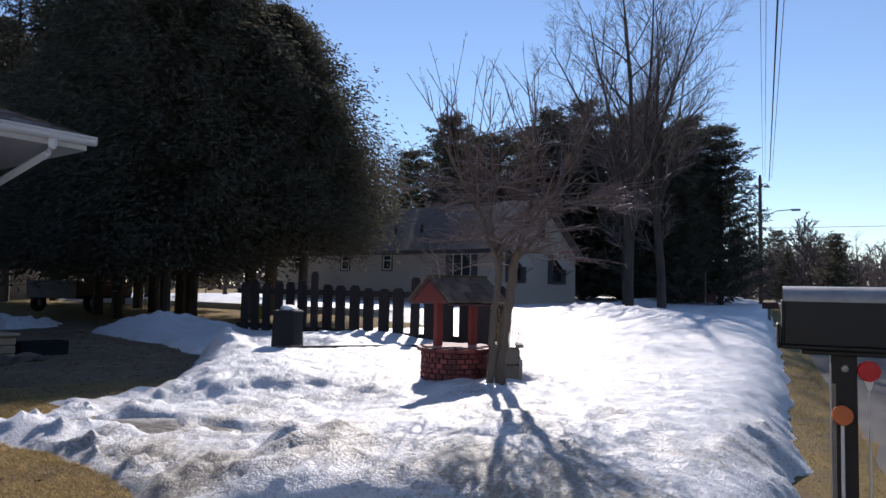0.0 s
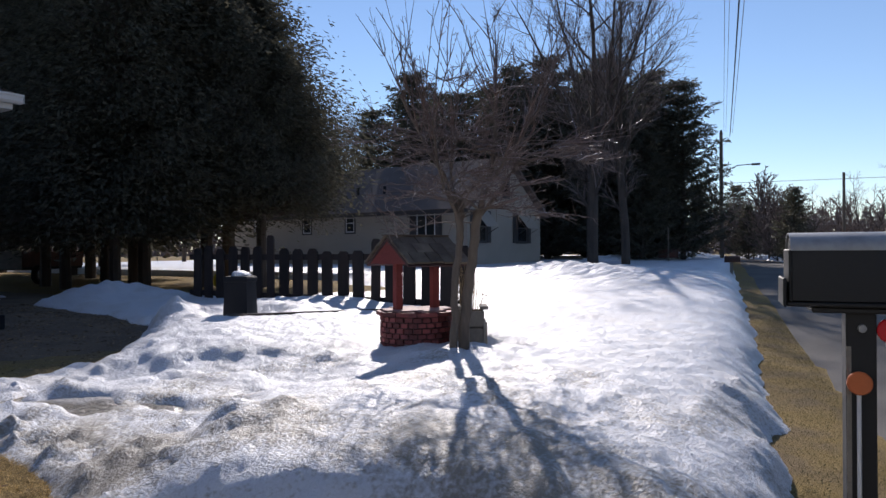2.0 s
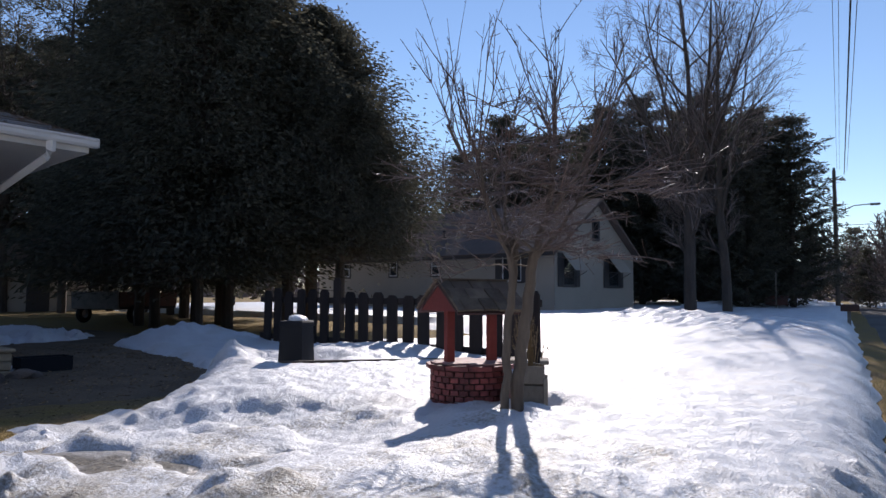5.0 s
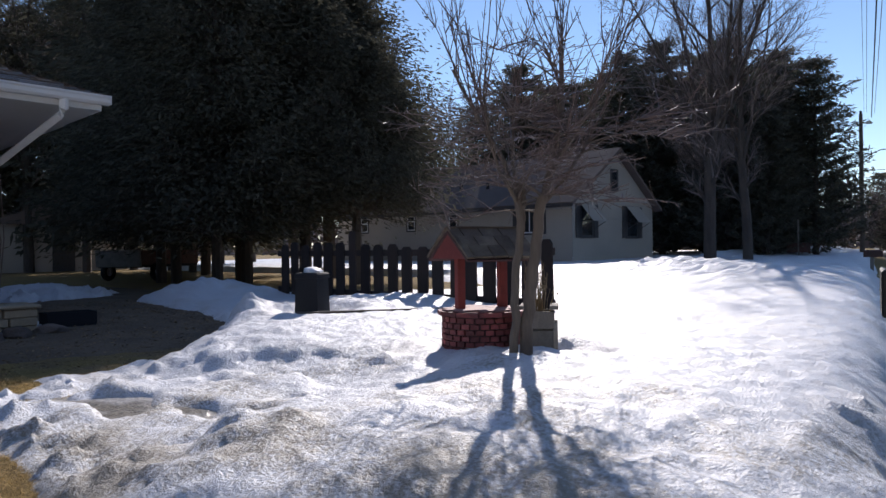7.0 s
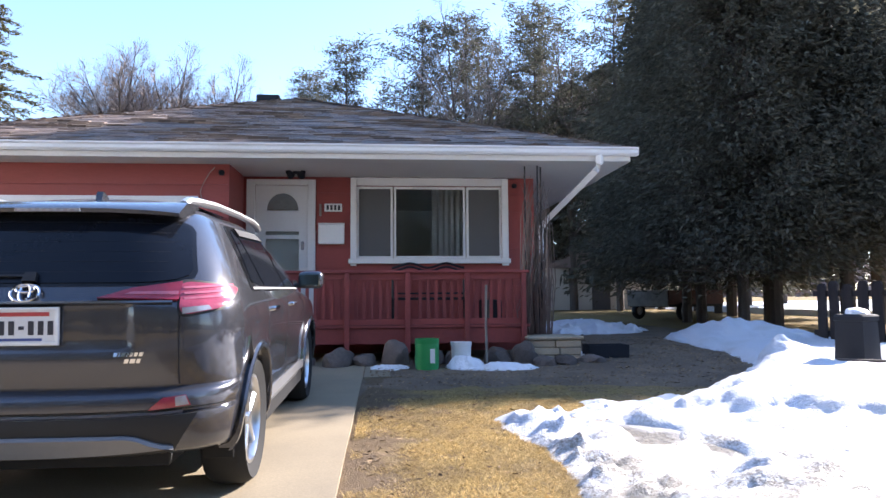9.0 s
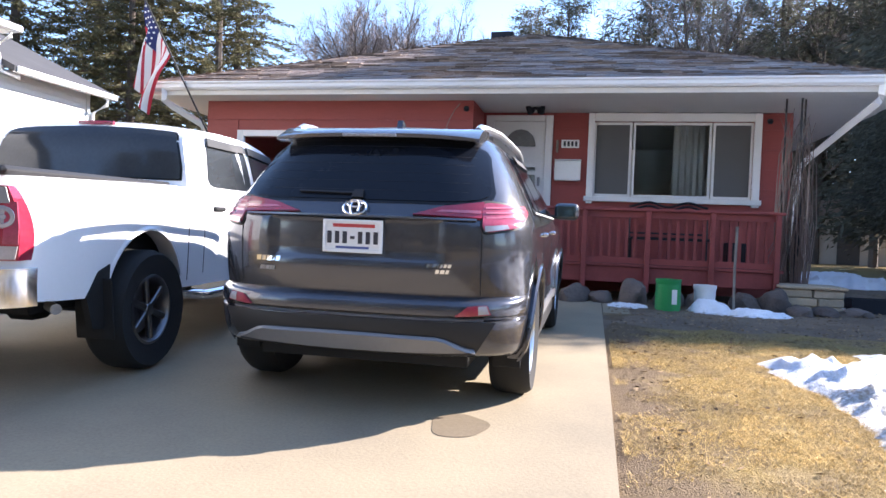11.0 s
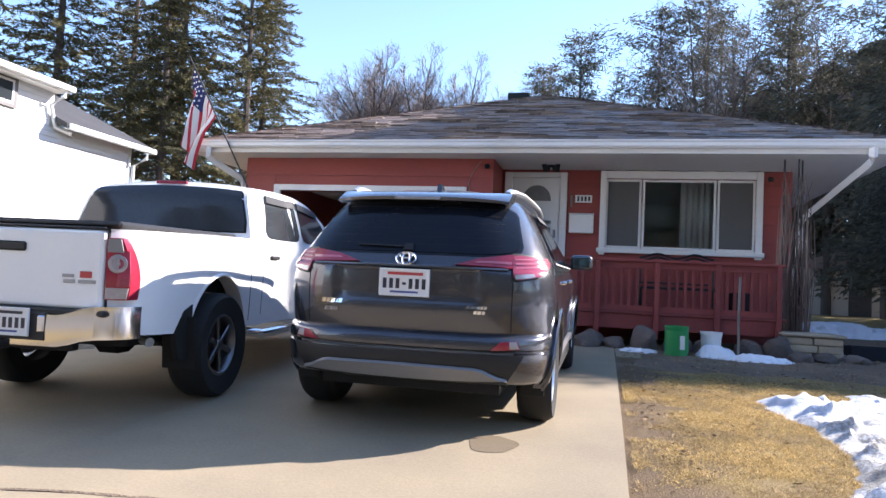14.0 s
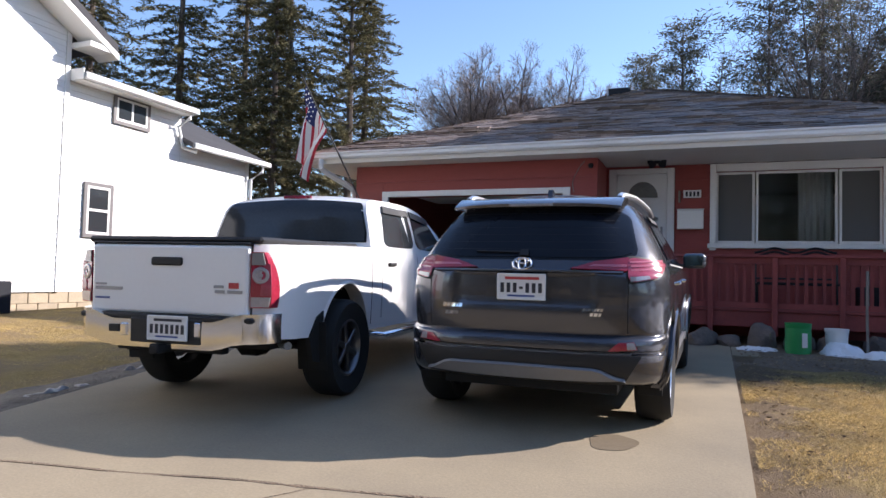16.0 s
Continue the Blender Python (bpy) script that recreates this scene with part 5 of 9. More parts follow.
# the dense dark evergreens beside the house
CEDAR_LABEL = "dark dense evergreen with drooping sprays, bare low trunk"
cedar_a = tree("cedar_tree", (12.9, 13.3), spray_crown(5, 7.35, 2.6, 2.7, 90000, 0.120, gaps=0.5), (M_BARK, M_CEDAR), CEDAR_LABEL, "evergreen tree", "evergreens beside the house", 0, 0.85)
cedar_b = tree("cedar_tree", (11.2, 15.6), spray_crown(8, 11.5, 2.0, 3.3, 60000, 0.165, gaps=0.5), (M_BARK, M_CEDAR), CEDAR_LABEL, "evergreen tree", "evergreens beside the house", 40)
cedar_far = tree("cedar_tree", (15.5, 27.0), spray_crown(17, 12.5, 1.8, 3.4, 16000, 0.36, gaps=0.5), (M_BARK, M_CEDAR), CEDAR_LABEL, "evergreen tree", "evergreens beside the house", 15)
again(cedar_a, (12.5, 14.9), 200, 1.08)
again(cedar_a, (14.6, 16.6), 75, 1.32)
again(cedar_b, (10.2, 17.4), 160, 0.88)
again(cedar_b, (9.9, 14.7), 130, 0.82)
again(cedar_b, (10.8, 19.6), 250, 0.92)
again(cedar_far, (12.95, 20.3), 70, 1.1)
again(cedar_far, (13.2, 25.0), 120, 1.2)
again(cedar_a, (12.6, 18.2), 200, 1.35)
for k, (x_, y_, s_) in enumerate(((16.5, 31.0, 1.2), (14.3, 23.6, 1.2), (12.6, 38, 1.05), (10.6, 45, 1.1), (15.5, 40, 1.2), (9.4, 41, 0.95))):
    again(cedar_far, (x_, y_), 77 * k, s_)


# the small yard tree: two stems, low arching boughs, upright water shoots
def yard_tree():
    rng = random.Random(12)
    tv, tf, wv, wf = [], [], [], []
    RX, RY = Vector((0.60, -0.80, 0.0)), Vector((0.80, 0.60, 0.0))

    def at(u, w, z):
        return RX * u + RY * w + Vector((0, 0, z))

    def curve(pts, r0, r1, sides, store, n=4):
        """A limb through guide points, smoothed, with small kinks."""
        out = []
        for i in range(len(pts) - 1):
            a, b, c, d = pts[max(i - 1, 0)], pts[i], pts[i + 1], pts[min(i + 2, len(pts) - 1)]
            for k in range(n):
                t = k / n
                out.append(0.5 * ((2 * b) + (c - a) * t + (2 * a - 5 * b + 4 * c - d) * t * t + (3 * b - a - 3 * c + d) * t ** 3))
        out.append(pts[-1].copy())
        for q in out[1:-1]:
            q += Vector((rng.uniform(-1, 1), rng.uniform(-1, 1), rng.uniform(-1, 1))) * min(0.012, r0 * 0.35)
        m = len(out) - 1
        tube_into(*store, out, [r0 + (r1 - r0) * i / m for i in range(m + 1)], sides)
        return out

    def wand(p, d, ln, r, lift, wob, n=6, end=0.3):
        pts, e, q = [Vector(p)], Vector(d).normalized(), Vector(p)
        for i in range(n):
            e = (e + Vector((rng.uniform(-wob, wob), rng.uniform(-wob, wob), rng.uniform(-wob, wob) * 0.7 + lift))).normalized()
            q = q + e * ln / n
            pts.append(q.copy())
        tube_into(wv, wf, pts, [max(0.0017, r * (1 - (1 - end) * i / n)) for i in range(n + 1)], 4)
        return pts

    def spurs(pts, count, lo, hi, up=0.2):
        for _ in range(count):
            m = rng.randrange(1, len(pts) - 1)
            b4 = pts[m].lerp(pts[m + 1], rng.random())
            td = (pts[m + 1] - pts[m]).normalized() * 0.7 + Vector((rng.uniform(-1, 1), rng.uniform(-1, 1), rng.uniform(-0.6, 0.8) + up))
            wand(b4, td, rng.uniform(lo, hi), 0.0027, 0.02, 0.2, 2, 0.6)

    stem_l = curve([at(-0.03, 0.0, -0.25), at(-0.025, 0.0, 0.05), at(0.0, 0.0, 0.5), at(0.03, 0.0, 0.85), at(0.01, 0.0, 1.17)], 0.035, 0.026, 9, (tv, tf))
    stem_r = curve([at(0.06, 0.03, -0.25), at(0.065, 0.03, 0.05), at(0.095, 0.03, 0.45), at(0.14, 0.03, 0.82), at(0.20, 0.02, 1.15)], 0.050, 0.036, 10, (tv, tf))
    curve([at(0.03, 0.0, 0.9), at(0.05, 0.05, 1.12), at(0.05, 0.07, 1.24)], 0.030, 0.027, 8, (tv, tf))
    mains = [
        curve([at(0.01, 0, 1.15), at(-0.12, 0.03, 1.48), at(-0.30, 0.05, 1.80), at(-0.44, 0.02, 2.08)], 0.023, 0.010, 7, (tv, tf)),
        curve([at(0.19, 0.02, 1.12), at(0.28, 0.0, 1.45), at(0.33, -0.02, 1.80), at(0.34, 0.02, 2.10)], 0.031, 0.012, 8, (tv, tf)),
        curve([at(0.18, 0.02, 1.08), at(0.36, 0.08, 1.30), at(0.52, 0.12, 1.54), at(0.64, 0.15, 1.78)], 0.017, 0.007, 7, (tv, tf)),
        curve([at(0.24, 0.02, 1.30), at(0.44, -0.16, 1.62), at(0.66, -0.26, 1.95)], 0.016, 0.008, 6, (tv, tf)),
        curve([at(0.02, 0.02, 1.17), at(-0.02, 0.25, 1.48), at(0.02, 0.48, 1.86)], 0.016, 0.008, 6, (tv, tf)),
        curve([at(0.02, 0.0, 1.10), at(-0.14, -0.25, 1.40), at(-0.20, -0.46, 1.80)], 0.015, 0.008, 6, (tv, tf)),
    ]
    # upright shoots in fans at the heads of the limbs
    for k, (pts, count, lo, hi) in enumerate(zip(mains, (9, 13, 7, 8, 7, 6), (0.5, 0.5, 0.3, 0.4, 0.4, 0.4), (1.15, 1.15, 0.8, 1.05, 1.0, 0.95))):
        for j in range(count):
            m = rng.randrange(int(len(pts) * 0.5), len(pts) - 1)
            p = pts[m].lerp(pts[m + 1], rng.random())
            tang = (pts[-1] - pts[max(0, len(pts) - 5)]).normalized()
            d = tang * 0.55 + Vector((rng.uniform(-0.45, 0.45), rng.uniform(-0.45, 0.45), rng.uniform(0.7, 1.2)))
            s = wand(p, d, rng.uniform(lo, hi), rng.uniform(0.0055, 0.0085), 0.012, 0.075, 8, 0.2)
            spurs(s, 7, 0.02, 0.09)
            for _ in range(rng.randrange(1, 4)):
                i = rng.randrange(2, 7)
                b4 = s[i].lerp(s[i + 1], rng.random())
                t2 = wand(b4, (s[i + 1] - s[i]).normalized() + Vector((rng.uniform(-0.7, 0.7), rng.uniform(-0.7, 0.7), 0.1)), rng.uniform(0.2, 0.5), 0.0048, 0.02, 0.09, 5, 0.35)
                spurs(t2, 3, 0.02, 0.06)
    # low boughs that rise, level out and hang at the tips
    for k in range(34):
        src = (mains[0], mains[1], mains[2], mains[3], mains[4], mains[5], stem_r, stem_l)[k % 8]
        m = int(len(src) * rng.uniform(*((0.2, 0.75) if k % 8 < 6 else (0.82, 0.95))))
        p = src[min(m, len(src) - 2)].lerp(src[min(m, len(src) - 2) + 1], rng.random())
        a = k * 2.399 + rng.uniform(-0.3, 0.3)
        d = Vector((math.cos(a), math.sin(a), rng.uniform(0.35, 0.8)))
        pts, e, q = [Vector(p)], d.normalized(), Vector(p)
        ln, n = rng.uniform(0.55, 0.90), 9
        for i in range(n):
            e = (e + Vector((rng.uniform(-0.11, 0.11), rng.uniform(-0.11, 0.11), rng.uniform(-0.08, 0.08) - 0.085))).normalized()
            q = q + e * ln / n
            pts.append(q.copy())
        r0 = rng.uniform(0.0055, 0.0085)
        tube_into(tv, tf, pts, [max(0.0024, r0 * (1 - 0.8 * i / n)) for i in range(n + 1)], 5)
        for _ in range(14):
            i = rng.randrange(2, n)
            b4 = pts[i].lerp(pts[i + 1], rng.random()) if i < n else pts[i]
            out = Vector((pts[i].x, pts[i].y, 0)).normalized()
            nd = out * rng.uniform(0.5, 1.1) + Vector((rng.uniform(-0.9, 0.9), rng.uniform(-0.9, 0.9), rng.uniform(-0.1, 0.55)))
            t2 = wand(b4, nd, rng.uniform(0.18, 0.5), rng.uniform(0.0035, 0.0055), -0.03, 0.13, 5, 0.35)
            spurs(t2, 5, 0.03, 0.14, 0.0)
    return (tv, tf), (wv, wf)


yard = tree("yard_tree", (5.81, 3.04, 0.33), yard_tree(), (M_PALEBARK, M_TWIG), "small bare yard tree with twin trunk and long upright shoots", "tree")

# leafless trees down the street and behind the houses


def tall_tree(seed, height, r0, stems=4, fork=0.33, lean=0.16, twig=0.009, full=1.0, fine=(15, 8, 6)):
    """A street tree whose trunk parts into steep stems that carry fine upswept branches; returns trunk and twig lists."""
    rng = random.Random(seed)
    tv, tf, wv, wf = [], [], [], []

    def limb(p, d, ln, r, n, sides, store, lift, wob, end):
        pts, rad, q, e = [Vector(p)], [r], Vector(p), Vector(d).normalized()
        for i in range(n):
            e = (e + Vector((rng.uniform(-wob, wob), rng.uniform(-wob, wob), rng.uniform(-wob, wob) * 0.6 + lift))).normalized()
            q = q + e * ln / n
            pts.append(q.copy())
            rad.append(max(twig * 0.45, r * (1 - (1 - end) * (i + 1) / n)))
        tube_into(*store, pts, rad, sides)
        return pts, rad

    def spread(pts, rad, count, lo, ratio, ang, level, length):
        n = len(pts) - 1
        for j in range(count):
            u = lo + (0.98 - lo) * (j + rng.random() * 0.9) / count
            s = min(u * n, n - 0.01)
            i = int(s)
            p, r = pts[i].lerp(pts[i + 1], s - i), rad[i] + (rad[i + 1] - rad[i]) * (s - i)
            tang = (pts[i + 1] - pts[i]).normalized()
            a = j * 2.4 + rng.uniform(-0.6, 0.6)
            side = tang.cross(Vector((math.cos(a), math.sin(a), 0.25))).normalized()
            ln = length * ratio * (1.1 - 0.65 * u) * rng.uniform(0.7, 1.2)
            d = tang + side * ang * rng.uniform(0.75, 1.2)
            if level == 1:
                p2, r2 = limb(p, d, ln, max(twig * 1.6, r * 0.5), 5, 4, (tv, tf), 0.07, 0.12, 0.2)
                spread(p2, r2, fine[1], 0.18, 0.5 * full, 0.8, 2, ln)
            elif level == 2:
                p2, r2 = limb(p, d, ln, max(twig, r * 0.6), 4, 3, (wv, wf), 0.06, 0.16, 0.3)
                spread(p2, r2, fine[2], 0.15, 0.52 * full, 0.75, 3, ln)
            else:
                limb(p, d, max(0.35, ln), twig * 0.75, 2, 3, (wv, wf), 0.04, 0.18, 0.5)

    trunk, rad = limb((0, 0, -0.3), (0, 0, 1), height * fork, r0, 6, 9, (tv, tf), 0.0, 0.03, 0.78)
    spread(trunk, rad, 4, 0.55, 0.55, 0.95, 1, height * fork)
    for k in range(stems):
        a = 2 * math.pi * k / stems + rng.uniform(-0.5, 0.5)
        d = Vector((math.cos(a) * lean, math.sin(a) * lean, 1.0)) if k else Vector((0.02, 0.01, 1.0))
        ln = height * (1 - fork) * (1.0 if k == 0 else rng.uniform(0.72, 0.95))
        pts, rr = limb(trunk[-1] - Vector((0, 0, 0.12 * k)), d * (1.0 if k else 1.0), ln, r0 * (0.62 if k == 0 else 0.48), 9, 6, (tv, tf), 0.015, 0.06, 0.12)
        spread(pts, rr, fine[0], 0.10, 0.44, 0.95, 1, ln)
    return (tv, tf), (wv, wf)


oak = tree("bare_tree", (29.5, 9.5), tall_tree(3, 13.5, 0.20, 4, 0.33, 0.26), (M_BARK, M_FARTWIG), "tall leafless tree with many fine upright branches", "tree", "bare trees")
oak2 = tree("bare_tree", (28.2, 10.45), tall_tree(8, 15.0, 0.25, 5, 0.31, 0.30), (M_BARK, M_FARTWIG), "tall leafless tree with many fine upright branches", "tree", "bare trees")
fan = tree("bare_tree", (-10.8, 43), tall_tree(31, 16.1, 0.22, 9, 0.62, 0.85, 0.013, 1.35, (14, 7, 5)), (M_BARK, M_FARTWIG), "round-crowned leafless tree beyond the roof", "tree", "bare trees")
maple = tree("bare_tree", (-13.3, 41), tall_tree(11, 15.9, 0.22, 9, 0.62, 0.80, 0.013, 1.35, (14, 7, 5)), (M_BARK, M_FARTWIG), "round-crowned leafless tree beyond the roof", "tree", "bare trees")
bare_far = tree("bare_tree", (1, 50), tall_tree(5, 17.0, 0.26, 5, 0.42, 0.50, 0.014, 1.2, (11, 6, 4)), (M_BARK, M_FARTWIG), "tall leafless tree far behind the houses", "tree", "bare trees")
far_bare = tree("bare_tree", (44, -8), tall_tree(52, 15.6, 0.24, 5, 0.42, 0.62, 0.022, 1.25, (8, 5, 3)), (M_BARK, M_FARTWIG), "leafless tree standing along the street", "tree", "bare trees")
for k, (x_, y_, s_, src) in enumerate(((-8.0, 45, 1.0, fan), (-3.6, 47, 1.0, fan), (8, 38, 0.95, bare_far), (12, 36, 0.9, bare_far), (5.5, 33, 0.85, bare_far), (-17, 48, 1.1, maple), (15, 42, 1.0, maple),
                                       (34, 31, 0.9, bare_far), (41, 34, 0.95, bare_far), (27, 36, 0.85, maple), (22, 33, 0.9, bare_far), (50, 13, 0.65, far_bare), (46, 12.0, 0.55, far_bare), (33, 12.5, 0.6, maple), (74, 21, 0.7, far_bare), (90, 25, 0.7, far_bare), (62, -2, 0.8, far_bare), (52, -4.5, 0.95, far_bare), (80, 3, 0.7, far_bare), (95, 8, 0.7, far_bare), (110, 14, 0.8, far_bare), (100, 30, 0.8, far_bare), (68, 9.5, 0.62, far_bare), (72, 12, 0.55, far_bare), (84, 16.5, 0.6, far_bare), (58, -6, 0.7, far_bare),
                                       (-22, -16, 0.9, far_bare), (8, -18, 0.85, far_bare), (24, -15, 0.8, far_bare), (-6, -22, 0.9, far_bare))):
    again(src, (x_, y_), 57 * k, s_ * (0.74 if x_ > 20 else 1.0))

pine = tree("pine_tree", (38, 17), whorl_conifer(4, 12, 0.3, 3.3, 34, 9, 0.40, up=0.42, droop=0.1, dens=58, shape=0.42, needle=0.11, ragged=0.42), (M_BARK, M_PINE), "dark bushy pine behind the neighbour house", "pine tree", "background pines")
tree("spruce_tree", (-13.2, 24.2), whorl_conifer(23, 15.5, 0.8, 4.9, 30, 7, 0.24, up=0.42, droop=0.62, dens=170, shape=0.92, needle=0.11, ragged=0.55, bare=0.12), (M_BARK, M_SPRUCE), "tall olive-green spruce with wide upswept lower boughs", "spruce tree", "background spruces")
spruce = tree("spruce_tree", (-16.2, 23), whorl_conifer(9, 15, 1.0, 3.9, 36, 8, 0.24, up=0.14, droop=0.60, dens=130, shape=0.95, needle=0.10, ragged=0.5), (M_BARK, M_SPRUCE), "tall olive-green spruce with ragged drooping limbs", "spruce tree", "background spruces")
for k, (x_, y_, s_) in enumerate(((-17.6, 26, 1.3), (-19.5, 21, 1.15), (-23.5, 20, 1.2), (-14.5, 28, 1.05), (-21, 27, 1.25), (-10.2, 27, 0.5))):
    again(spruce, (x_, y_), 71 * k + 20, s_)
far_pine = tree("pine_tree", (60, -9), whorl_conifer(41, 12, 0.3, 3.3, 26, 7, 0.62, up=0.42, droop=0.1, dens=22, shape=0.42, needle=0.15, ragged=0.42), (M_BARK, M_PINE), "dark bushy pine beside the street", "pine tree", "background pines", 0, 0.7)
for k, (x_, y_, s_) in enumerate(((35.6, 25.0, 0.98), (37.3, 22.6, 0.88), (38.6, 19.6, 1.0), (39.6, 17.8, 0.86), (40.5, 15.6, 0.96), (34.6, 27.5, 0.8), (42, 21, 1.0), (45, 25, 1.05), (40, 26, 0.95), (49, 22, 1.0), (46, 18, 0.95), (37, 13.0, 0.93), (41, 14.2, 0.9), (44, 12.6, 0.98), (40, 11.6, 0.85), (36, 10.8, 0.6), (39, 9.5, 0.82), (48, 15, 1.0), (54, 19, 1.1), (60, 17, 1.0), (43, 30, 1.0), (50, 34, 1.1),
                                 (76, -5, 0.7), (92, -2, 0.6), (115, 20, 0.9), (125, 28, 0.9), (105, 36, 1.0), (43.6, 4.6, 0.36), (46.0, 4.9, 0.34), (52.5, 8.4, 0.32), (-12, -17, 1.1), (1, -16, 1.2), (15, -17, 1.1), (-30, -14, 1.1), (-3.5, -18, 1.35), (5, -19, 1.4), (9.5, -16, 1.2), (-8, -15, 1.2), (20, -20, 1.3), (28, -18, 1.2))):
    again(far_pine if y_ < 9 or x_ > 47 or y_ > 29 else pine, (x_, y_), 83 * k, s_)


open_pine = tree("open_pine", (-0.4, 40), whorl_conifer(14, 16, 5.0, 2.9, 17, 6, 0.34, up=0.62, droop=0.05, dens=105, shape=0.40, needle=0.095, ragged=0.75, bare=0.45, spread=0.8), (M_BARK, M_PINE), "open-crowned pine with clumped dark needles beyond the roof", "pine tree", "pines beyond the roof")
for k, (x_, y_, s_) in enumerate(((-2.9, 43, 0.95), (4.2, 41, 1.12), (7.0, 42, 1.18), (11.5, 41, 1.2), (9.6, 34, 0.95), (13.5, 33, 1.0), (16, 34, 0.95), (19, 31, 0.95), (8.5, 47, 1.2))):
    again(open_pine, (x_, y_), 83 * k, s_)

# brush along the far verges
brush = tree("roadside_bush", (66, 7.0), bare_tree(21, 3.6, 0.05, 14, 0.9, 0.05, 3, (5, 4, 2), 0.034), (M_BARK, M_FARTWIG), "bare brown roadside brush", "bush", "roadside brush")
for k, (x_, y_, s_) in enumerate(((70, 8.5, 1.2), (75, 7.5, 1.0), (80, 9.5, 1.3), (86, 9, 1.1), (92, 11.5, 1.4), (98, 11, 1.2), (58, 7.6, 0.9), (62, 10, 1.1), (54, 9.5, 1.0), (104, 13, 1.5), (112, 12, 1.5), (72, 1.0, 1.3), (78, 2.0, 1.2), (84, 3.5, 1.4), (66, -1.5, 1.2), (90, 5.0, 1.5), (60, -3.0, 1.1), (100, 7.5, 1.6), (118, 16, 1.8), (110, 9.0, 1.6), (54, -5.0, 1.2), (52, 12, 1.2), (50, 17, 1.3), (53, 21, 1.3), (55, 15, 1.4), (56, 25, 1.4), (58, 20, 1.5), (61, 13, 1.4), (64, 17, 1.5), (57, 29, 1.5), (47, 20.5, 1.0), (66, 23, 1.6), (52, 33, 1.5), (45, 34, 1.4), (38, 32, 1.2), (48.6, 6.6, 1.3), (49.6, 6.3, 1.2), (45.0, 5.6, 0.8), (54, 8.3, 1.1))):
    again(brush, (x_, y_), 67 * k, s_)

# the woods that close the view all round
rng = random.Random(77)
v, f = [], []
for k in range(45000):
    a = rng.random() * 2 * math.pi
    r = rng.uniform(120, 190)
    top = 7.0 + 3.0 * noise.noise(Vector((math.cos(a) * 14, math.sin(a) * 14, 2.0))) + 2.2 * noise.noise(Vector((math.cos(a) * 50, math.sin(a) * 50, 5.0)))
    z = top * rng.random() ** 1.3
    p = Vector((r * math.cos(a), r * math.sin(a), z))
    w = Vector((rng.uniform(-1, 1), rng.uniform(-1, 1), rng.uniform(-0.5, 2.0))).normalized()
    s = w.cross(Vector((rng.uniform(-1, 1), rng.uniform(-1, 1), rng.uniform(-1, 1)))).normalized()
    ln, wd = rng.uniform(0.9, 2.2), rng.uniform(0.15, 0.5)
    q = len(v)
    v += [tuple(p - w * ln), tuple(p + s * wd), tuple(p + w * ln), tuple(p - s * wd)]
    f += [(q, q + 1, q + 2), (q, q + 2, q + 3)]
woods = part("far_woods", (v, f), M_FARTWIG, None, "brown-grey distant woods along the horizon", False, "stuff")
woods["category"] = "woods"
# ---- vehicles ----


class Shell:
    """A car body as a function: height of the top line and of the lower edge along its length y (0 at the rear), and the half width at a height."""

    def __init__(self, length, top, belt, half, tuck, wheels, wheel_r, sill, plan_r, plan_f):
        self.length, self.top, self.belt, self.half, self.tuck = length, top, belt, half, tuck
        self.wheels, self.wheel_r, self.sill, self.plan_r, self.plan_f = wheels, wheel_r, sill, plan_r, plan_f

    def zt(self, y):
        return poly_at(self.top, y)

    def zb(self, y):
        z = poly_at(self.sill, y)
        for wy in self.wheels:
            q = 1 - ((y - wy) / (self.wheel_r - 0.075)) ** 2
            if q > 0:
                z = max(z, 0.37 + self.wheel_r * math.sqrt(q))
        return z

    def w(self, z, y):
        a = poly_at(self.plan_r, y) if y < self.length / 2 else poly_at(self.plan_f, self.length - y)
        belt = poly_at(self.belt, y)
        if z <= belt:
            k = 1 - 0.06 * ((belt - z) / belt) ** 2 - 0.02 * max(0, (z - belt + 0.22) / 0.22)
        else:
            k = 0.98 - poly_at(self.tuck, z - belt)
        return self.half * a * k

    def side(self, y, z, off=0.0):
        return Vector((self.w(z, y) + off, y, z))

    def lid(self, x, y, off=0.0):
        """A point of the top surface; x from -1 to 1 across it."""
        z = self.zt(y)
        w = self.w(z, y)
        crown = poly_at([(0, 0.012), (1, 0.045)], smooth01(0.3, 1.2, y)) * (1 - abs(x) ** 2.2)
        dz = (self.zt(y + 0.02) - self.zt(y - 0.02)) / 0.04
        n = Vector((0, -dz, 1)).normalized()
        return Vector((x * w, y, z)) + n * (crown + off)


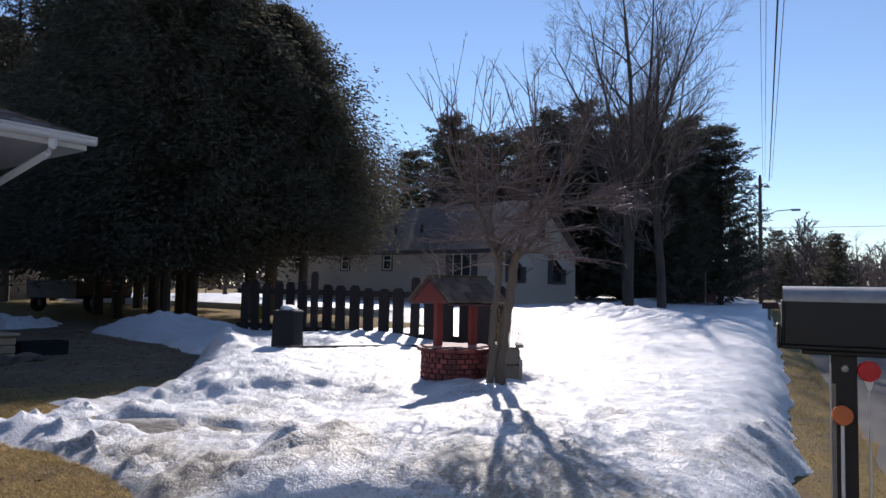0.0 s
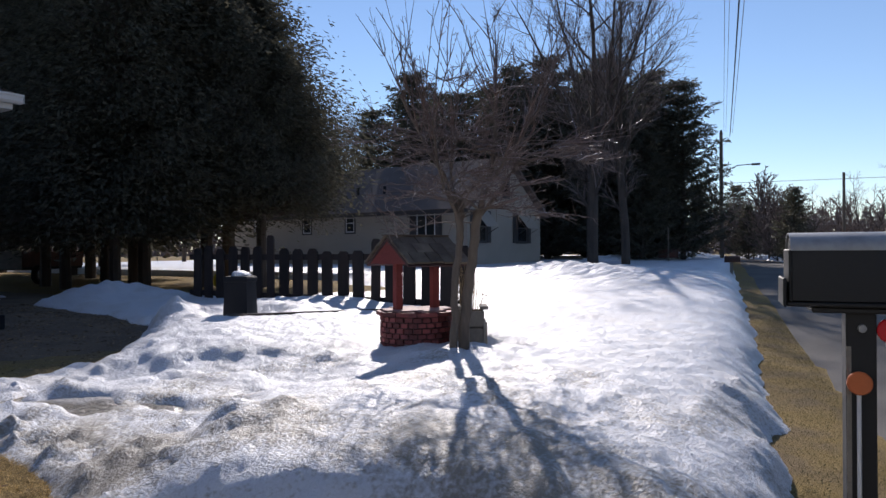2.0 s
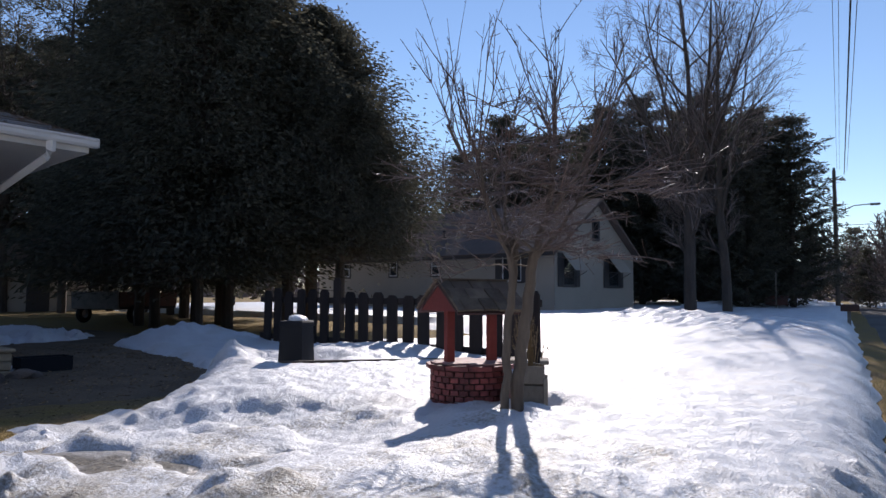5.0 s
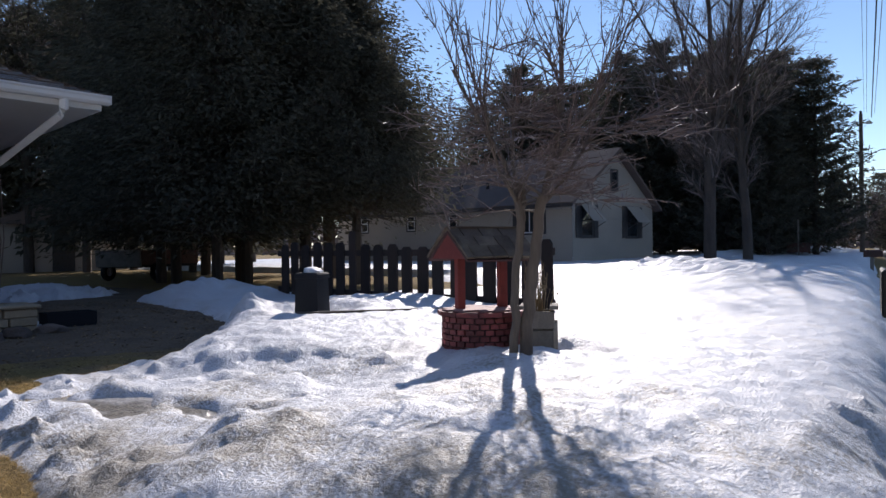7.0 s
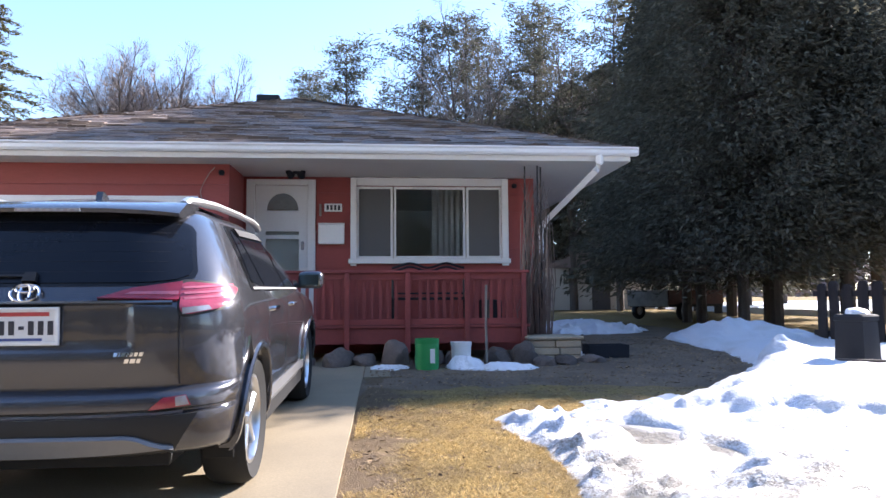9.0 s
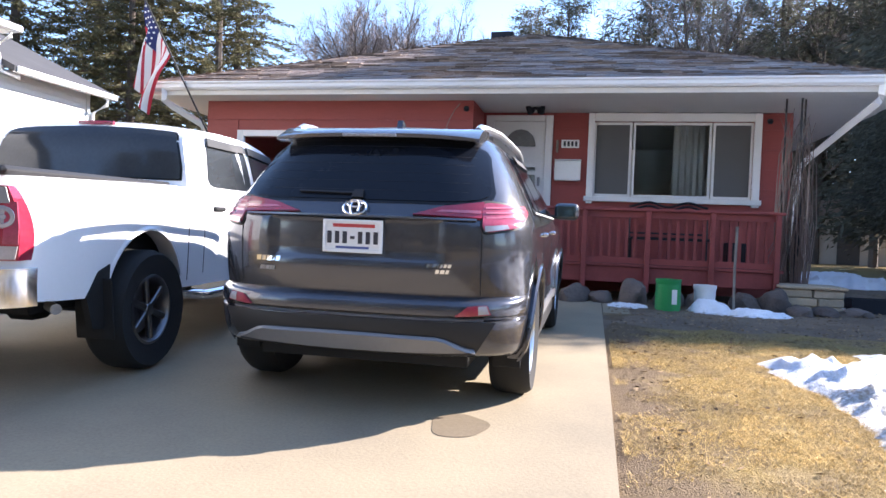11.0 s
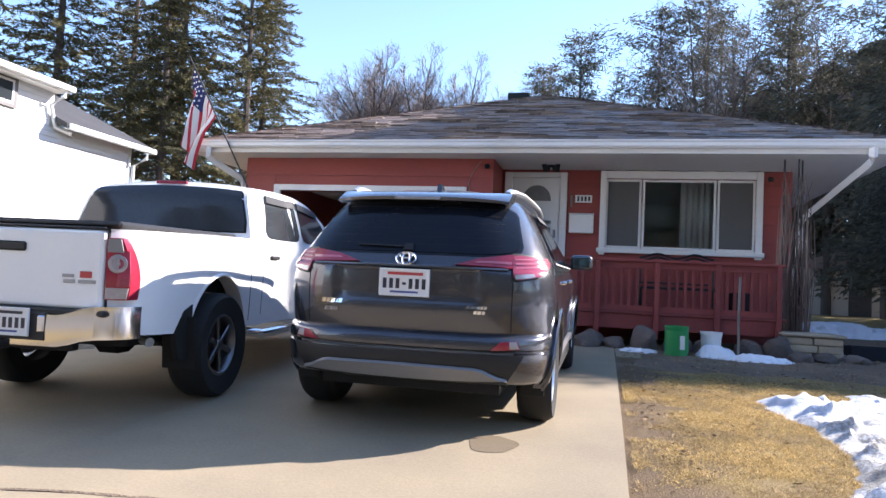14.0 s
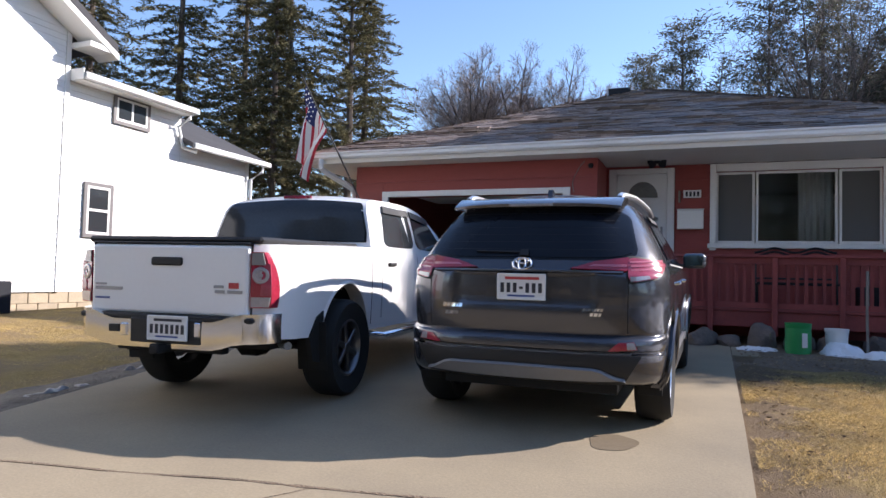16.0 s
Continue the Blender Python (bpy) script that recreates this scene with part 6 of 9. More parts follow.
def body_mesh(sh, ys, rows=14, cols=12):
    v, f, ring = [], [], 2 * (rows + 1) + cols - 1
    for y in ys:
        zb, zt = sh.zb(y), sh.zt(y)
        zs = [zb + (zt - zb) * (i / rows) for i in range(rows + 1)]
        left = [(-sh.w(z, y), y, z) for z in zs]
        right = [(sh.w(z, y), y, z) for z in reversed(zs)]
        top = [tuple(sh.lid(-1 + 2 * i / cols, y)) for i in range(1, cols)]
        v += left + top + right
    for j in range(len(ys) - 1):
        for i in range(ring - 1):
            a = j * ring + i
            f.append((a, a + 1, a + ring + 1, a + ring))
    half = (ring + 1) // 2
    for base, flip in ((0, False), ((len(ys) - 1) * ring, True)):
        for i in range(half - 1):
            a, b2, c, d = base + i, base + i + 1, base + ring - 2 - i, base + ring - 1 - i
            q = (a, d, c, b2) if b2 != c else (a, d, c)
            f.append(tuple(reversed(q)) if flip else q)
    b = bmesh.new()
    vs = [b.verts.new(p) for p in v]
    for q in f:
        if len(set(q)) > 2:
            try:
                b.faces.new([vs[i] for i in q])
            except ValueError:
                pass
    bmesh.ops.remove_doubles(b, verts=b.verts[:], dist=1e-4)
    bmesh.ops.recalc_face_normals(b, faces=b.faces[:])
    return b


def patch(fn, quad, n=10, m=6, t=0.012, round_=0.0):
    """A thin plate that lies on a surface: fn(a, b) gives the point, quad its four corners in (a, b); edges turned in by t."""
    v, f = [], []
    (a0, b0), (a1, b1), (a2, b2), (a3, b3) = quad
    for j in range(m + 1):
        q = j / m
        for i in range(n + 1):
            p = i / n
            a = (a0 * (1 - p) + a1 * p) * (1 - q) + (a3 * (1 - p) + a2 * p) * q
            b = (b0 * (1 - p) + b1 * p) * (1 - q) + (b3 * (1 - p) + b2 * p) * q
            if round_:
                ca, cb = sum(k[0] for k in quad) / 4, sum(k[1] for k in quad) / 4
                e = max(0.0, abs(2 * p - 1) - 0.7) / 0.3, max(0.0, abs(2 * q - 1) - 0.7) / 0.3
                k = 1 - round_ * (e[0] * e[1]) ** 1.2
                a, b = ca + (a - ca) * k, cb + (b - cb) * k
            v.append((a, b))
    pts = [fn(a, b, 0.0) for a, b in v]
    back = [fn(a, b, -t) for a, b in v]
    k = len(pts)
    for j in range(m):
        for i in range(n):
            a = j * (n + 1) + i
            f.append((a, a + 1, a + n + 2, a + n + 1))
    edge = [i for i in range(n + 1)] + [j * (n + 1) + n for j in range(1, m + 1)] + [m * (n + 1) + i for i in range(n - 1, -1, -1)] + [j * (n + 1) for j in range(m - 1, 0, -1)]
    for i in range(len(edge)):
        a, b = edge[i], edge[(i + 1) % len(edge)]
        f.append((b, a, a + k, b + k))
    bm = bmesh.new()
    vs = [bm.verts.new(p) for p in pts + back]
    for q in f:
        bm.faces.new([vs[i] for i in q])
    bmesh.ops.recalc_face_normals(bm, faces=bm.faces[:])
    if sum((fc.normal.dot(fn(0.5 * (quad[0][0] + quad[2][0]), 0.5 * (quad[0][1] + quad[2][1]), 1.0) - fn(0.5 * (quad[0][0] + quad[2][0]), 0.5 * (quad[0][1] + quad[2][1]), 0.0)) for fc in list(bm.faces)[: n * m])) < 0:
        bmesh.ops.reverse_faces(bm, faces=bm.faces[:])
    return bm


def wheel(parent, x, y, z, r, w, rim_r, spokes, material, sgn):
    """A wheel with its tyre, rim and spokes; sgn is the side its face looks to."""
    tyre = part("wheel", lathe([(rim_r - 0.01, -w / 2 + 0.03), (r - 0.03, -w / 2), (r - 0.008, -w / 2 + 0.03), (r, -w / 2 + 0.06), (r, w / 2 - 0.06), (r - 0.008, w / 2 - 0.03), (r - 0.03, w / 2), (rim_r - 0.01, w / 2 - 0.03), (rim_r - 0.01, 0)], 40, "x", True), M_TYRE, parent, "black tyre", True)
    tyre.matrix_basis = pose(x, y, z)
    part("rim", lathe([(rim_r - 0.005, -w / 2 + 0.03), (rim_r + 0.006, sgn * (w / 2 - 0.025)), (rim_r - 0.012, sgn * (w / 2 - 0.02)), (rim_r - 0.03, sgn * (w / 2 - 0.05)), (rim_r - 0.035, 0), (rim_r - 0.03, -w / 2 + 0.04)], 40, "x", True), material, tyre, "", True)
    b = bmesh.new()
    for i in range(spokes):
        s = box(-0.016, 0.016, -0.021, 0.021, 0.03, rim_r - 0.015, 0.007)
        s.transform(pose(sgn * (w / 2 - 0.055), 0, 0, 360 * i / spokes, 0, 0) @ pose(0, 0, 0, 9, 0, 0))
        s2 = box(-0.014, 0.014, -0.016, 0.016, 0.04, rim_r - 0.015, 0.006)
        s2.transform(pose(sgn * (w / 2 - 0.06), 0, 0, 360 * (i + 0.32) / spokes, 0, 0) @ pose(0, 0, 0, -9, 0, 0))
        for q in (s, s2):
            me = bpy.data.meshes.new("t")
            q.to_mesh(me)
            q.free()
            b.from_mesh(me)
            bpy.data.meshes.remove(me)
    part("spokes", b, material, tyre)
    part("hub_cap", lathe([(0.0, sgn * (w / 2 - 0.03)), (0.04, sgn * (w / 2 - 0.035)), (0.055, sgn * (w / 2 - 0.06)), (0.055, sgn * (w / 2 - 0.09))], 20, "x"), material, tyre, "", True)
    part("brake_disc", lathe([(0.0, sgn * 0.005), (rim_r - 0.06, sgn * 0.005), (rim_r - 0.06, -sgn * 0.02), (0.0, -sgn * 0.02)], 24, "x"), M_DKALLOY, tyre, "", True)
    return tyre


def plate(parent, at, w, h, band):
    """A number plate whose writing is reduced to bars."""
    p = part("number_plate", box(-w / 2, w / 2, -0.012, 0, -h / 2, h / 2, 0.004), M_PLATE, parent, "white number plate in a bright rim")
    p.matrix_basis = pose(*at)
    part("plate_rim", joined(box(-w / 2 - 0.012, w / 2 + 0.012, -0.018, 0, h / 2 - 0.004, h / 2 + 0.01, 0.003), box(-w / 2 - 0.012, w / 2 + 0.012, -0.018, 0, -h / 2 - 0.012, -h / 2 + 0.006, 0.003), box(-w / 2 - 0.012, -w / 2 + 0.004, -0.018, 0, -h / 2 + 0.006, h / 2 - 0.004, 0.002), box(w / 2 - 0.004, w / 2 + 0.012, -0.018, 0, -h / 2 + 0.006, h / 2 - 0.004, 0.002)), M_GUTTER, p)
    n = 7
    for i in range(n):
        x = -w * 0.42 + i * w * 0.84 / (n - 1)
        hh = 0.008 if (band and i == 3) else 0.032
        part("writing_bar", box(x - w * 0.04, x + w * 0.04, -0.0145, -0.0125, -0.008 - hh, -0.008 + hh), M_INK, p)
    part("upper_band", box(-w * 0.36, w * 0.40, -0.0145, -0.0125, h * 0.30, h * 0.42), M_INKRED if band else M_INK, p)
    part("lower_band", box(-w * 0.30, w * 0.30, -0.0145, -0.0125, -h * 0.44, -h * 0.36), M_INKBLUE, p)
    return p


def emblem_bars(name, parent, at, w, h, rows, material):
    b = bmesh.new()
    for r_, (x0, x1) in enumerate(rows):
        box(x0 * w, x1 * w, -0.004, 0.0, -r_ * h * 1.5, -r_ * h * 1.5 + h, 0.001, bm=b)
    p = part(name, b, material, parent)
    p.matrix_basis = pose(*at)
    return p


def wrap_band(name, parent, sh, z0, z1, off, reach, material, label="", rise=0.0, flat=0.62, thick=0.03, side=None, pinch=0.0):
    """A bumper piece that follows the rear of a body round both corners, reach metres forward; rise lifts its ends."""
    zm, top = (z0 + z1) / 2, z1
    w0 = sh.w(zm, 0.0)
    pts = [(w0 * k / 8.0, 0.0) for k in range(9)] + [(sh.w(zm, y), y) for y in (0.01, 0.025, 0.045, 0.07, 0.1, 0.14, 0.19, 0.25, 0.32, 0.40, 0.5, 0.6) if y < reach] + [(sh.w(zm, reach), reach)]
    half = []
    for i, (x, y) in enumerate(pts):
        a, b = pts[max(i - 1, 0)], pts[min(i + 1, len(pts) - 1)]
        tx, ty = b[0] - a[0], b[1] - a[1]
        n = math.hypot(tx, ty)
        half.append((x + (off if side is None else side) * ty / n, y - off * tx / n, smooth01(flat * w0, w0, x)))
    line = [(-x, y, r) for x, y, r in reversed(half[1:])] + half
    v, f = [], []
    for x, y, q in line:
        r, z1 = rise * q, top - pinch * q
        k = 1 - thick / max(0.2, math.hypot(x, 0.6))
        v += [(x, y, z0 + r), (x, y - 0.004, (z0 + z1) / 2 + r), (x, y, z1 + r * 0.6), (x * k, y + thick, z1 + r * 0.6), (x * k, y + thick, z0 + r)]
    n = len(line)
    for i in range(n - 1):
        for a in range(5):
            b = (a + 1) % 5
            f.append((5 * i + a, 5 * i + b, 5 * i + 5 + b, 5 * i + 5 + a))
    f += [(4, 3, 2, 1, 0), tuple(5 * (n - 1) + i for i in range(5))]
    bm = bmesh.new()
    vs = [bm.verts.new(p) for p in v]
    for q in f:
        bm.faces.new([vs[i] for i in q])
    bmesh.ops.recalc_face_normals(bm, faces=bm.faces[:])
    return part(name, bm, material, parent, label, True)


# --- the grey crossover ---
SX, SY = 0.235, 3.30
SLOPE = math.degrees(math.atan(0.025))
suv = new("suv")
suv.matrix_basis = pose(SX, SY, ground_z(SX, SY + 0.8) + 0.02 - 0.8 * 0.025, SLOPE, 0, 0)
tagged(suv, "dark grey crossover parked nose-in on the driveway", "car")


class Wagon:
    """A two-box body: at each height a plan outline with rounded corners, between a rear profile and a front profile."""
    REAR = [(0.24, 0.13), (0.30, 0.075), (0.36, 0.03), (0.42, 0.006), (0.50, 0.0), (0.527, 0.004), (0.537, 0.026), (0.547, 0.026), (0.556, 0.004), (0.59, 0.002), (0.622, 0.012), (0.636, 0.035), (0.648, 0.072), (0.70, 0.06),
            (0.82, 0.05), (0.95, 0.05), (1.025, 0.054), (1.045, 0.062), (1.06, 0.082), (1.10, 0.10), (1.15, 0.125), (1.25, 0.19), (1.35, 0.262), (1.45, 0.34), (1.50, 0.385), (1.545, 0.45), (1.57, 0.52)]
    FRONT = [(0.24, 4.35), (0.32, 4.52), (0.45, 4.6), (0.62, 4.6), (0.78, 4.55), (0.90, 4.44), (0.97, 4.2), (1.02, 3.75), (1.06, 3.42), (1.2, 3.18), (1.35, 2.92), (1.5, 2.6), (1.545, 2.48), (1.57, 2.4)]
    HALF = [(0.24, 0.84), (0.34, 0.885), (0.50, 0.905), (0.70, 0.915), (0.86, 0.922), (0.95, 0.92), (1.02, 0.905), (1.08, 0.885), (1.15, 0.855), (1.25, 0.805), (1.35, 0.752), (1.45, 0.69), (1.50, 0.655), (1.545, 0.60), (1.57, 0.52)]
    WHEELS = (0.83, 3.49)

    def yr(self, z):
        return poly_at(self.REAR, z)

    def yf(self, z):
        return poly_at(self.FRONT, z)

    def hw(self, z):
        return poly_at(self.HALF, z)

    def at_side(self, y, z):
        """Half width at a length and a height."""
        w, b, n, d = self.hw(z), 0.56, 3.1, y - self.yr(z)
        e = self.yf(z) - y
        k = 1.0
        if d < b:
            k = max(0.0, 1 - max(0.0, (b - max(d, 0.0)) / b) ** n) ** (1 / n)
        if e < 0.8:
            k = min(k, max(0.0, 1 - max(0.0, (0.8 - max(e, 0.0)) / 0.8) ** 2.6) ** (1 / 2.6))
        flare = 0.0
        for wy in self.WHEELS:
            q = math.hypot(y - wy, z - 0.36)
            flare = max(flare, 0.02 * math.exp(-((q - 0.43) / 0.07) ** 2))
        waist = -0.012 * math.exp(-((z - 0.62) / 0.12) ** 2) * smooth01(1.0, 1.5, y) * smooth01(3.6, 3.1, y)
        return (w + flare + waist) * k

    def rear(self, x, z, off=0.0):
        """A point of the rear face, off metres proud of it."""
        w, b, n = self.hw(z), 0.56, 3.1
        q = min(0.999, abs(x) / w)
        y = self.yr(z) + b * (1 - (1 - q ** n) ** (1 / n))
        y += 0.020 * smooth01(0.50, 0.44, abs(x)) * smooth01(0.80, 0.85, z) * smooth01(1.045, 1.03, z)
        g = (self.yr(z + 0.01) - self.yr(z - 0.01)) / 0.02
        gx = b * (1 - q ** n) ** (1 / n - 1) * q ** (n - 1) / w * (1 if x > 0 else -1)
        nv = Vector((gx, -1.0, g)).normalized()
        return Vector((x, y, z)) + nv * off

    def side(self, y, z, off=0.0, sg=1):
        return Vector((sg * (self.at_side(y, z) + off), y, z))

    def corner(self, a, z, off=0.0, sg=1):
        """Round the rear corner: a from 0 at x = 0.5 to 1 at the flank."""
        w, b, n = self.hw(z), 0.56, 3.1
        t0 = math.asin(min(0.99, 0.5 / w) ** (n / 2))
        t = t0 + (math.pi / 2 - t0) * a
        x, d = w * math.sin(t) ** (2 / n), b * (1 - max(0.0, math.cos(t)) ** (2 / n))
        t2 = min(t + 0.02, math.pi / 2)
        t1 = t2 - 0.03
        tx = w * (math.sin(t2) ** (2 / n) - math.sin(t1) ** (2 / n))
        ty = -b * (max(0.0, math.cos(t2)) ** (2 / n) - math.cos(t1) ** (2 / n))
        nv = Vector((ty, -tx, 0)).normalized()
        return Vector((sg * (x + nv.x * off), self.yr(z) + d + nv.y * off, z))

    def sill(self, y):
        z = poly_at([(0.0, 0.34), (0.35, 0.32), (1.2, 0.25), (3.1, 0.25), (4.2, 0.27), (4.7, 0.30)], y)
        for wy in self.WHEELS:
            q = 0.405 ** 2 - (y - wy) ** 2
            if q > 0:
                z = max(z, 0.36 + math.sqrt(q))
        return z

    def mesh(self):
        """Columns run from the rear middle round the flank to the nose, rows from the sill to the roof edge."""
        cols = [("r", x) for x in [0.0, 0.08, 0.16, 0.24, 0.32, 0.38, 0.42, 0.44, 0.46, 0.48, 0.50]]
        cols += [("c", a / 14.0) for a in range(1, 15)]
        cols += [("s", y) for y in steps(0.62, 3.78, 0.035)] + [("f", a / 10.0) for a in range(1, 11)]
        zs = [0.24, 0.30, 0.36, 0.42, 0.48, 0.515, 0.527, 0.537, 0.547, 0.556, 0.59, 0.615, 0.626, 0.636, 0.648, 0.67, 0.72, 0.77, 0.805, 0.825, 0.845, 0.88, 0.94, 1.0, 1.025, 1.035, 1.045, 1.052, 1.06, 1.08, 1.11, 1.15, 1.2, 1.26, 1.32, 1.38, 1.44, 1.49, 1.52, 1.545, 1.56, 1.57]
        v, f, rows = [], [], len(zs)
        half = []
        for kind, q in cols:
            col = []
            for z in zs:
                if kind == "r":
                    p = self.rear(q, z)
                elif kind == "c":
                    p = self.corner(q, z)
                elif kind == "s":
                    a, b = self.yr(z) + 0.56, max(self.yr(z) + 0.8, self.yf(z) - 0.8)
                    y = a + (b - a) * (q - 0.62) / 3.16
                    p = Vector((self.at_side(y, z), y, z))
                else:
                    e = 0.8 * (1 - q) ** 1.6
                    y = self.yf(z) - e
                    p = Vector((self.at_side(y, z) if q < 1 else 0.0, y, z))
                zb = self.sill(p.y)
                if p.z < zb:
                    p = Vector((self.at_side(p.y, zb) if kind in "sf" else p.x, p.y, zb))
                col.append(p)
            half.append(col)
        n = len(half)
        for sg in (1, -1):
            for col in half:
                v += [(sg * p.x, p.y, p.z) for p in col]
        for s in range(2):
            for j in range(n - 1):
                for i in range(rows - 1):
                    a = s * n * rows + j * rows + i
                    q = (a, a + rows, a + rows + 1, a + 1)
                    f.append(q if s == 0 else tuple(reversed(q)))
        # crowned roof between the two edges
        top, m = [half[j][-1] for j in range(n)], 8
        base = len(v)
        for p in top:
            for k in range(m + 1):
                x = 1 - 2 * k / m
                crown = 0.045 * (1 - abs(x) ** 2.4) * smooth01(0.5, 1.0, p.y) * smooth01(2.5, 2.2, p.y)
                v.append((p.x * x, p.y, p.z + crown + 0.025 * smooth01(0.5, 1.1, p.y) * smooth01(2.6, 2.0, p.y)))
        for j in range(n - 1):
            for k in range(m):
                a = base + j * (m + 1) + k
                f.append((a, a + m + 1, a + m + 2, a + 1))
        b = bmesh.new()
        vs = [b.verts.new(p) for p in v]
        for q in f:
            try:
                b.faces.new([vs[i] for i in q])
            except ValueError:
                pass
        bmesh.ops.remove_doubles(b, verts=b.verts[:], dist=4e-4)
        bmesh.ops.dissolve_degenerate(b, dist=1e-4, edges=b.edges[:])
        bmesh.ops.recalc_face_normals(b, faces=b.faces[:])
        return b


WG = Wagon()
part("body", WG.mesh(), M_GREYCAR, suv, "dark grey metallic paint", True)
# near-black boxes fill the hollow beneath, its shade is in their colour
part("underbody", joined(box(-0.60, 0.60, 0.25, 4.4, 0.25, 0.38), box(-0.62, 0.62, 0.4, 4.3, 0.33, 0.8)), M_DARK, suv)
part("window_surround", patch(lambda a, b, o: WG.rear(a, b, 0.003 + o), [(-0.735, 1.125), (0.735, 1.125), (0.63, 1.475), (-0.63, 1.475)], 18, 10, 0.003, 0.08), M_GLOSSBLK, suv, "", True)
rear_glass = part("rear_window", patch(lambda a, b, o: WG.rear(a, b, 0.007 + o), [(-0.71, 1.140), (0.71, 1.140), (0.615, 1.468), (-0.615, 1.468)], 18, 10, 0.004, 0.1), M_CARPANE, suv, "dark tinted rear window", True)
for zl in (1.19, 1.24, 1.29, 1.34, 1.39, 1.44):
    part("heater_line", patch(lambda a, b, o: WG.rear(a, b, 0.0078 + o), [(-0.58, zl), (0.58, zl), (0.58, zl + 0.0016), (-0.58, zl + 0.0016)], 14, 1, 0.0005), M_TRIMBLK, rear_glass)
for sg in (1, -1):
    on_side = lambda a, b, o, sg=sg: WG.side(a, b, 0.008 + o, sg)
    part("window_trim", patch(lambda a, b, o, sg=sg: WG.side(a, b, 0.004 + o, sg), [(0.80, 1.085), (3.22, 1.07), (2.56, 1.505), (1.0, 1.49)], 30, 8, 0.003, 0.04), M_GLOSSBLK, suv, "", True)
    for nm, q in (("quarter_window", [(0.90, 1.14), (1.20, 1.115), (1.20, 1.46), (1.09, 1.455)]), ("rear_door_window", [(1.25, 1.11), (2.02, 1.095), (2.02, 1.485), (1.25, 1.465)]), ("front_door_window", [(2.09, 1.095), (3.08, 1.085), (2.56, 1.475), (2.09, 1.488)])):
        part(nm, patch(on_side, q, 10, 6, 0.004, 0.06), M_CARPANE, suv, "", True)
    part("belt_moulding", patch(lambda a, b, o, sg=sg: WG.side(a, b, 0.012 + o, sg), [(0.86, 1.098), (3.15, 1.068), (3.15, 1.08), (0.86, 1.112)], 20, 2, 0.008), M_SILVER, suv, "", True)
    part("rain_visor", patch(lambda a, b, o, sg=sg: WG.side(a, b, 0.022 + o, sg), [(1.25, 1.435), (2.5, 1.45), (2.42, 1.50), (1.22, 1.48)], 16, 2, 0.012), M_TRIMBLK, suv, "", True)
    # the lamp wraps round the corner, with a clear lower part
    lamp = part("tail_lamp", patch(lambda a, b, o, sg=sg: WG.corner(a, b, 0.016 + o, sg), [(0.235, 0.985), (0.60, 1.02), (0.86, 1.115), (0.235, 1.150)], 16, 10, 0.035, 0.12), M_LENSRED, suv, "red tail lamp wrapped round the corner", True)
    part("lens_rim", patch(lambda a, b, o, sg=sg: WG.corner(a, b, 0.006 + o, sg), [(0.222, 0.972), (0.62, 1.008), (0.90, 1.118), (0.222, 1.163)], 16, 10, 0.012, 0.1), M_TRIMBLK, lamp, "", True)
    part("clear_lens", patch(lambda a, b, o, sg=sg: WG.corner(a, b, 0.0195 + o, sg), [(0.25, 0.992), (0.47, 1.012), (0.45, 1.032), (0.25, 1.022)], 8, 3, 0.006), M_LENSCLEAR, lamp, "clear lower lens", True)
    for z0, z1, a1 in ((1.060, 1.071, 0.66), (1.085, 1.096, 0.72), (1.112, 1.122, 0.76)):
        part("light_guide", patch(lambda a, b, o, sg=sg: WG.corner(a, b, 0.0195 + o, sg), [(0.26, z0), (a1, z0 + 0.012), (a1, z1 + 0.012), (0.26, z1)], 10, 1, 0.004), M_LENSPINK, lamp, "", True)
    gl = part("tailgate_lamp", patch(lambda a, b, o, sg=sg: WG.rear(sg * a, b, 0.014 + o), [(0.315, 1.066), (0.664, 1.052), (0.664, 1.143), (0.46, 1.112)], 12, 5, 0.02), M_LENSDIM, suv, "narrow dark red tailgate lamp", True)
    part("light_guide", patch(lambda a, b, o, sg=sg: WG.rear(sg * a, b, 0.017 + o), [(0.43, 1.082), (0.655, 1.078), (0.655, 1.095), (0.46, 1.093)], 10, 1, 0.004), M_LENSPINK, gl, "", True)
    # tailgate shut line and bumper corner reflector
    part("tailgate_seam", patch(lambda a, b, o, sg=sg: WG.rear(sg * a, b, 0.0015 + o), [(0.672, 0.66), (0.677, 0.66), (0.679, 1.15), (0.674, 1.15)], 1, 18, 0.002), M_DARK, suv)
    rf2 = part("bumper_reflector", patch(lambda a, b, o, sg=sg: WG.rear(sg * a, b, 0.010 + o), [(0.565, 0.560), (0.735, 0.566), (0.715, 0.612), (0.625, 0.606)], 8, 4, 0.014), M_LENSDIM, suv, "red bumper reflector", True)
    part("reverse_lens", patch(lambda a, b, o, sg=sg: WG.rear(sg * a, b, 0.0125 + o), [(0.675, 0.566), (0.728, 0.570), (0.712, 0.608), (0.672, 0.606)], 4, 3, 0.004), M_LENSCLEAR, rf2, "clear reversing lens", True)
    for wy in WG.WHEELS:
        v, f = [], []
        for i in range(33):
            a = math.pi * (-0.06 + 1.12 * i / 32)
            for rr, off in ((0.404, -0.07), (0.404, 0.010), (0.412, 0.014), (0.434, 0.013), (0.442, 0.0)):
                y_, z_ = wy - rr * math.cos(a), 0.36 + rr * math.sin(a)
                v.append((sg * (WG.at_side(y_, z_) + off), y_, z_))
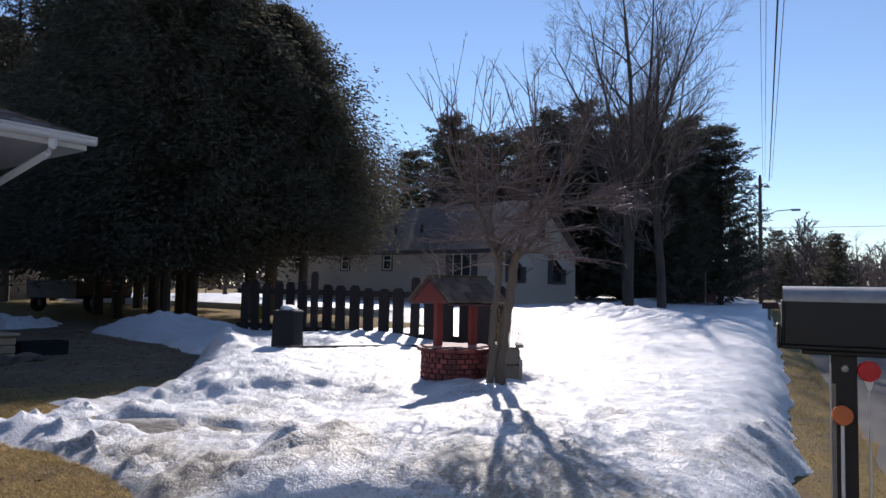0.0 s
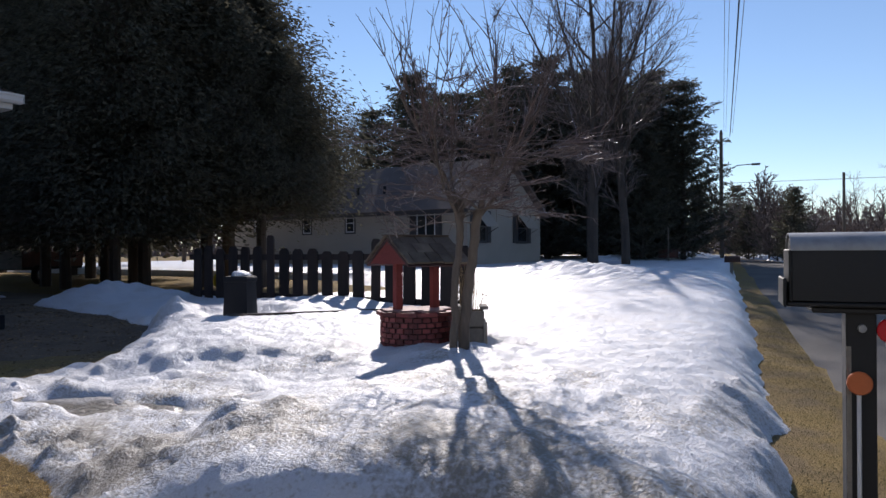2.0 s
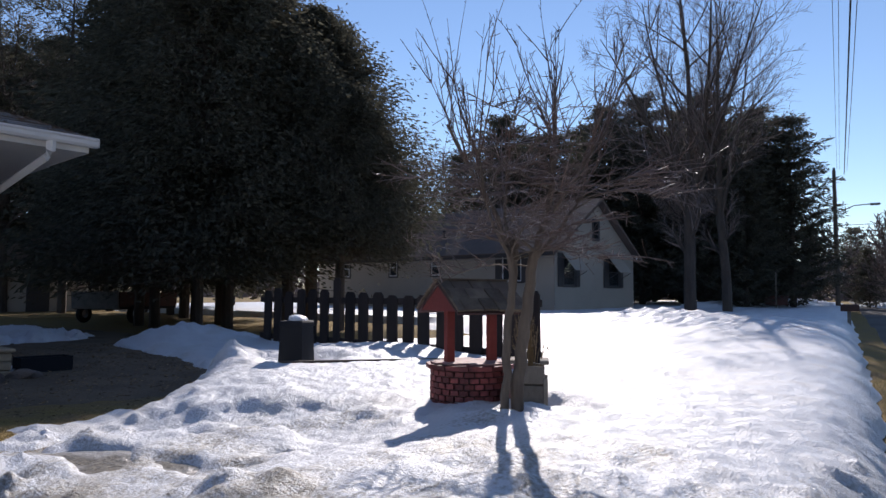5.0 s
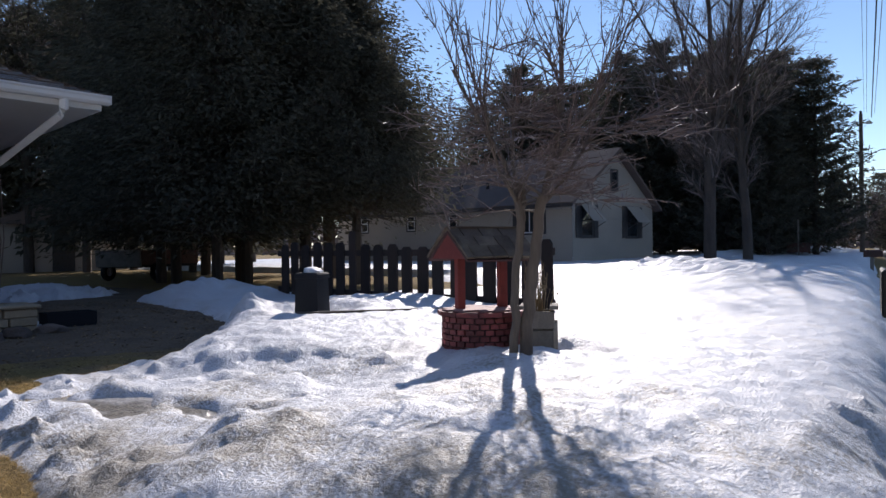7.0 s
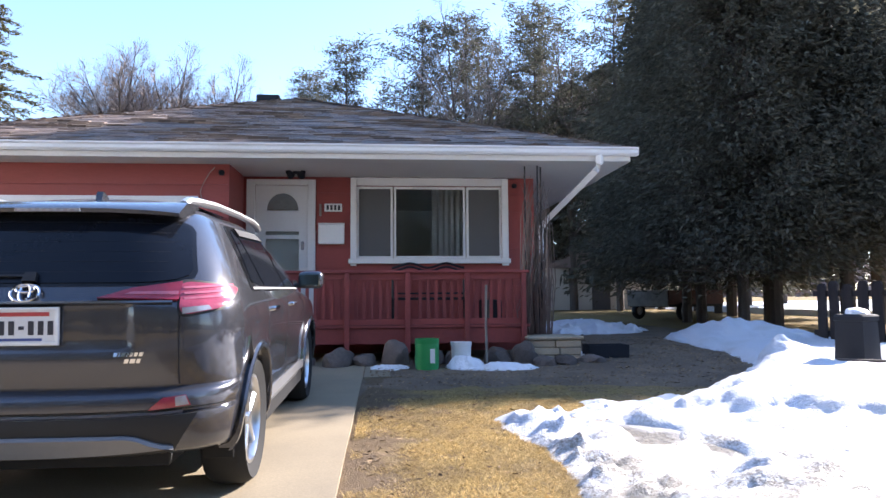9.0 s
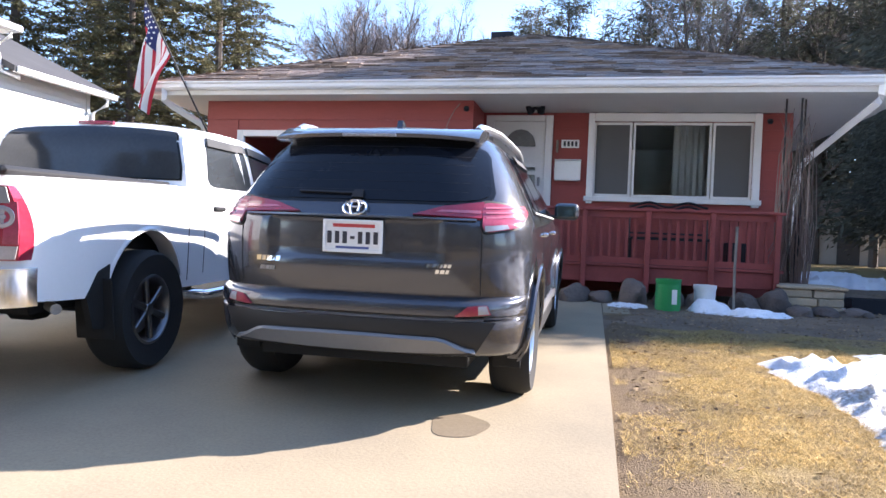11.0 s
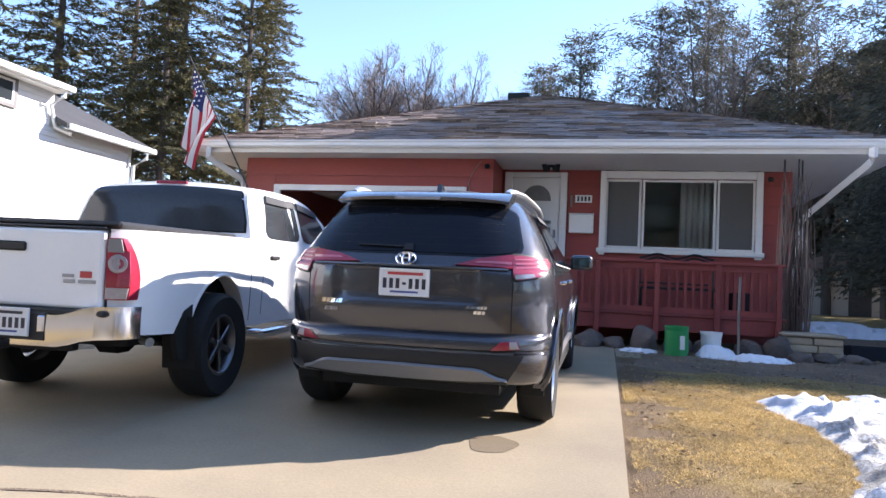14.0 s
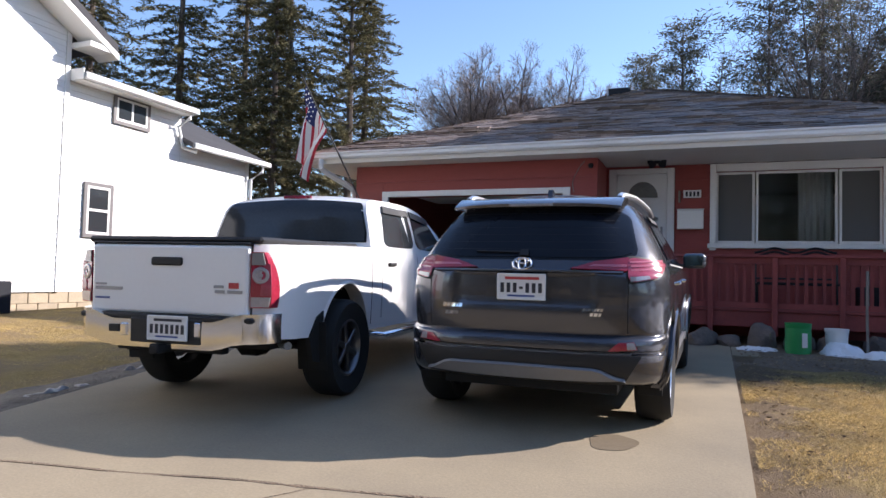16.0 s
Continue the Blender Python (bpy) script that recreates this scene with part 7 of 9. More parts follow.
        for i in range(32):
            for k in range(4):
                f.append((5 * i + k, 5 * i + 5 + k, 5 * i + 6 + k, 5 * i + 1 + k))
        part("arch_trim", (v, f), M_GREYCAR, suv, "", True)
        # near-black plate above the wheel, with the arch's shade in its colour
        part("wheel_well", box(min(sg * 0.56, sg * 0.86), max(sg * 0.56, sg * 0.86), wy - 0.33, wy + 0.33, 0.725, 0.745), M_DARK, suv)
    part("sill_trim", box(min(sg * 0.82, sg * 0.895), max(sg * 0.82, sg * 0.895), 1.26, 3.06, 0.235, 0.37, 0.02), M_TRIMBLK, suv)
    part("door_trim", patch(lambda a, b, o, sg=sg: WG.side(a, b, 0.010 + o, sg), [(1.28, 0.37), (3.02, 0.37), (3.02, 0.44), (1.28, 0.45)], 12, 2, 0.012), M_SILVER, suv, "", True)
    for hy in (1.42, 2.32):
        part("door_handle", moved(box(-0.018, 0.026, -0.1, 0.1, -0.015, 0.015, 0.01), pose(sg * WG.at_side(hy, 0.965), hy, 0.965)), M_CHROME, suv)
    for sy in (1.20, 2.055, 3.08):
        part("door_seam", patch(lambda a, b, o, sg=sg: WG.side(a, b, 0.0015 + o, sg), [(sy, 0.45), (sy + 0.006, 0.45), (sy + 0.006, 1.08), (sy, 1.08)], 1, 12, 0.002), M_DARK, suv)
    mir = part("mirror", moved(box(-0.115, 0.105, -0.05, 0.08, -0.075, 0.075, 0.045, None, 3), pose(sg * 1.0, 2.90, 1.15, 0, 0, -sg * 6)), M_GREYCAR, suv, "", True)
    part("mirror_glass", moved(box(-0.085, 0.08, -0.056, -0.048, -0.05, 0.052, 0.003), pose(sg * 1.0, 2.90, 1.15, 0, 0, -sg * 6)), M_MIRROR, mir)
    part("mirror_foot", box(min(sg * 0.84, sg * 0.96), max(sg * 0.84, sg * 0.96), 2.88, 2.96, 1.08, 1.12, 0.015), M_TRIMBLK, mir)
    # roof rails on their feet
    rp = [(sg * (0.56 + 0.05 * smooth01(0.6, 1.2, y)), y, 1.562 + dz) for y, dz in ((0.58, 0.0), (0.66, 0.028), (0.82, 0.041), (1.1, 0.047), (1.7, 0.050), (2.2, 0.043), (2.4, 0.025), (2.48, 0.0))]
    rv, rf = [], []
    tube_into(rv, rf, rp, [0.026, 0.026, 0.025, 0.024, 0.024, 0.025, 0.026, 0.026], 8)
    part("roof_rail", (rv, rf), M_RAIL, suv, "silver roof rail", True)
    for wy in WG.WHEELS:
        wheel(suv, sg * 0.795, wy, 0.357, 0.357, 0.235, 0.245, 5, M_ALLOY, sg)
    part("mud_flap", moved(box(-0.08, 0.08, -0.006, 0.006, -0.07, 0.10, 0.004), pose(sg * 0.79, 0.44, 0.30, 4, 0, 0)), M_TYRE, suv)
# spoiler that juts out over the window, with the high brake lamp
v, f = [], []
for i in range(25):
    x = -0.60 + 1.2 * i / 24
    e = abs(x / 0.60) ** 3.2
    yb = 0.275 + 0.10 * e
    v += [(x, yb, 1.492 - 0.012 * e), (x, yb - 0.004, 1.512 - 0.016 * e), (x, yb + 0.03, 1.531 - 0.018 * e), (x, 0.52, 1.572 - 0.006 * e), (x, 0.72, 1.598 - 0.02 * e), (x, 0.74, 1.55), (x, 0.44, 1.485 - 0.01 * e)]
for i in range(24):
    for a in range(7):
        b2 = (a + 1) % 7
        f.append((7 * i + a, 7 * i + 7 + a, 7 * i + 7 + b2, 7 * i + b2))
f += [tuple(range(7)), tuple(168 + i for i in reversed(range(7)))]
sp = part("spoiler", (v, f), M_GREYCAR, suv, "dark grey roof spoiler", True)
bl = part("brake_lamp", box(-0.155, 0.155, 0.266, 0.29, 1.493, 1.511, 0.003), M_LENSCLEAR, sp, "ribbed high brake lamp")
for k in range(9):
    part("rib", box(-0.14 + k * 0.0335, -0.125 + k * 0.0335, 0.2645, 0.268, 1.4965, 1.5075), M_SILVER, bl)
part("antenna_fin", moved(prism([(0, 0), (0.15, 0), (0.045, 0.055), (0.025, 0.055)], -0.018, 0.018), pose(0.0, 0.86, 1.615, 0, 0, 90)), M_GREYCAR, suv, "shark-fin aerial")
part("rear_wiper", joined(patch(lambda a, b, o: WG.rear(a, b, 0.022 + o), [(-0.34, 1.166), (0.02, 1.160), (0.02, 1.170), (-0.34, 1.174)], 8, 1, 0.01), patch(lambda a, b, o: WG.rear(a, b, 0.03 + o), [(-0.03, 1.140), (0.035, 1.140), (0.03, 1.178), (-0.02, 1.178)], 2, 2, 0.022)), M_TRIMBLK, suv)
part("garnish", patch(lambda a, b, o: WG.rear(a, b, 0.014 + o), [(-0.30, 1.046), (0.30, 1.046), (0.30, 1.062), (-0.30, 1.062)], 16, 3, 0.016), M_GREYCAR, suv, "", True)
part("plate_lamp", patch(lambda a, b, o: WG.rear(a, b, 0.016 + o), [(-0.64, 1.040), (0.64, 1.040), (0.64, 1.047), (-0.64, 1.047)], 20, 1, 0.012), M_DKALLOY, suv, "", True)
# black lower bumper with a curved silver strip
part("lower_bumper", patch(lambda a, b, o: WG.rear(a, b, 0.006 + o), [(-0.66, 0.352), (0.66, 0.352), (0.76, 0.522), (-0.76, 0.522)], 26, 6, 0.01), M_TRIMBLK, suv, "black plastic lower bumper", True)
sv, sf = [], []
for k in range(29):
    q = -1 + k / 14.0
    x = 0.66 * q
    lo, hi = 0.362 + 0.012 * q * q, 0.452 - 0.012 * q * q - 0.055 * smooth01(0.72, 1.0, abs(q))
    for z, o in ((lo, 0.006), (lo + 0.004, 0.026), (hi - 0.012, 0.03), (hi, 0.018), (hi, 0.0)):
        sv.append(tuple(WG.rear(x, z, o)))
for k in range(28):
    for a in range(4):
        sf.append((5 * k + a, 5 * k + 5 + a, 5 * k + 6 + a, 5 * k + 1 + a))
part("skid_trim", (sv, sf), M_SKID, suv, "curved silver skid trim", True)
part("bumper_ledge", patch(lambda a, b, o: WG.rear(a, b, 0.010 + o), [(-0.70, 0.530), (0.70, 0.530), (0.70, 0.536), (-0.70, 0.536)], 26, 1, 0.012), M_SILVER, suv, "thin bright bumper edge", True)
plate(suv, (0.0, WG.yr(0.94) + 0.012, 0.945), 0.305, 0.152, True)
eb = bmesh.new()
for (rx, rz, cz, n) in ((0.064, 0.044, 0, 40), (0.024, 0.043, 0, 30), (0.042, 0.016, 0.018, 30)):
    pts = [(rx * math.cos(2 * math.pi * i / n), -0.0, cz + rz * math.sin(2 * math.pi * i / n)) for i in range(n)]
    pv, pf = [], []
    tube_into(pv, pf, pts + pts[:1], [0.0065] * (n + 1), 6)
    vs = [eb.verts.new(p) for p in pv]
    for q in pf:
        eb.faces.new([vs[i] for i in q])
em = part("emblem", eb, M_CHROME, suv, "chrome oval emblem", True)
em.matrix_basis = pose(0, WG.yr(1.095) - 0.022, 1.097, -26, 0, 0)


def badge(cx, cz, widths, h, slant, material):
    """A row of small raised strokes that stand for a maker's badge, following the tailgate."""
    b, x = bmesh.new(), cx
    for w in widths:
        for quad in ([(x, cz), (x + w, cz), (x + w + slant, cz + h), (x + slant, cz + h)],):
            g = patch(lambda a, b3, o: WG.rear(a, b3, 0.006 + o), quad, 1, 1, 0.005)
            me2 = bpy.data.meshes.new("t")
            g.to_mesh(me2)
            g.free()
            b.from_mesh(me2)
            bpy.data.meshes.remove(me2)
        x += w + 0.006
    return part("badge", b, material, suv, "raised chrome badge strokes")


badge(-0.565, 0.795, (0.028, 0.026, 0.028, 0.016, 0.024), 0.026, 0.006, M_CHROME)
badge(-0.545, 0.745, (0.016, 0.008, 0.022, 0.01, 0.012), 0.022, 0.008, M_SILVER)
badge(0.40, 0.80, (0.014, 0.006, 0.018, 0.006, 0.014, 0.014, 0.016), 0.018, 0.006, M_CHROME)
badge(0.445, 0.768, (0.018, 0.022, 0.016), 0.02, 0.006, M_CHROME)
part("windscreen", patch(lambda a, b, o: Vector((a, WG.yf(b) + 0.01 + o - 0.35 * abs(a) ** 3, b)), [(-0.72, 1.08), (0.72, 1.08), (0.56, 1.52), (-0.56, 1.52)], 12, 8, 0.004, 0.05), M_CARPANE, suv, "", True)
part("exhaust", lathe([(0.035, -0.1), (0.035, 0.12), (0.028, 0.12), (0.028, -0.1)], 16, "y", True), M_STEEL, suv, "", True).matrix_basis = pose(0.45, 0.42, 0.30)

# --- the white pickup ---
TX, TY = -2.205, 2.80
truck = new("pickup_truck")
truck.matrix_basis = pose(TX, TY, 0.0, SLOPE, 0, 5.0)
tagged(truck, "white crew-cab pickup with chrome bumper and dark wheels", "pickup truck")
TRK = Shell(5.3, [(0.0, 1.18), (0.02, 1.195), (1.66, 1.215), (1.665, 1.23), (1.68, 1.30), (1.74, 1.56), (1.80, 1.63), (1.95, 1.68), (2.5, 1.705), (3.0, 1.69), (3.3, 1.64), (3.75, 1.42), (4.02, 1.24), (4.2, 1.19), (4.8, 1.12), (5.15, 1.0), (5.27, 0.85), (5.3, 0.75)],
            [(0, 1.19), (1.6, 1.21), (1.7, 1.18), (3.0, 1.16), (5.3, 1.05)], 0.925, [(0, 0.0), (0.04, 0.02), (0.2, 0.06), (0.42, 0.13), (0.52, 0.19), (0.6, 0.27)],
            [1.12, 4.36], 0.535, [(0, 0.54), (0.3, 0.52), (0.7, 0.5), (1.5, 0.47), (3.9, 0.45), (5.3, 0.5)],
            [(0, 0.72), (0.03, 0.775), (0.06, 0.82), (0.10, 0.86), (0.16, 0.893), (0.3, 0.918), (0.5, 0.93), (1.2, 0.958), (1.6, 0.945), (2.0, 0.955)], [(0, 0.75), (0.1, 0.86), (0.3, 0.94), (0.9, 1.0), (2.0, 0.985)])
ys = [0.0, 0.01, 0.02, 0.05] + steps(0.09, 1.64, 0.055) + [1.66, 1.665, 1.672, 1.68, 1.70, 1.72, 1.74, 1.77, 1.80, 1.86, 1.95] + steps(2.0, 5.1, 0.06) + [5.15, 5.2, 5.24, 5.27, 5.29, 5.3]
part("body", body_mesh(TRK, ys, 16, 12), M_WHITECAR, truck, "glossy white paint", True)
# filler boxes below bed and cab, coloured near-black for the shade there
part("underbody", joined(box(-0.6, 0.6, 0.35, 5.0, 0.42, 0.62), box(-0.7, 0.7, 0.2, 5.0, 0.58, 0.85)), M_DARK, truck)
part("tonneau_cover", joined(box(-0.74, 0.74, 0.005, 1.62, 1.20, 1.245, 0.018)), M_TRIMBLK, truck, "black bed cover")
# tailgate
tg = part("tailgate", box(-0.66, 0.66, -0.035, 0.02, 0.69, 1.185, 0.022, None, 2), M_WHITECAR, truck, "white tailgate with a dark handle")
part("tailgate_handle", box(-0.13, 0.13, -0.046, -0.03, 1.035, 1.095, 0.012), M_TRIMBLK, tg)
part("tailgate_cap", box(-0.665, 0.665, -0.03, 0.03, 1.187, 1.206, 0.008), M_TRIMBLK, tg)
for gx_ in (-0.667, 0.667):
    part("gap_line", box(gx_ - 0.005, gx_ + 0.005, -0.005, 0.02, 0.66, 1.19), M_DARK, truck)
emblem_bars("badge", tg, (-0.62, -0.036, 0.85), 0.24, 0.024, ((0, 1),), M_SILVER)
emblem_bars("badge", tg, (-0.62, -0.036, 0.885), 0.10, 0.015, ((0, 1),), M_SILVER)
emblem_bars("badge", tg, (-0.62, -0.036, 0.785), 0.13, 0.014, ((0, 1),), M_INKBLUE)
emblem_bars("badge", tg, (0.40, -0.036, 0.85), 0.22, 0.022, ((0, 0.36), ), M_SILVER)
emblem_bars("badge", tg, (0.50, -0.036, 0.85), 0.12, 0.022, ((0, 1),), M_SILVER)
emblem_bars("badge", tg, (0.51, -0.036, 0.885), 0.08, 0.04, ((0, 1),), M_INKRED)
emblem_bars("badge", tg, (0.39, -0.036, 0.885), 0.08, 0.02, ((0, 1),), M_SILVER)
# rear bumper: chrome wings, dark step, plate well
wrap_band("bumper", truck, TRK, 0.455, 0.65, 0.085, 0.17, M_BUMPER, "chrome rear bumper", 0.055, 0.60, 0.05, 0.012, -0.03)
part("bumper_step", box(-0.72, 0.72, -0.078, 0.03, 0.65, 0.69, 0.012), M_TRIMBLK, truck)
part("plate_well", box(-0.26, 0.34, -0.094, -0.03, 0.485, 0.665, 0.012), M_TRIMBLK, truck)
part("bumper_light", box(-0.34, -0.28, -0.102, -0.07, 0.53, 0.62, 0.008), M_CHROME, truck)
part("bumper_light", box(0.28, 0.33, -0.102, -0.07, 0.54, 0.645, 0.008), M_CHROME, truck)
part("bumper_step_pad", box(-0.44, -0.35, -0.100, -0.07, 0.555, 0.61, 0.006), M_TRIMBLK, truck)
plate(truck, (0.07, -0.098, 0.60), 0.305, 0.152, False)
for sg in (1, -1):
    edge = [(0.0, 0.755)] + [(0.150 - 0.040 * ((k - 4) / 8.0) ** 2 * (1.0 if k < 4 else 1.5), 0.755 + 0.385 * k / 12.0) for k in range(13)] + [(0.0, 1.14)]

    def lamp_piece(pts, y0, y1, sg=sg):
        """A lamp piece that sweeps forward round the corner of the bed."""
        q = [(sg * (0.674 + 0.90 * a), b3) for a, b3 in pts]
        b = prism(q if sg > 0 else q[::-1], y0, y1)
        for vert in b.verts:
            vert.co.y += 0.40 * (abs(vert.co.x) - 0.674)
        return b

    lampb = part("tail_lamp", lamp_piece(edge, -0.024, 0.10), M_LENSDIM, truck, "red and clear tail lamp block")
    part("red_lens", lamp_piece([(0.07, 0.84), (0.146, 0.84), (0.148, 0.93), (0.138, 1.06), (0.085, 1.06)], -0.030, -0.02), M_LENSRED, lampb, "bright red outer lens")
    part("clear_lens", moved(lathe([(0.0, -0.008), (0.012, -0.008), (0.016, -0.003), (0.032, -0.004), (0.036, -0.009), (0.054, -0.007), (0.06, 0.0), (0.06, 0.02)], 24, "y"), pose(sg * 0.738, 0.0, 0.98, 0, 0, sg * 21.8)), M_LENSCLEAR, lampb, "round clear lens", True)
    part("lower_lens", lamp_piece([(0.006, 0.762), (0.13, 0.762), (0.142, 0.83), (0.006, 0.83)], -0.031, -0.02), M_LENSCLEAR, lampb, "clear lower lens")
    part("upper_lens", lamp_piece([(0.008, 1.05), (0.105, 1.05), (0.085, 1.134), (0.008, 1.134)], -0.031, -0.02), M_SILVER, lampb, "smoky upper lens")

    def on_cab(a, b, o, sg=sg):
        p = TRK.side(a, b, 0.006 + o)
        return Vector((sg * p.x, p.y, p.z))
    for nm, q in (("rear_door_window", [(1.98, 1.235), (2.78, 1.225), (2.78, 1.615), (2.12, 1.615)]), ("front_door_window", [(2.86, 1.225), (3.88, 1.20), (3.40, 1.565), (2.86, 1.615)])):
        part(nm, patch(on_cab, q, 8, 6, 0.004, 0.1), M_TRUCKPANE, truck, "", True)
        part("rain_visor", patch(lambda a, b, o, sg=sg: on_cab(a, b, o + 0.02, sg), [(q[3][0] - 0.03, q[3][1] - 0.05), (q[2][0], q[2][1] - 0.05), (q[2][0], q[2][1] + 0.02), (q[3][0], q[3][1] + 0.02)], 8, 2, 0.012), M_TRIMBLK, truck, "", True)
    for hy in (2.12, 3.02):
        part("door_handle", moved(box(-0.02, 0.025, -0.09, 0.09, -0.018, 0.018, 0.01), pose(sg * TRK.w(1.05, hy), hy, 1.06)), M_TRIMBLK, truck)
    for sy in (1.88, 2.82, 3.86):
        part("door_seam", patch(lambda a, b, o, sg=sg: on_cab(a, b, o - 0.0045, sg), [(sy, 0.56), (sy + 0.008, 0.56), (sy + 0.008, 1.17), (sy, 1.17)], 1, 10, 0.001), M_DARK, truck)
    part("cab_gap", patch(lambda a, b, o, sg=sg: on_cab(a, b, o - 0.0045, sg), [(1.645, 0.52), (1.655, 0.52), (1.655, 1.2), (1.645, 1.2)], 1, 10, 0.001), M_DARK, truck)
    # flared arches and tyres
    for wy in (1.12, 4.36):
        v, f = [], []
        for i in range(25):
            a = math.pi * (0.12 + 0.76 * i / 24)
            for rr, off in ((0.0, 0.006), (0.0, -0.12), (0.012, 0.009), (0.030, 0.0)):
                y_, z_ = wy - (0.455 + rr) * math.cos(a), 0.37 + (0.53 + rr) * math.sin(a)
                v.append((sg * (TRK.w(min(z_, 1.0), min(5.2, max(0.05, y_))) + off), y_, z_))
        for i in range(24):
            k = 4 * i
            for a, b2 in ((0, 2), (1, 0), (2, 3)):
                f.append((k + a, k + 4 + a, k + 4 + b2, k + b2))
        part("arch_flare", (v, f), M_WHITECAR, truck, "", True)
        wheel(truck, sg * 0.785, wy, 0.37, 0.40, 0.27, 0.23, 6, M_DKALLOY, sg)
    part("mud_flap", moved(box(-0.13, 0.12, -0.006, 0.006, -0.16, 0.22, 0.004), pose(sg * 0.80, 0.66, 0.40, 6, 0, 0)), M_TYRE, truck)
    guard = [(0.50, 0.51), (0.60, 0.66), (0.70, 0.70), (0.70, 0.30), (0.56, 0.32)]
    v = [(sg * (TRK.w(max(z_, 0.5), y_) + off), y_, z_) for off in (0.010, -0.03) for y_, z_ in guard]
    part("splash_guard", (v, [(0, 1, 2, 3, 4), (9, 8, 7, 6, 5)] + [(i, i + 5, (i + 1) % 5 + 5, (i + 1) % 5) for i in range(5)]), M_TYRE, truck, "black rubber splash guard")
    v, f = [], []
    tube_into(v, f, [(sg * 0.72, 1.72, 0.42), (sg * 0.90, 1.85, 0.39), (sg * 0.90, 3.6, 0.39), (sg * 0.72, 3.75, 0.42)], [0.04] * 4, 10)
    part("side_step", (v, f), M_CHROME, truck, "chrome side step tube", True)
    mir = part("mirror", moved(box(-0.11, 0.11, -0.06, 0.08, -0.085, 0.085, 0.04, None, 3), pose(sg * 1.0, 3.72, 1.24)), M_CHROME, truck, "", True)
    part("mirror_glass", moved(box(-0.085, 0.085, -0.066, -0.058, -0.065, 0.065, 0.003), pose(sg * 1.0, 3.72, 1.24)), M_MIRROR, mir)
part("window_surround", patch(lambda a, b, o: TRK.lid(a, b, 0.004 + o), [(-0.975, 1.670), (0.975, 1.670), (0.95, 1.80), (-0.95, 1.80)], 14, 6, 0.003, 0.02), M_GLOSSBLK, truck, "", True)
part("rear_window", patch(lambda a, b, o: TRK.lid(a, b, 0.009 + o), [(-0.955, 1.672), (0.955, 1.672), (0.93, 1.797), (-0.93, 1.797)], 14, 6, 0.004, 0.02), M_TRUCKPANE, truck, "dark tinted rear window", True)
part("high_brake_lamp", box(-0.15, 0.15, 1.80, 1.83, 1.685, 1.715, 0.006), M_LENSDIM, truck, "red high brake lamp")
part("windscreen", patch(lambda a, b, o: TRK.lid(a, b, 0.006 + o), [(-0.84, 3.34), (0.84, 3.34), (0.9, 4.0), (-0.9, 4.0)], 12, 8, 0.004, 0.05), M_TRUCKPANE, truck, "", True)
for sx in (-0.36, 0.36):
    part("seat", joined(box(sx - 0.25, sx + 0.25, 2.7, 3.2, 0.75, 0.9, 0.05), box(sx - 0.24, sx + 0.24, 2.62, 2.74, 0.85, 1.4, 0.05), box(sx - 0.12, sx + 0.12, 2.62, 2.72, 1.42, 1.58, 0.04)), M_SEAT, truck)
v, f = [], []
tube_into(v, f, [(0.35, 1.9, 0.5), (0.35, 0.75, 0.48), (0.55, 0.55, 0.46), (0.72, 0.42, 0.45)], [0.032] * 4, 10)
part("exhaust", (v, f), M_STEEL, truck, "", True)
part("tow_hitch", joined(box(-0.45, 0.45, 0.0, 0.08, 0.42, 0.5, 0.01), box(-0.04, 0.04, -0.16, 0.0, 0.42, 0.49, 0.01)), M_DARK, truck)
part("rear_axle", joined(box(-0.7, 0.7, 1.07, 1.17, 0.33, 0.43, 0.03), box(-0.14, 0.14, 0.98, 1.24, 0.26, 0.5, 0.06)), M_DARK, truck)

# ---- porch ----
porch = thing("porch", (0, 0, 0), "red wooden porch with baluster railing and skirt boards", "porch")
DECK = 0.62
deck = part("deck", box(-0.3, 3.86, 9.68, 10.95, DECK - 0.12, DECK - 0.03), M_REDWOOD, porch)
for i in range(9):
    part("deck_board", box(-0.3, 3.88, 9.64 + i * 0.145, 9.64 + i * 0.145 + 0.138, DECK - 0.028, DECK), M_REDWOOD, deck)
rail = part("railing", box(-0.3, 3.92, 9.53, 9.69, 1.40, 1.44, 0.008), M_REDWOOD, porch)
part("upper_rail", box(-0.3, 3.88, 9.575, 9.615, 1.31, 1.398), M_REDWOOD, rail)
part("lower_rail", box(-0.3, 3.88, 9.565, 9.615, 0.685, 0.765), M_REDWOOD, rail)
part("toe_rail", box(-0.3, 3.92, 9.53, 9.66, 0.64, 0.68, 0.006), M_REDWOOD, rail)
me = mesh_of("baluster", box(-0.023, 0.023, -0.019, 0.019, -0.30, 0.30, 0.003))
me.materials.append(M_REDWOOD)
i, x = 0, -0.2
while x < 3.8:
    if min(abs(x - p) for p in (0.35, 1.36, 2.2, 3.03, 3.83)) > 0.07:
        o = new("baluster", me)
        o.parent = rail
        o.matrix_basis = pose(x, 9.635, 1.03)
    x += 0.112
for px in (0.35, 1.36, 2.2, 3.03, 3.83):
    part("post", box(px - 0.034, px + 0.034, 9.50, 9.56, 0.30, 1.40, 0.006), M_REDWOOD, porch)
for i, (z0, z1) in enumerate(((0.42, 0.635),)):
    part("skirt_board", box(-0.3, 3.86, 9.56, 9.60, z0, z1, 0.004), M_REDWOOD, porch)
bench = thing("porch_bench", (2.55, 10.25, DECK), "black iron bench on the porch with a curved back", "bench")
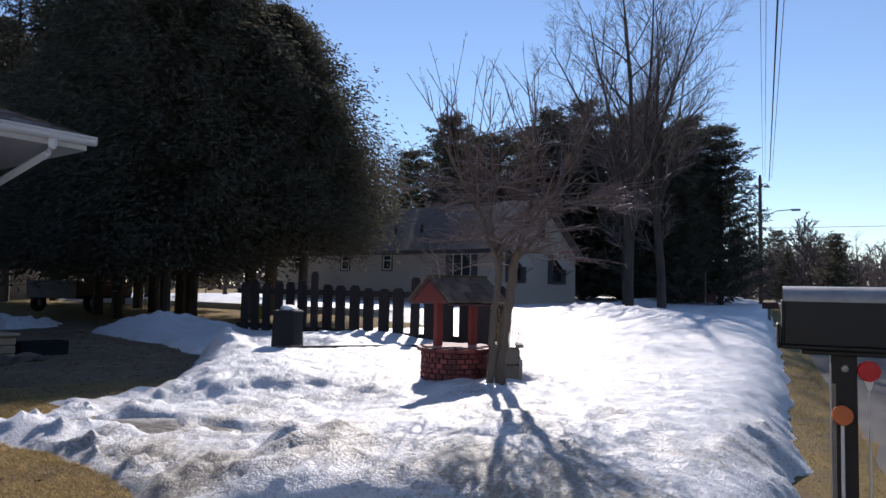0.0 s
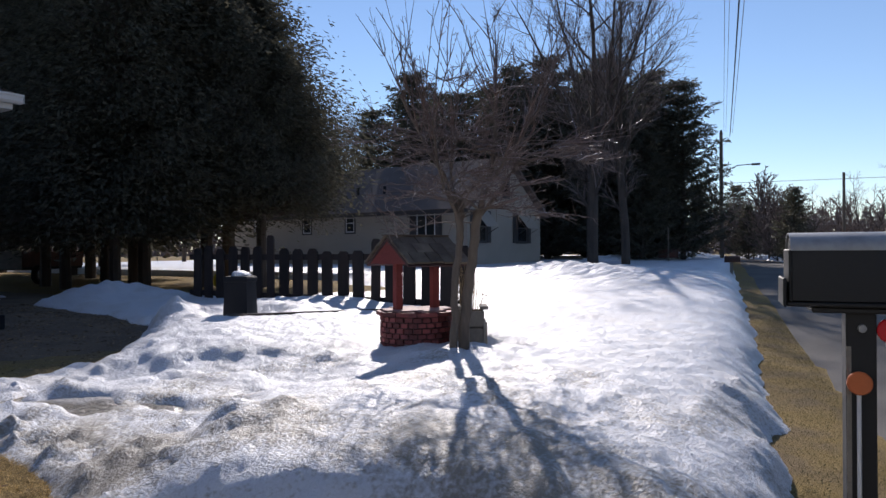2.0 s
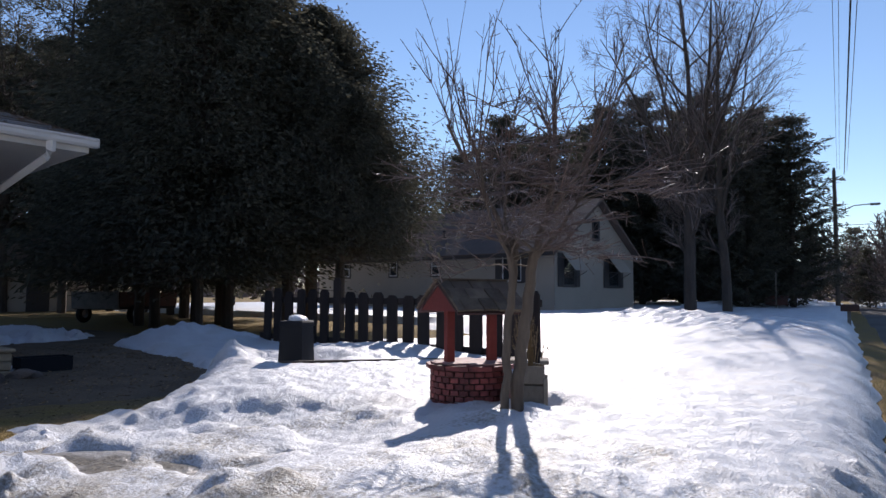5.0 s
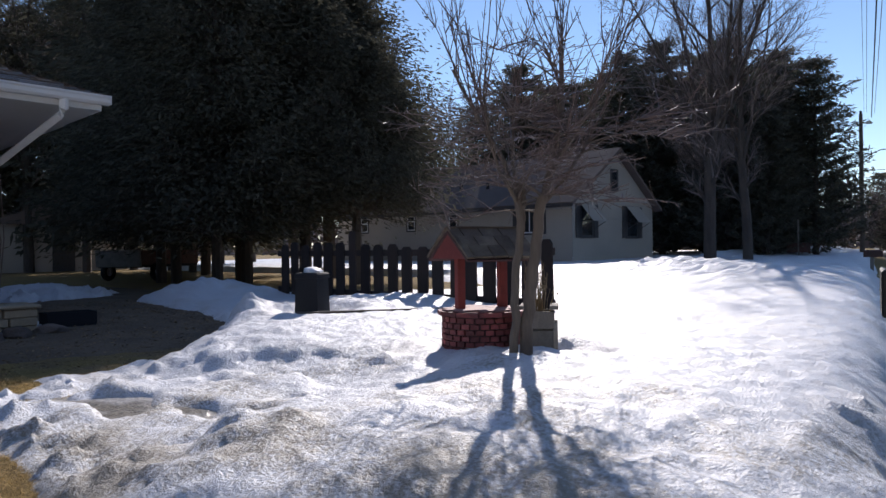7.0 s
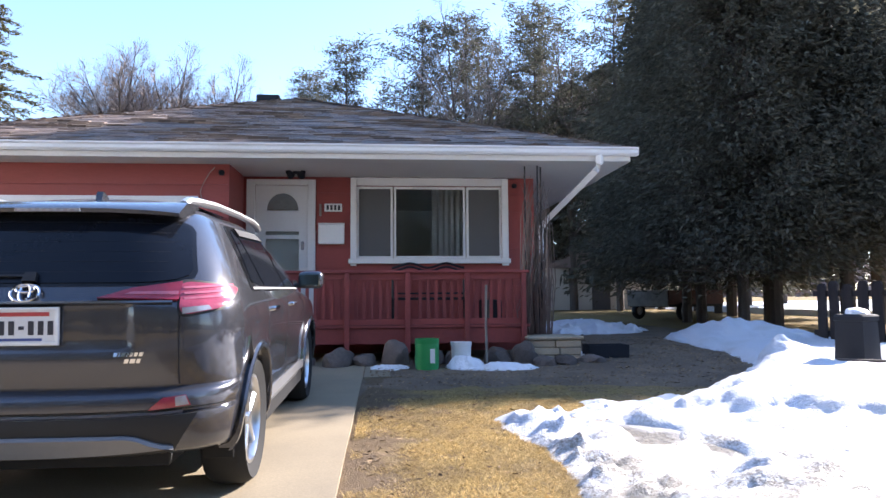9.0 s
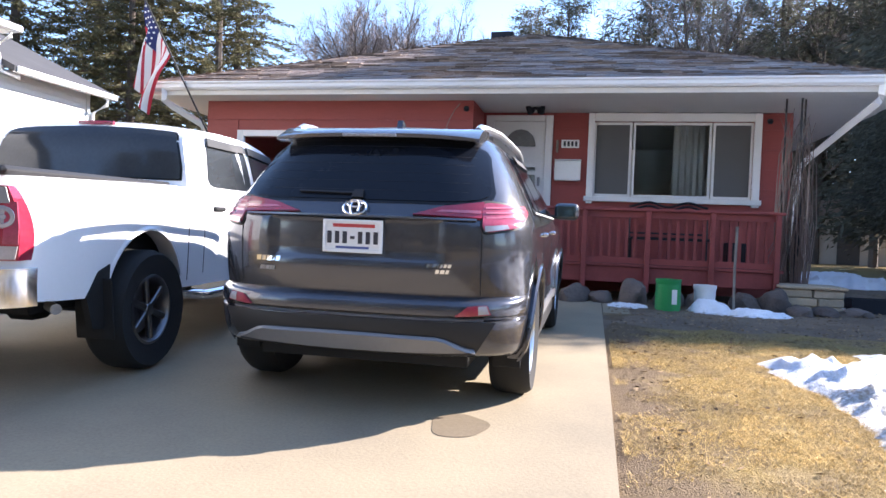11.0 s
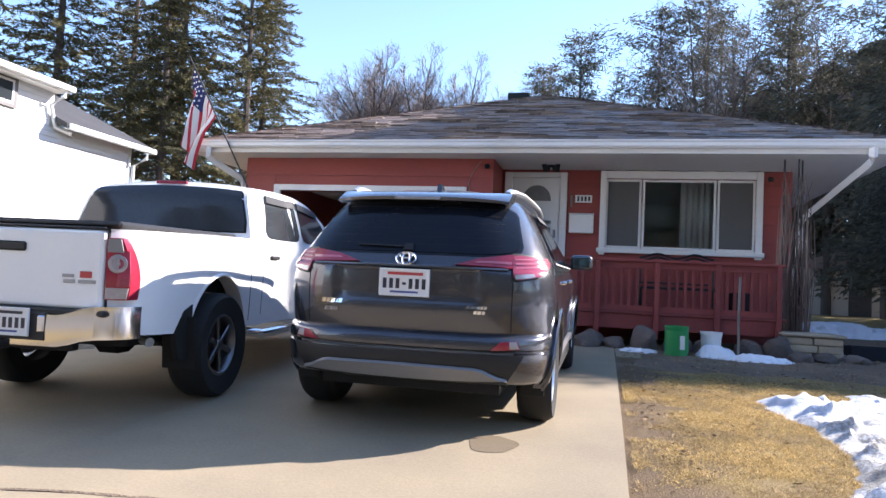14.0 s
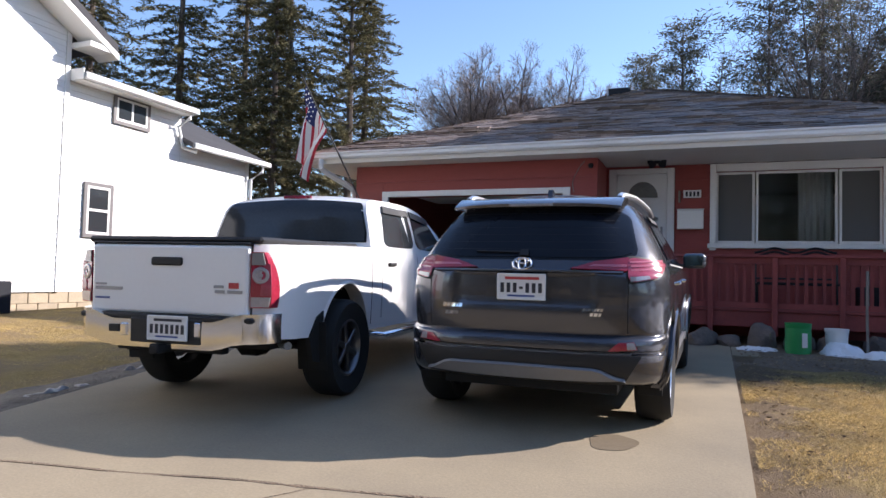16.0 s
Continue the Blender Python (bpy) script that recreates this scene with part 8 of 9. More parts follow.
part("seat", box(-0.55, 0.55, -0.2, 0.25, 0.40, 0.44, 0.01), M_BENCH, bench)
for s_ in (-1, 1):
    v, f = [], []
    tube_into(v, f, [(s_ * 0.55, 0.22, 0), (s_ * 0.55, 0.26, 0.5), (s_ * 0.55, 0.3, 0.86)], [0.02] * 3, 6)
    part("leg", (v, f), M_BENCH, bench)
    part("leg", box(s_ * 0.55 - 0.02, s_ * 0.55 + 0.02, -0.2, -0.16, 0, 0.42), M_BENCH, bench)
v, f = [], []
for off in (0.0, -0.055):
    tube_into(v, f, [(-0.56 + 1.12 * i / 20, 0.3, 0.93 + off + 0.035 * math.sin(2 * math.pi * i / 10 - 1.57)) for i in range(21)], [0.02] * 21, 6)
tube_into(v, f, [(-0.55, 0.28, 0.5), (0.55, 0.28, 0.5)], [0.015] * 2, 6)
part("backrest", (v, f), M_BENCH, bench)
tagged(part("storage_tub", box(3.3, 3.6, 10.0, 10.3, DECK, DECK + 0.4, 0.02), M_DKPLASTIC, None, "dark blue plastic tub behind the railing"), "", "tub")
for k, px in enumerate((3.36, 3.5)):
    v, f = [], []
    tube_into(v, f, [(px, 9.74, DECK), (px + 0.03, 9.72, 1.38)], [0.014, 0.014], 6)
    tagged(part("garden_stake", (v, f), M_GREYWOOD, None, "pale wooden stake leaning inside the railing"), "", "stake", "stakes by the porch")

# wall fittings
sign = thing("house_number_sign", (1.06, HY0 - 0.03, 2.50), "cream house number sign with dark bars for digits", "sign")
part("plaque", box(-0.14, 0.14, -0.012, 0.0, -0.065, 0.065, 0.004), M_PAPER, sign)
b = bmesh.new()
for i in range(4):
    box(-0.105 + i * 0.06, -0.07 + i * 0.06, -0.0145, -0.0125, -0.04, 0.04, bm=b)
part("digit_bars", b, M_INK, sign)
mb = thing("wall_mail_box", (1.035, HY0 - 0.03, 2.07), "flat white letter box mounted beside the door", "letter box")
part("case", box(-0.205, 0.205, -0.09, 0.0, -0.16, 0.15, 0.012), M_WHITE, mb)
part("lid", box(-0.21, 0.21, -0.1, 0.0, 0.152, 0.175, 0.006), M_SOFFIT, mb)
bell = tagged(part("door_bell", box(0.84, 0.875, HY0 - 0.06, HY0 - 0.025, 2.36, 2.56, 0.008), M_GREYWOOD, None, "small wind chime tube beside the door"), "", "chime")
lampt = thing("flood_light", (0.53, 10.55, SOFFIT_Z), "twin dark floodlight under the porch soffit", "lamp")
part("base", lathe([(0.0, 0.0), (0.06, 0.0), (0.06, -0.03), (0.0, -0.035)], 20), M_DKPLASTIC, lampt)
for s_ in (-1, 1):
    hd = part("lamp_head", moved(lathe([(0.0, 0.09), (0.035, 0.09), (0.05, 0.02), (0.062, -0.03), (0.055, -0.035), (0.0, -0.03)], 18), pose(s_ * 0.085, -0.04, -0.055, 60, 0, s_ * 25)), M_DKPLASTIC, lampt, "", True)
for s_, (px, pz) in enumerate(((3.99, 2.9), (-0.45, 2.9))):
    tagged(part("hook_lamp", lathe([(0.0, 0.0), (0.03, 0.0), (0.045, -0.03), (0.03, -0.07), (0.0, -0.075)], 14), M_DKPLASTIC, None, "small dark fitting on the wall", True), "", "lamp").matrix_basis = pose(px, (HY0 if px > 0 else GY) - 0.06, pz)
vv = [(1.3 + 2.7 * i / 40, HY0 - 0.045, 2.985 + 0.008 * math.sin(i * 0.9)) for i in range(41)]
v, f = [], []
tube_into(v, f, vv, [0.006] * len(vv), 4)
tagged(part("string_cable", (v, f), M_WIRE, None, "thin dark cable strung above the window"), "", "cable")
v, f = [], []
tube_into(v, f, [(-0.55, GY - 0.03, 2.95), (-0.62, GY - 0.06, 2.86), (-0.70, GY - 0.05, 2.72), (-0.75, GY - 0.03, 2.60), (-0.72, GY - 0.03, 2.45)], [0.007] * 5, 5)
tagged(part("hanging_cord", (v, f), M_GREYWOOD, None, "loose cord hanging on the garage wall"), "", "cord")

# things before the porch
def bucket(name, at, r0, r1, h, material, label, wall_=0.008):
    e = thing(name, at, label, "bucket")
    part("pail", lathe([(0.0, 0.0), (r0, 0.0), (r0 + (r1 - r0) * 0.85, h * 0.85), (r1 + 0.004, h * 0.86), (r1 + 0.006, h), (r1 - wall_, h), (r0 - wall_, 0.012), (0.0, 0.012)], 32), material, e, "", True)
    v, f = [], []
    tube_into(v, f, [(r1 * math.cos(math.pi * i / 12), -0.02 - r1 * 0.5 * math.sin(math.pi * i / 12), h * 0.9 - 0.1 * math.sin(math.pi * i / 12)) for i in range(13)], [0.004] * 13, 5)
    part("bail", (v, f), M_STEEL, e)
    return e


bk = bucket("green_bucket", (2.42, 8.82, ground_z(2.4, 8.8) + 0.005), 0.155, 0.15, 0.40, M_GREEN, "upturned green plastic bucket beside the porch")
part("label_patch", box(0.03, 0.09, -0.162, -0.155, 0.1, 0.28, 0.002), M_PAPER, bk, "pale label")
bucket("white_bucket", (2.88, 9.0, ground_z(2.9, 9.0) + 0.03), 0.12, 0.135, 0.31, M_WHITE, "white plastic bucket standing in leftover snow")
st = tagged(part("garden_stake", tube([(3.2, 8.85, 0.1), (3.19, 8.86, 0.7), (3.2, 8.87, 1.22)], [0.016, 0.016, 0.018], 7), M_GREYWOOD, None, "grey wooden stake standing by the porch"), "", "stake", "stakes by the porch")


def rock(at, sx, sy, sz, seed, label, group="field stones"):
    b = bmesh.new()
    bmesh.ops.create_icosphere(b, subdivisions=3, radius=1.0)
    for q in b.verts:
        n = noise.noise(q.co * 1.3 + Vector((seed, 0, 0))) * 0.28 + noise.noise(q.co * 3.1 + Vector((0, seed, 0))) * 0.1
        q.co *= 1 + n
        q.co = Vector((q.co.x * sx, q.co.y * sy, max(-0.6, q.co.z) * sz))
    o = part("field_stone", b, M_ROCK, None, label, True)
    o.matrix_basis = pose(at[0], at[1], ground_z(at[0], at[1]) + sz * 0.42, 0, 0, seed * 50)
    return tagged(o, "", "stone", group)


for k, (x, y, a, c) in enumerate(((1.28, 9.3, 0.28, 0.17), (1.62, 9.32, 0.16, 0.13), (2.02, 9.3, 0.2, 0.25), (2.5, 9.35, 0.22, 0.15), (2.85, 9.38, 0.16, 0.14), (3.42, 9.35, 0.2, 0.16), (3.78, 9.3, 0.2, 0.21), (0.7, 9.3, 0.25, 0.15), (4.3, 9.15, 0.2, 0.1), (4.7, 9.3, 0.18, 0.09), (4.0, 9.05, 0.16, 0.1))):
    rock((x, y), a, 0.16, c, k + 1, "grey-brown rounded field stone along the porch foot")
# cut-stone planter at the corner, with a trellis and bare vine
pl = thing("stone_planter", (4.22, 9.62, ground_z(4.2, 9.6)), "low planter of tan cut stone blocks at the house corner", "planter")
for r_ in range(3):
    for c_ in range(2):
        part("block", box(-0.36 + c_ * 0.37 + (0.06 if r_ % 2 else 0), -0.005 + c_ * 0.37 + (0.06 if r_ % 2 else 0) - (0.06 if r_ % 2 and c_ else 0), -0.3, 0.28, 0.0 + r_ * 0.105, 0.1 + r_ * 0.105, 0.012), M_BRICKF, pl)
part("cap", box(-0.39, 0.40, -0.33, 0.3, 0.317, 0.36, 0.012), M_BRICKF, pl)
tr = thing("trellis", (4.15, 9.9, 0.5), "dark metal trellis poles wrapped in a bare vine", "trellis")
for px, py in ((-0.02, 0.0), (-0.2, 0.05), (0.05, 0.1)):
    part("pole", tube([(px, py, -0.2), (px + 0.01, py, 2.5)], 0.013, 6), M_BENCH, tr)
rng = random.Random(3)
v, f = [], []
for k in range(110):
    x, y = rng.uniform(-0.3, 0.2), rng.uniform(-0.08, 0.16)
    z1 = rng.uniform(0.5, 2.4)
    tube_into(v, f, [(x * 0.8, y, -0.3), (x + rng.uniform(-0.07, 0.07), y, z1 * 0.4), (x * 0.7 + rng.uniform(-0.1, 0.1), y + 0.03, z1 * 0.8), (x * 0.5 + rng.uniform(-0.14, 0.14), y, z1)], [0.008, 0.007, 0.005, 0.003], 4)
part("vine", (v, f), M_TWIG, tr, "leafless tangled vine")
tb = thing("black_trough", (5.1, 9.85, ground_z(5.1, 9.85)), "low black plastic trough on the dirt", "trough")
part("tub", joined(box(-0.3, 0.3, -0.16, 0.16, 0.0, 0.03, 0.01), box(-0.3, -0.28, -0.16, 0.16, 0.03, 0.2), box(0.28, 0.3, -0.16, 0.16, 0.03, 0.2), box(-0.28, 0.28, -0.16, -0.14, 0.03, 0.2), box(-0.28, 0.28, 0.14, 0.16, 0.03, 0.2)), M_DKPLASTIC, tb)
part("soil", box(-0.27, 0.27, -0.13, 0.13, 0.03, 0.15), M_DIRT, tb)

# utility trailer under the trees
trl = thing("utility_trailer", (11.59, 22.1, ground_z(11.59, 22.1)), "rusty red flatbed trailer with a pale end board under the evergreens", "trailer", "", 31)
part("bed", box(-1.5, 1.5, -0.75, 0.75, 0.42, 0.5, 0.01), M_DARK, trl)
part("side_board", box(-1.5, 1.5, -0.78, -0.74, 0.5, 0.95, 0.008), M_RUST, trl)
part("side_board", box(-1.5, 1.5, 0.74, 0.78, 0.5, 0.95, 0.008), M_RUST, trl)
part("end_board", moved(box(-0.02, 0.02, -0.78, 0.78, 0, 0.52, 0.008), pose(-1.53, 0, 0.44, 0, -6, 0)), M_GREYWOOD, trl, "pale weathered end board")
for s_ in (-1, 1):
    wheel(trl, 0.1 - 1.0, s_ * 0.88, 0.28, 0.28, 0.17, 0.15, 5, M_DKALLOY, s_).matrix_basis = pose(-0.9, s_ * 0.86, 0.28, 0, 0, 90)
part("tongue", tube([(1.5, 0, 0.45), (2.4, 0, 0.42)], 0.04, 6), M_DARK, trl)
shed = thing("far_shed", (13.5, 36.0, ground_z(13.5, 36)), "pale shed glimpsed through the tree trunks", "shed")
part("wall", box(-3, 3, 0, 4, 0, 2.3), M_CREAM, shed)
part("roof", prism([(-3.3, 2.25), (3.3, 2.25), (0, 3.6)], -0.2, 4.2), M_NBROOF, shed)
part("door", box(-0.5, 0.5, -0.03, 0.0, 0, 2.0), M_TRIMDK, shed)

# garage clutter
gc = thing("garage_shelf", (-2.0, 15.9, 0.16), "crowded dark shelf at the back of the garage", "shelf")
for z in (0.5, 1.1, 1.7, 2.2):
    part("shelf_board", box(-1.6, 1.6, -0.25, 0.25, z, z + 0.03), M_GREYWOOD, gc)
for x in (-1.6, 0, 1.57):
    part("upright", box(x, x + 0.04, -0.25, 0.25, 0, 2.3), M_GREYWOOD, gc)
rng = random.Random(5)
for k in range(14):
    x, z = rng.uniform(-1.45, 1.35), rng.choice((0.53, 1.13, 1.73))
    tagged(part("storage_box", box(-2.0 + x, -2.0 + x + rng.uniform(0.15, 0.3), 15.72, 15.98, 0.16 + z, 0.16 + z + rng.uniform(0.15, 0.4), 0.01), rng.choice((M_PAPER, M_GREYWOOD, M_INKBLUE, M_GUTTER)), None, "storage box on the garage shelf"), "", "box", "boxes on the garage shelf")

# flag on its pole at the garage corner
fl = thing("flag", (-4.35, 9.42, 2.4), "striped red and white flag drooping from an angled pole", "flag")
pa, pb = Vector((0.0, 0.02, -0.1)), Vector((-1.2, -0.15, 2.2))
part("pole", tube([pa, pb], 0.014, 8), M_BENCH, fl)
part("bracket", box(-0.05, 0.05, 0.02, 0.57, -0.14, -0.06, 0.01), M_STEEL, fl)
v, f, fm = [], [], []
NU, NV = 26, 20
for j in range(NV + 1):
    q = j / NV
    for i in range(NU + 1):
        p = i / NU
        h = pb.lerp(pa, 0.08 + 0.36 * q)
        fall = 1.2 * p
        fold = 0.07 * math.sin(q * 11 + p * 2.5) * smooth01(0.0, 0.4, p)
        gather = (0.5 - q) * smooth01(0, 1, p) * 0.44
        v.append((h.x + gather * 0.7 + fold * 0.6 - 0.30 * p, h.y + fold + 0.05 * p, h.z - fall * (0.96 - 0.12 * q) - gather * 0.4))
for j in range(NV):
    for i in range(NU):
        a = j * (NU + 1) + i
        f.append((a, a + 1, a + NU + 2, a + NU + 1))
        canton = i < NU * 0.3 and j < NV * 7 / 13
        fm.append(2 if canton else (0 if int(j * 13 / NV) % 2 == 0 else 1))
cloth = part("cloth", (v, f), [M_FLAGRED, M_FLAGWHITE, M_FLAGBLUE], fl, "red and white striped cloth with dark blue canton", True)
for poly, k in zip(cloth.data.polygons, fm):
    poly.material_index = k
sv, sf = [], []
for r_ in range(5):
    for c_ in range(5):
        j, i = int((r_ + 0.6) * NV * 7 / 13 / 5), int((c_ + 0.5) * NU * 0.4 / 5)
        c = Vector(v[j * (NU + 1) + i])
        n = (Vector(v[j * (NU + 1) + i + 1]) - c).cross(Vector(v[(j + 1) * (NU + 1) + i]) - c).normalized()
        u = (Vector(v[j * (NU + 1) + i + 1]) - c).normalized()
        w = n.cross(u)
        for sd in (1, -1):
            k = len(sv)
            sv += [tuple(c + n * 0.004 * sd + (u * math.cos(t) + w * math.sin(t)) * 0.019) for t in [2 * math.pi * m / 5 for m in range(5)]]
            sf.append(tuple(range(k, k + 5)))
part("star_field", (sv, sf), M_FLAGWHITE, fl, "", False, "stuff")

# ---- the yard ----
fence = thing("picket_fence", (8.6, 0, 0), "dark stained board fence half sunk in snow", "fence")
rng = random.Random(8)
me = None
y, k = 4.66, 0
while y < 10.2:
    zg = ground_z(8.6, y) + 0.0
    top = 1.165 + rng.uniform(-0.03, 0.03) + (0.18 if k in (5, 12, 19) else 0.1 if k == 0 else 0) + 0.02 * (y - 6)
    w = 0.098 if k not in (0, 5, 12, 19) else 0.075
    pk = prism([(-w, zg - 0.1), (w, zg - 0.1), (w, top - 0.05), (w * 0.55, top), (-w * 0.55, top), (-w, top - 0.05)], -0.014, 0.014)
    o = part("picket" if k not in (0, 5, 12, 19) else "post", moved(pk, pose(0, y, 0, 0, rng.uniform(-1, 1), 90)), M_FENCE, fence)
    y += 0.30 * rng.uniform(0.97, 1.03)
    k += 1
for z in (0.42, 1.03):
    part("rail", box(0.018, 0.06, 4.6, 10.3, z, z + 0.09, 0.005), M_FENCE, fence)

# wishing well
WX, WY, WZ = 6.38, 3.84, 0.12
E1 = -24.0
well = thing("wishing_well", (WX, WY, WZ), "red brick wishing well with a shingled gable roof", "garden well", "", E1)
R8, H8 = 0.33, 0.44
drum = part("drum", lathe([(R8 - 0.06, 0.0), (R8 - 0.012, 0.0), (R8 - 0.012, H8), (R8 - 0.06, H8)], 24, "z", True), M_MORTAR, well, "mortared brick drum")
for r_ in range(9):
    for c_ in range(26):
        a0 = 2 * math.pi * (c_ + (0.5 if r_ % 2 else 0)) / 26
        a1 = a0 + 2 * math.pi / 26 * 0.82
        z0, z1 = r_ * 0.0487 + 0.003, r_ * 0.0487 + 0.041
        v = []
        for rr in (R8 - 0.02, R8 + 0.008 + 0.006 * rng.random()):
            for a in (a0, (a0 + a1) / 2, a1):
                for z in (z0, z1):
                    v.append((rr * math.cos(a), rr * math.sin(a), z))
        f = [(6, 8, 9, 7), (8, 10, 11, 9), (1, 7, 9, 3), (3, 9, 11, 5), (0, 2, 8, 6), (2, 4, 10, 8), (0, 6, 7, 1), (4, 5, 11, 10)]
        part("brick", (v, f), M_WELLRED, drum)
for i in range(12):
    a0, a1 = 2 * math.pi * i / 12 + 0.01, 2 * math.pi * (i + 1) / 12 - 0.01
    v = [(r * math.cos(a), r * math.sin(a), z) for z in (H8 + 0.002, H8 + 0.038) for r, a in ((R8 - 0.13, a0), (R8 + 0.05, a0), (R8 + 0.05, a1), (R8 - 0.13, a1))]
    part("rim_stone", (v, [(3, 2, 1, 0), (4, 5, 6, 7), (0, 1, 5, 4), (1, 2, 6, 5), (2, 3, 7, 6), (3, 0, 4, 7)]), M_WELLRED, well)
for k in range(5):
    ya, yb = -0.31 + k * 0.125, -0.31 + k * 0.125 + 0.12
    xw = math.sqrt(max(0.01, 0.33 ** 2 - max(abs(ya), abs(yb)) ** 2)) + 0.02
    part("lid_board", box(-xw, xw, ya, yb, H8 + 0.039, H8 + 0.055, 0.003), M_LIDWOOD, well)
for s_ in (-1, 1):
    part("post", box(s_ * 0.20 - 0.035, s_ * 0.20 + 0.035, -0.035, 0.035, H8 - 0.1, 0.98, 0.004), M_REDWOOD, well)
    part("gable_board", moved(prism([(-0.36, 0.915), (0.36, 0.915), (0.0, 1.13)], -0.012, 0.012), pose(s_ * 0.29, 0, 0, 0, 0, 90)), M_REDWOOD, well, "red gable board")
sl = math.hypot(0.41, 0.245)
for s_ in (-1, 1):
    rd_ = part("roof_deck", moved(box(-0.32, 0.32, 0.0, sl, -0.016, 0.0), Matrix.Translation((0, 0, 1.15)) @ pose(0, 0, 0, -math.degrees(math.atan2(0.245, 0.41)) * 1, 0, 0 if s_ > 0 else 180)), M_MORTAR, well)
    for r_ in range(3):
        x = -0.335
        while x < 0.33:
            x1 = min(x + rng.uniform(0.12, 0.2), 0.335)
            p = moved(box(x, x1 - 0.008, 0.0, 0.172 - 0.012 * rng.random(), 0.0, 0.020, 0.003), pose(0, r_ * 0.155, 0.012 + 0.004 * rng.random(), -3.0, 0, 0))
            p.transform(Matrix.Translation((0, 0, 1.157)) @ pose(0, 0, 0, -math.degrees(math.atan2(0.245, 0.41)), 0, 0 if s_ > 0 else 180))
            part("shingle", p, M_SHAKE, rd_)
            x = x1
part("ridge_cap", moved(box(-0.34, 0.34, -0.05, 0.05, 0.0, 0.014, 0.004), pose(0, 0, 1.172)), M_SHAKE, well)


# grey plank box behind the tree, with dead stalks
pbx = thing("wooden_planter", (6.43, 3.28, 0.18), "weathered grey plank planter with dead stalks", "planter", "", 33)
pbx.scale = (0.85, 0.85, 1.15)
for k, (x, z) in enumerate(((0, 0.0), (0, 0.13), (0, 0.26))):
    part("plank", box(-0.15, -0.125, -0.14, 0.14, z, z + 0.12, 0.004), M_GREYWOOD, pbx)
    part("plank", box(0.125, 0.15, -0.14, 0.14, z, z + 0.12, 0.004), M_GREYWOOD, pbx)
    part("plank", box(-0.123, 0.123, -0.14, -0.115, z, z + 0.12, 0.004), M_GREYWOOD, pbx)
    part("plank", box(-0.123, 0.123, 0.115, 0.14, z, z + 0.12, 0.004), M_GREYWOOD, pbx)
for sx, sy in ((-1, -1), (-1, 1), (1, -1), (1, 1)):
    part("leg", box(sx * 0.16 - 0.02, sx * 0.16 + 0.02, sy * 0.15 - 0.02, sy * 0.15 + 0.02, -0.1, 0.30, 0.004), M_GREYWOOD, pbx)
part("cap", joined(box(-0.19, 0.19, -0.18, -0.1, 0.395, 0.42, 0.004), box(-0.19, 0.19, 0.1, 0.18, 0.395, 0.42, 0.004)), M_GREYWOOD, pbx)
v, f = [], []
for k in range(60):
    a, r = rng.random() * 6.28, rng.uniform(0, 0.1)
    x, y, h = r * math.cos(a), r * math.sin(a), rng.uniform(0.1, 0.34)
    tube_into(v, f, [(x, y, 0.3), (x * 1.5, y * 1.5, 0.4 + h * 0.5), (x * 2 + rng.uniform(-0.05, 0.05), y * 2, 0.4 + h)], [0.004, 0.003, 0.002], 3)
    for _ in range(4):
        z = 0.4 + h * rng.uniform(0.4, 1)
        p = Vector((x * 1.8 + rng.uniform(-0.04, 0.04), y * 1.8 + rng.uniform(-0.04, 0.04), z))
        k2 = len(v)
        v += [tuple(p + Vector((rng.uniform(-0.012, 0.012), rng.uniform(-0.012, 0.012), rng.uniform(-0.012, 0.012)))) for _q in range(3)]
        f.append((k2, k2 + 1, k2 + 2))
part("dead_stalk_clump", (v, f), M_DRYPLANT, pbx, "dry tan stalks", False, "stuff")

# the dark bin with a snow cap
can = thing("yard_bin", (6.75, 6.75, 0.24), "dark square plastic bin capped with a little snow", "bin", "", 25)
can.scale = (0.8, 0.8, 1.1)
v, f = [], []
prof = [(0.235, 0.0), (0.235, 0.06), (0.21, 0.08), (0.19, 0.50), (0.205, 0.505), (0.205, 0.545), (0.19, 0.562), (0.05, 0.575)]
for r, z in prof:
    for i in range(24):
        a = 2 * math.pi * i / 24
        c, s = math.cos(a), math.sin(a)
        k = 1 / max(abs(c), abs(s)) ** 0.75
        v.append((r * c * k, r * s * k, z))
for j in range(len(prof) - 1):
    for i in range(24):
        f.append((j * 24 + i, j * 24 + (i + 1) % 24, (j + 1) * 24 + (i + 1) % 24, (j + 1) * 24 + i))
f.append(tuple(range((len(prof) - 1) * 24, len(prof) * 24)))
part("body", (v, f), M_DKPLASTIC, can, "", True)
b = bmesh.new()
bmesh.ops.create_icosphere(b, subdivisions=3, radius=1.0)
for q in b.verts:
    q.co = Vector((q.co.x * 0.16, q.co.y * 0.14, max(-0.3, q.co.z) * 0.055)) * (1 + 0.15 * noise.noise(q.co * 2))
part("snow_cap", moved(b, pose(0.0, -0.02, 0.572, 4, 3, 0)), M_CLEANSNOW, can, "white cap of snow", True)
v, f = [], []
tube_into(v, f, [(-0.9, 0, 0.03), (0.9, 0.1, 0.05)], [0.055, 0.04], 6)
lg = tagged(part("fallen_branch", (v, f), M_BARK, None, "fallen bare branch lying on the snow", True), "", "branch")
lg.matrix_basis = pose(7.0, 5.9, 0.36, 0, 0, -40)
# added yellow disc, its colour stands in for sunlit grass beyond the fence
yl = thing("yellow_frisbee", (11.9, 15.6, 0.32), "yellow disc standing in for a patch of sunlit grass", "toy")
yl.matrix_basis = pose(12.3, 14.2, ground_z(12.3, 14.2) + 0.0)
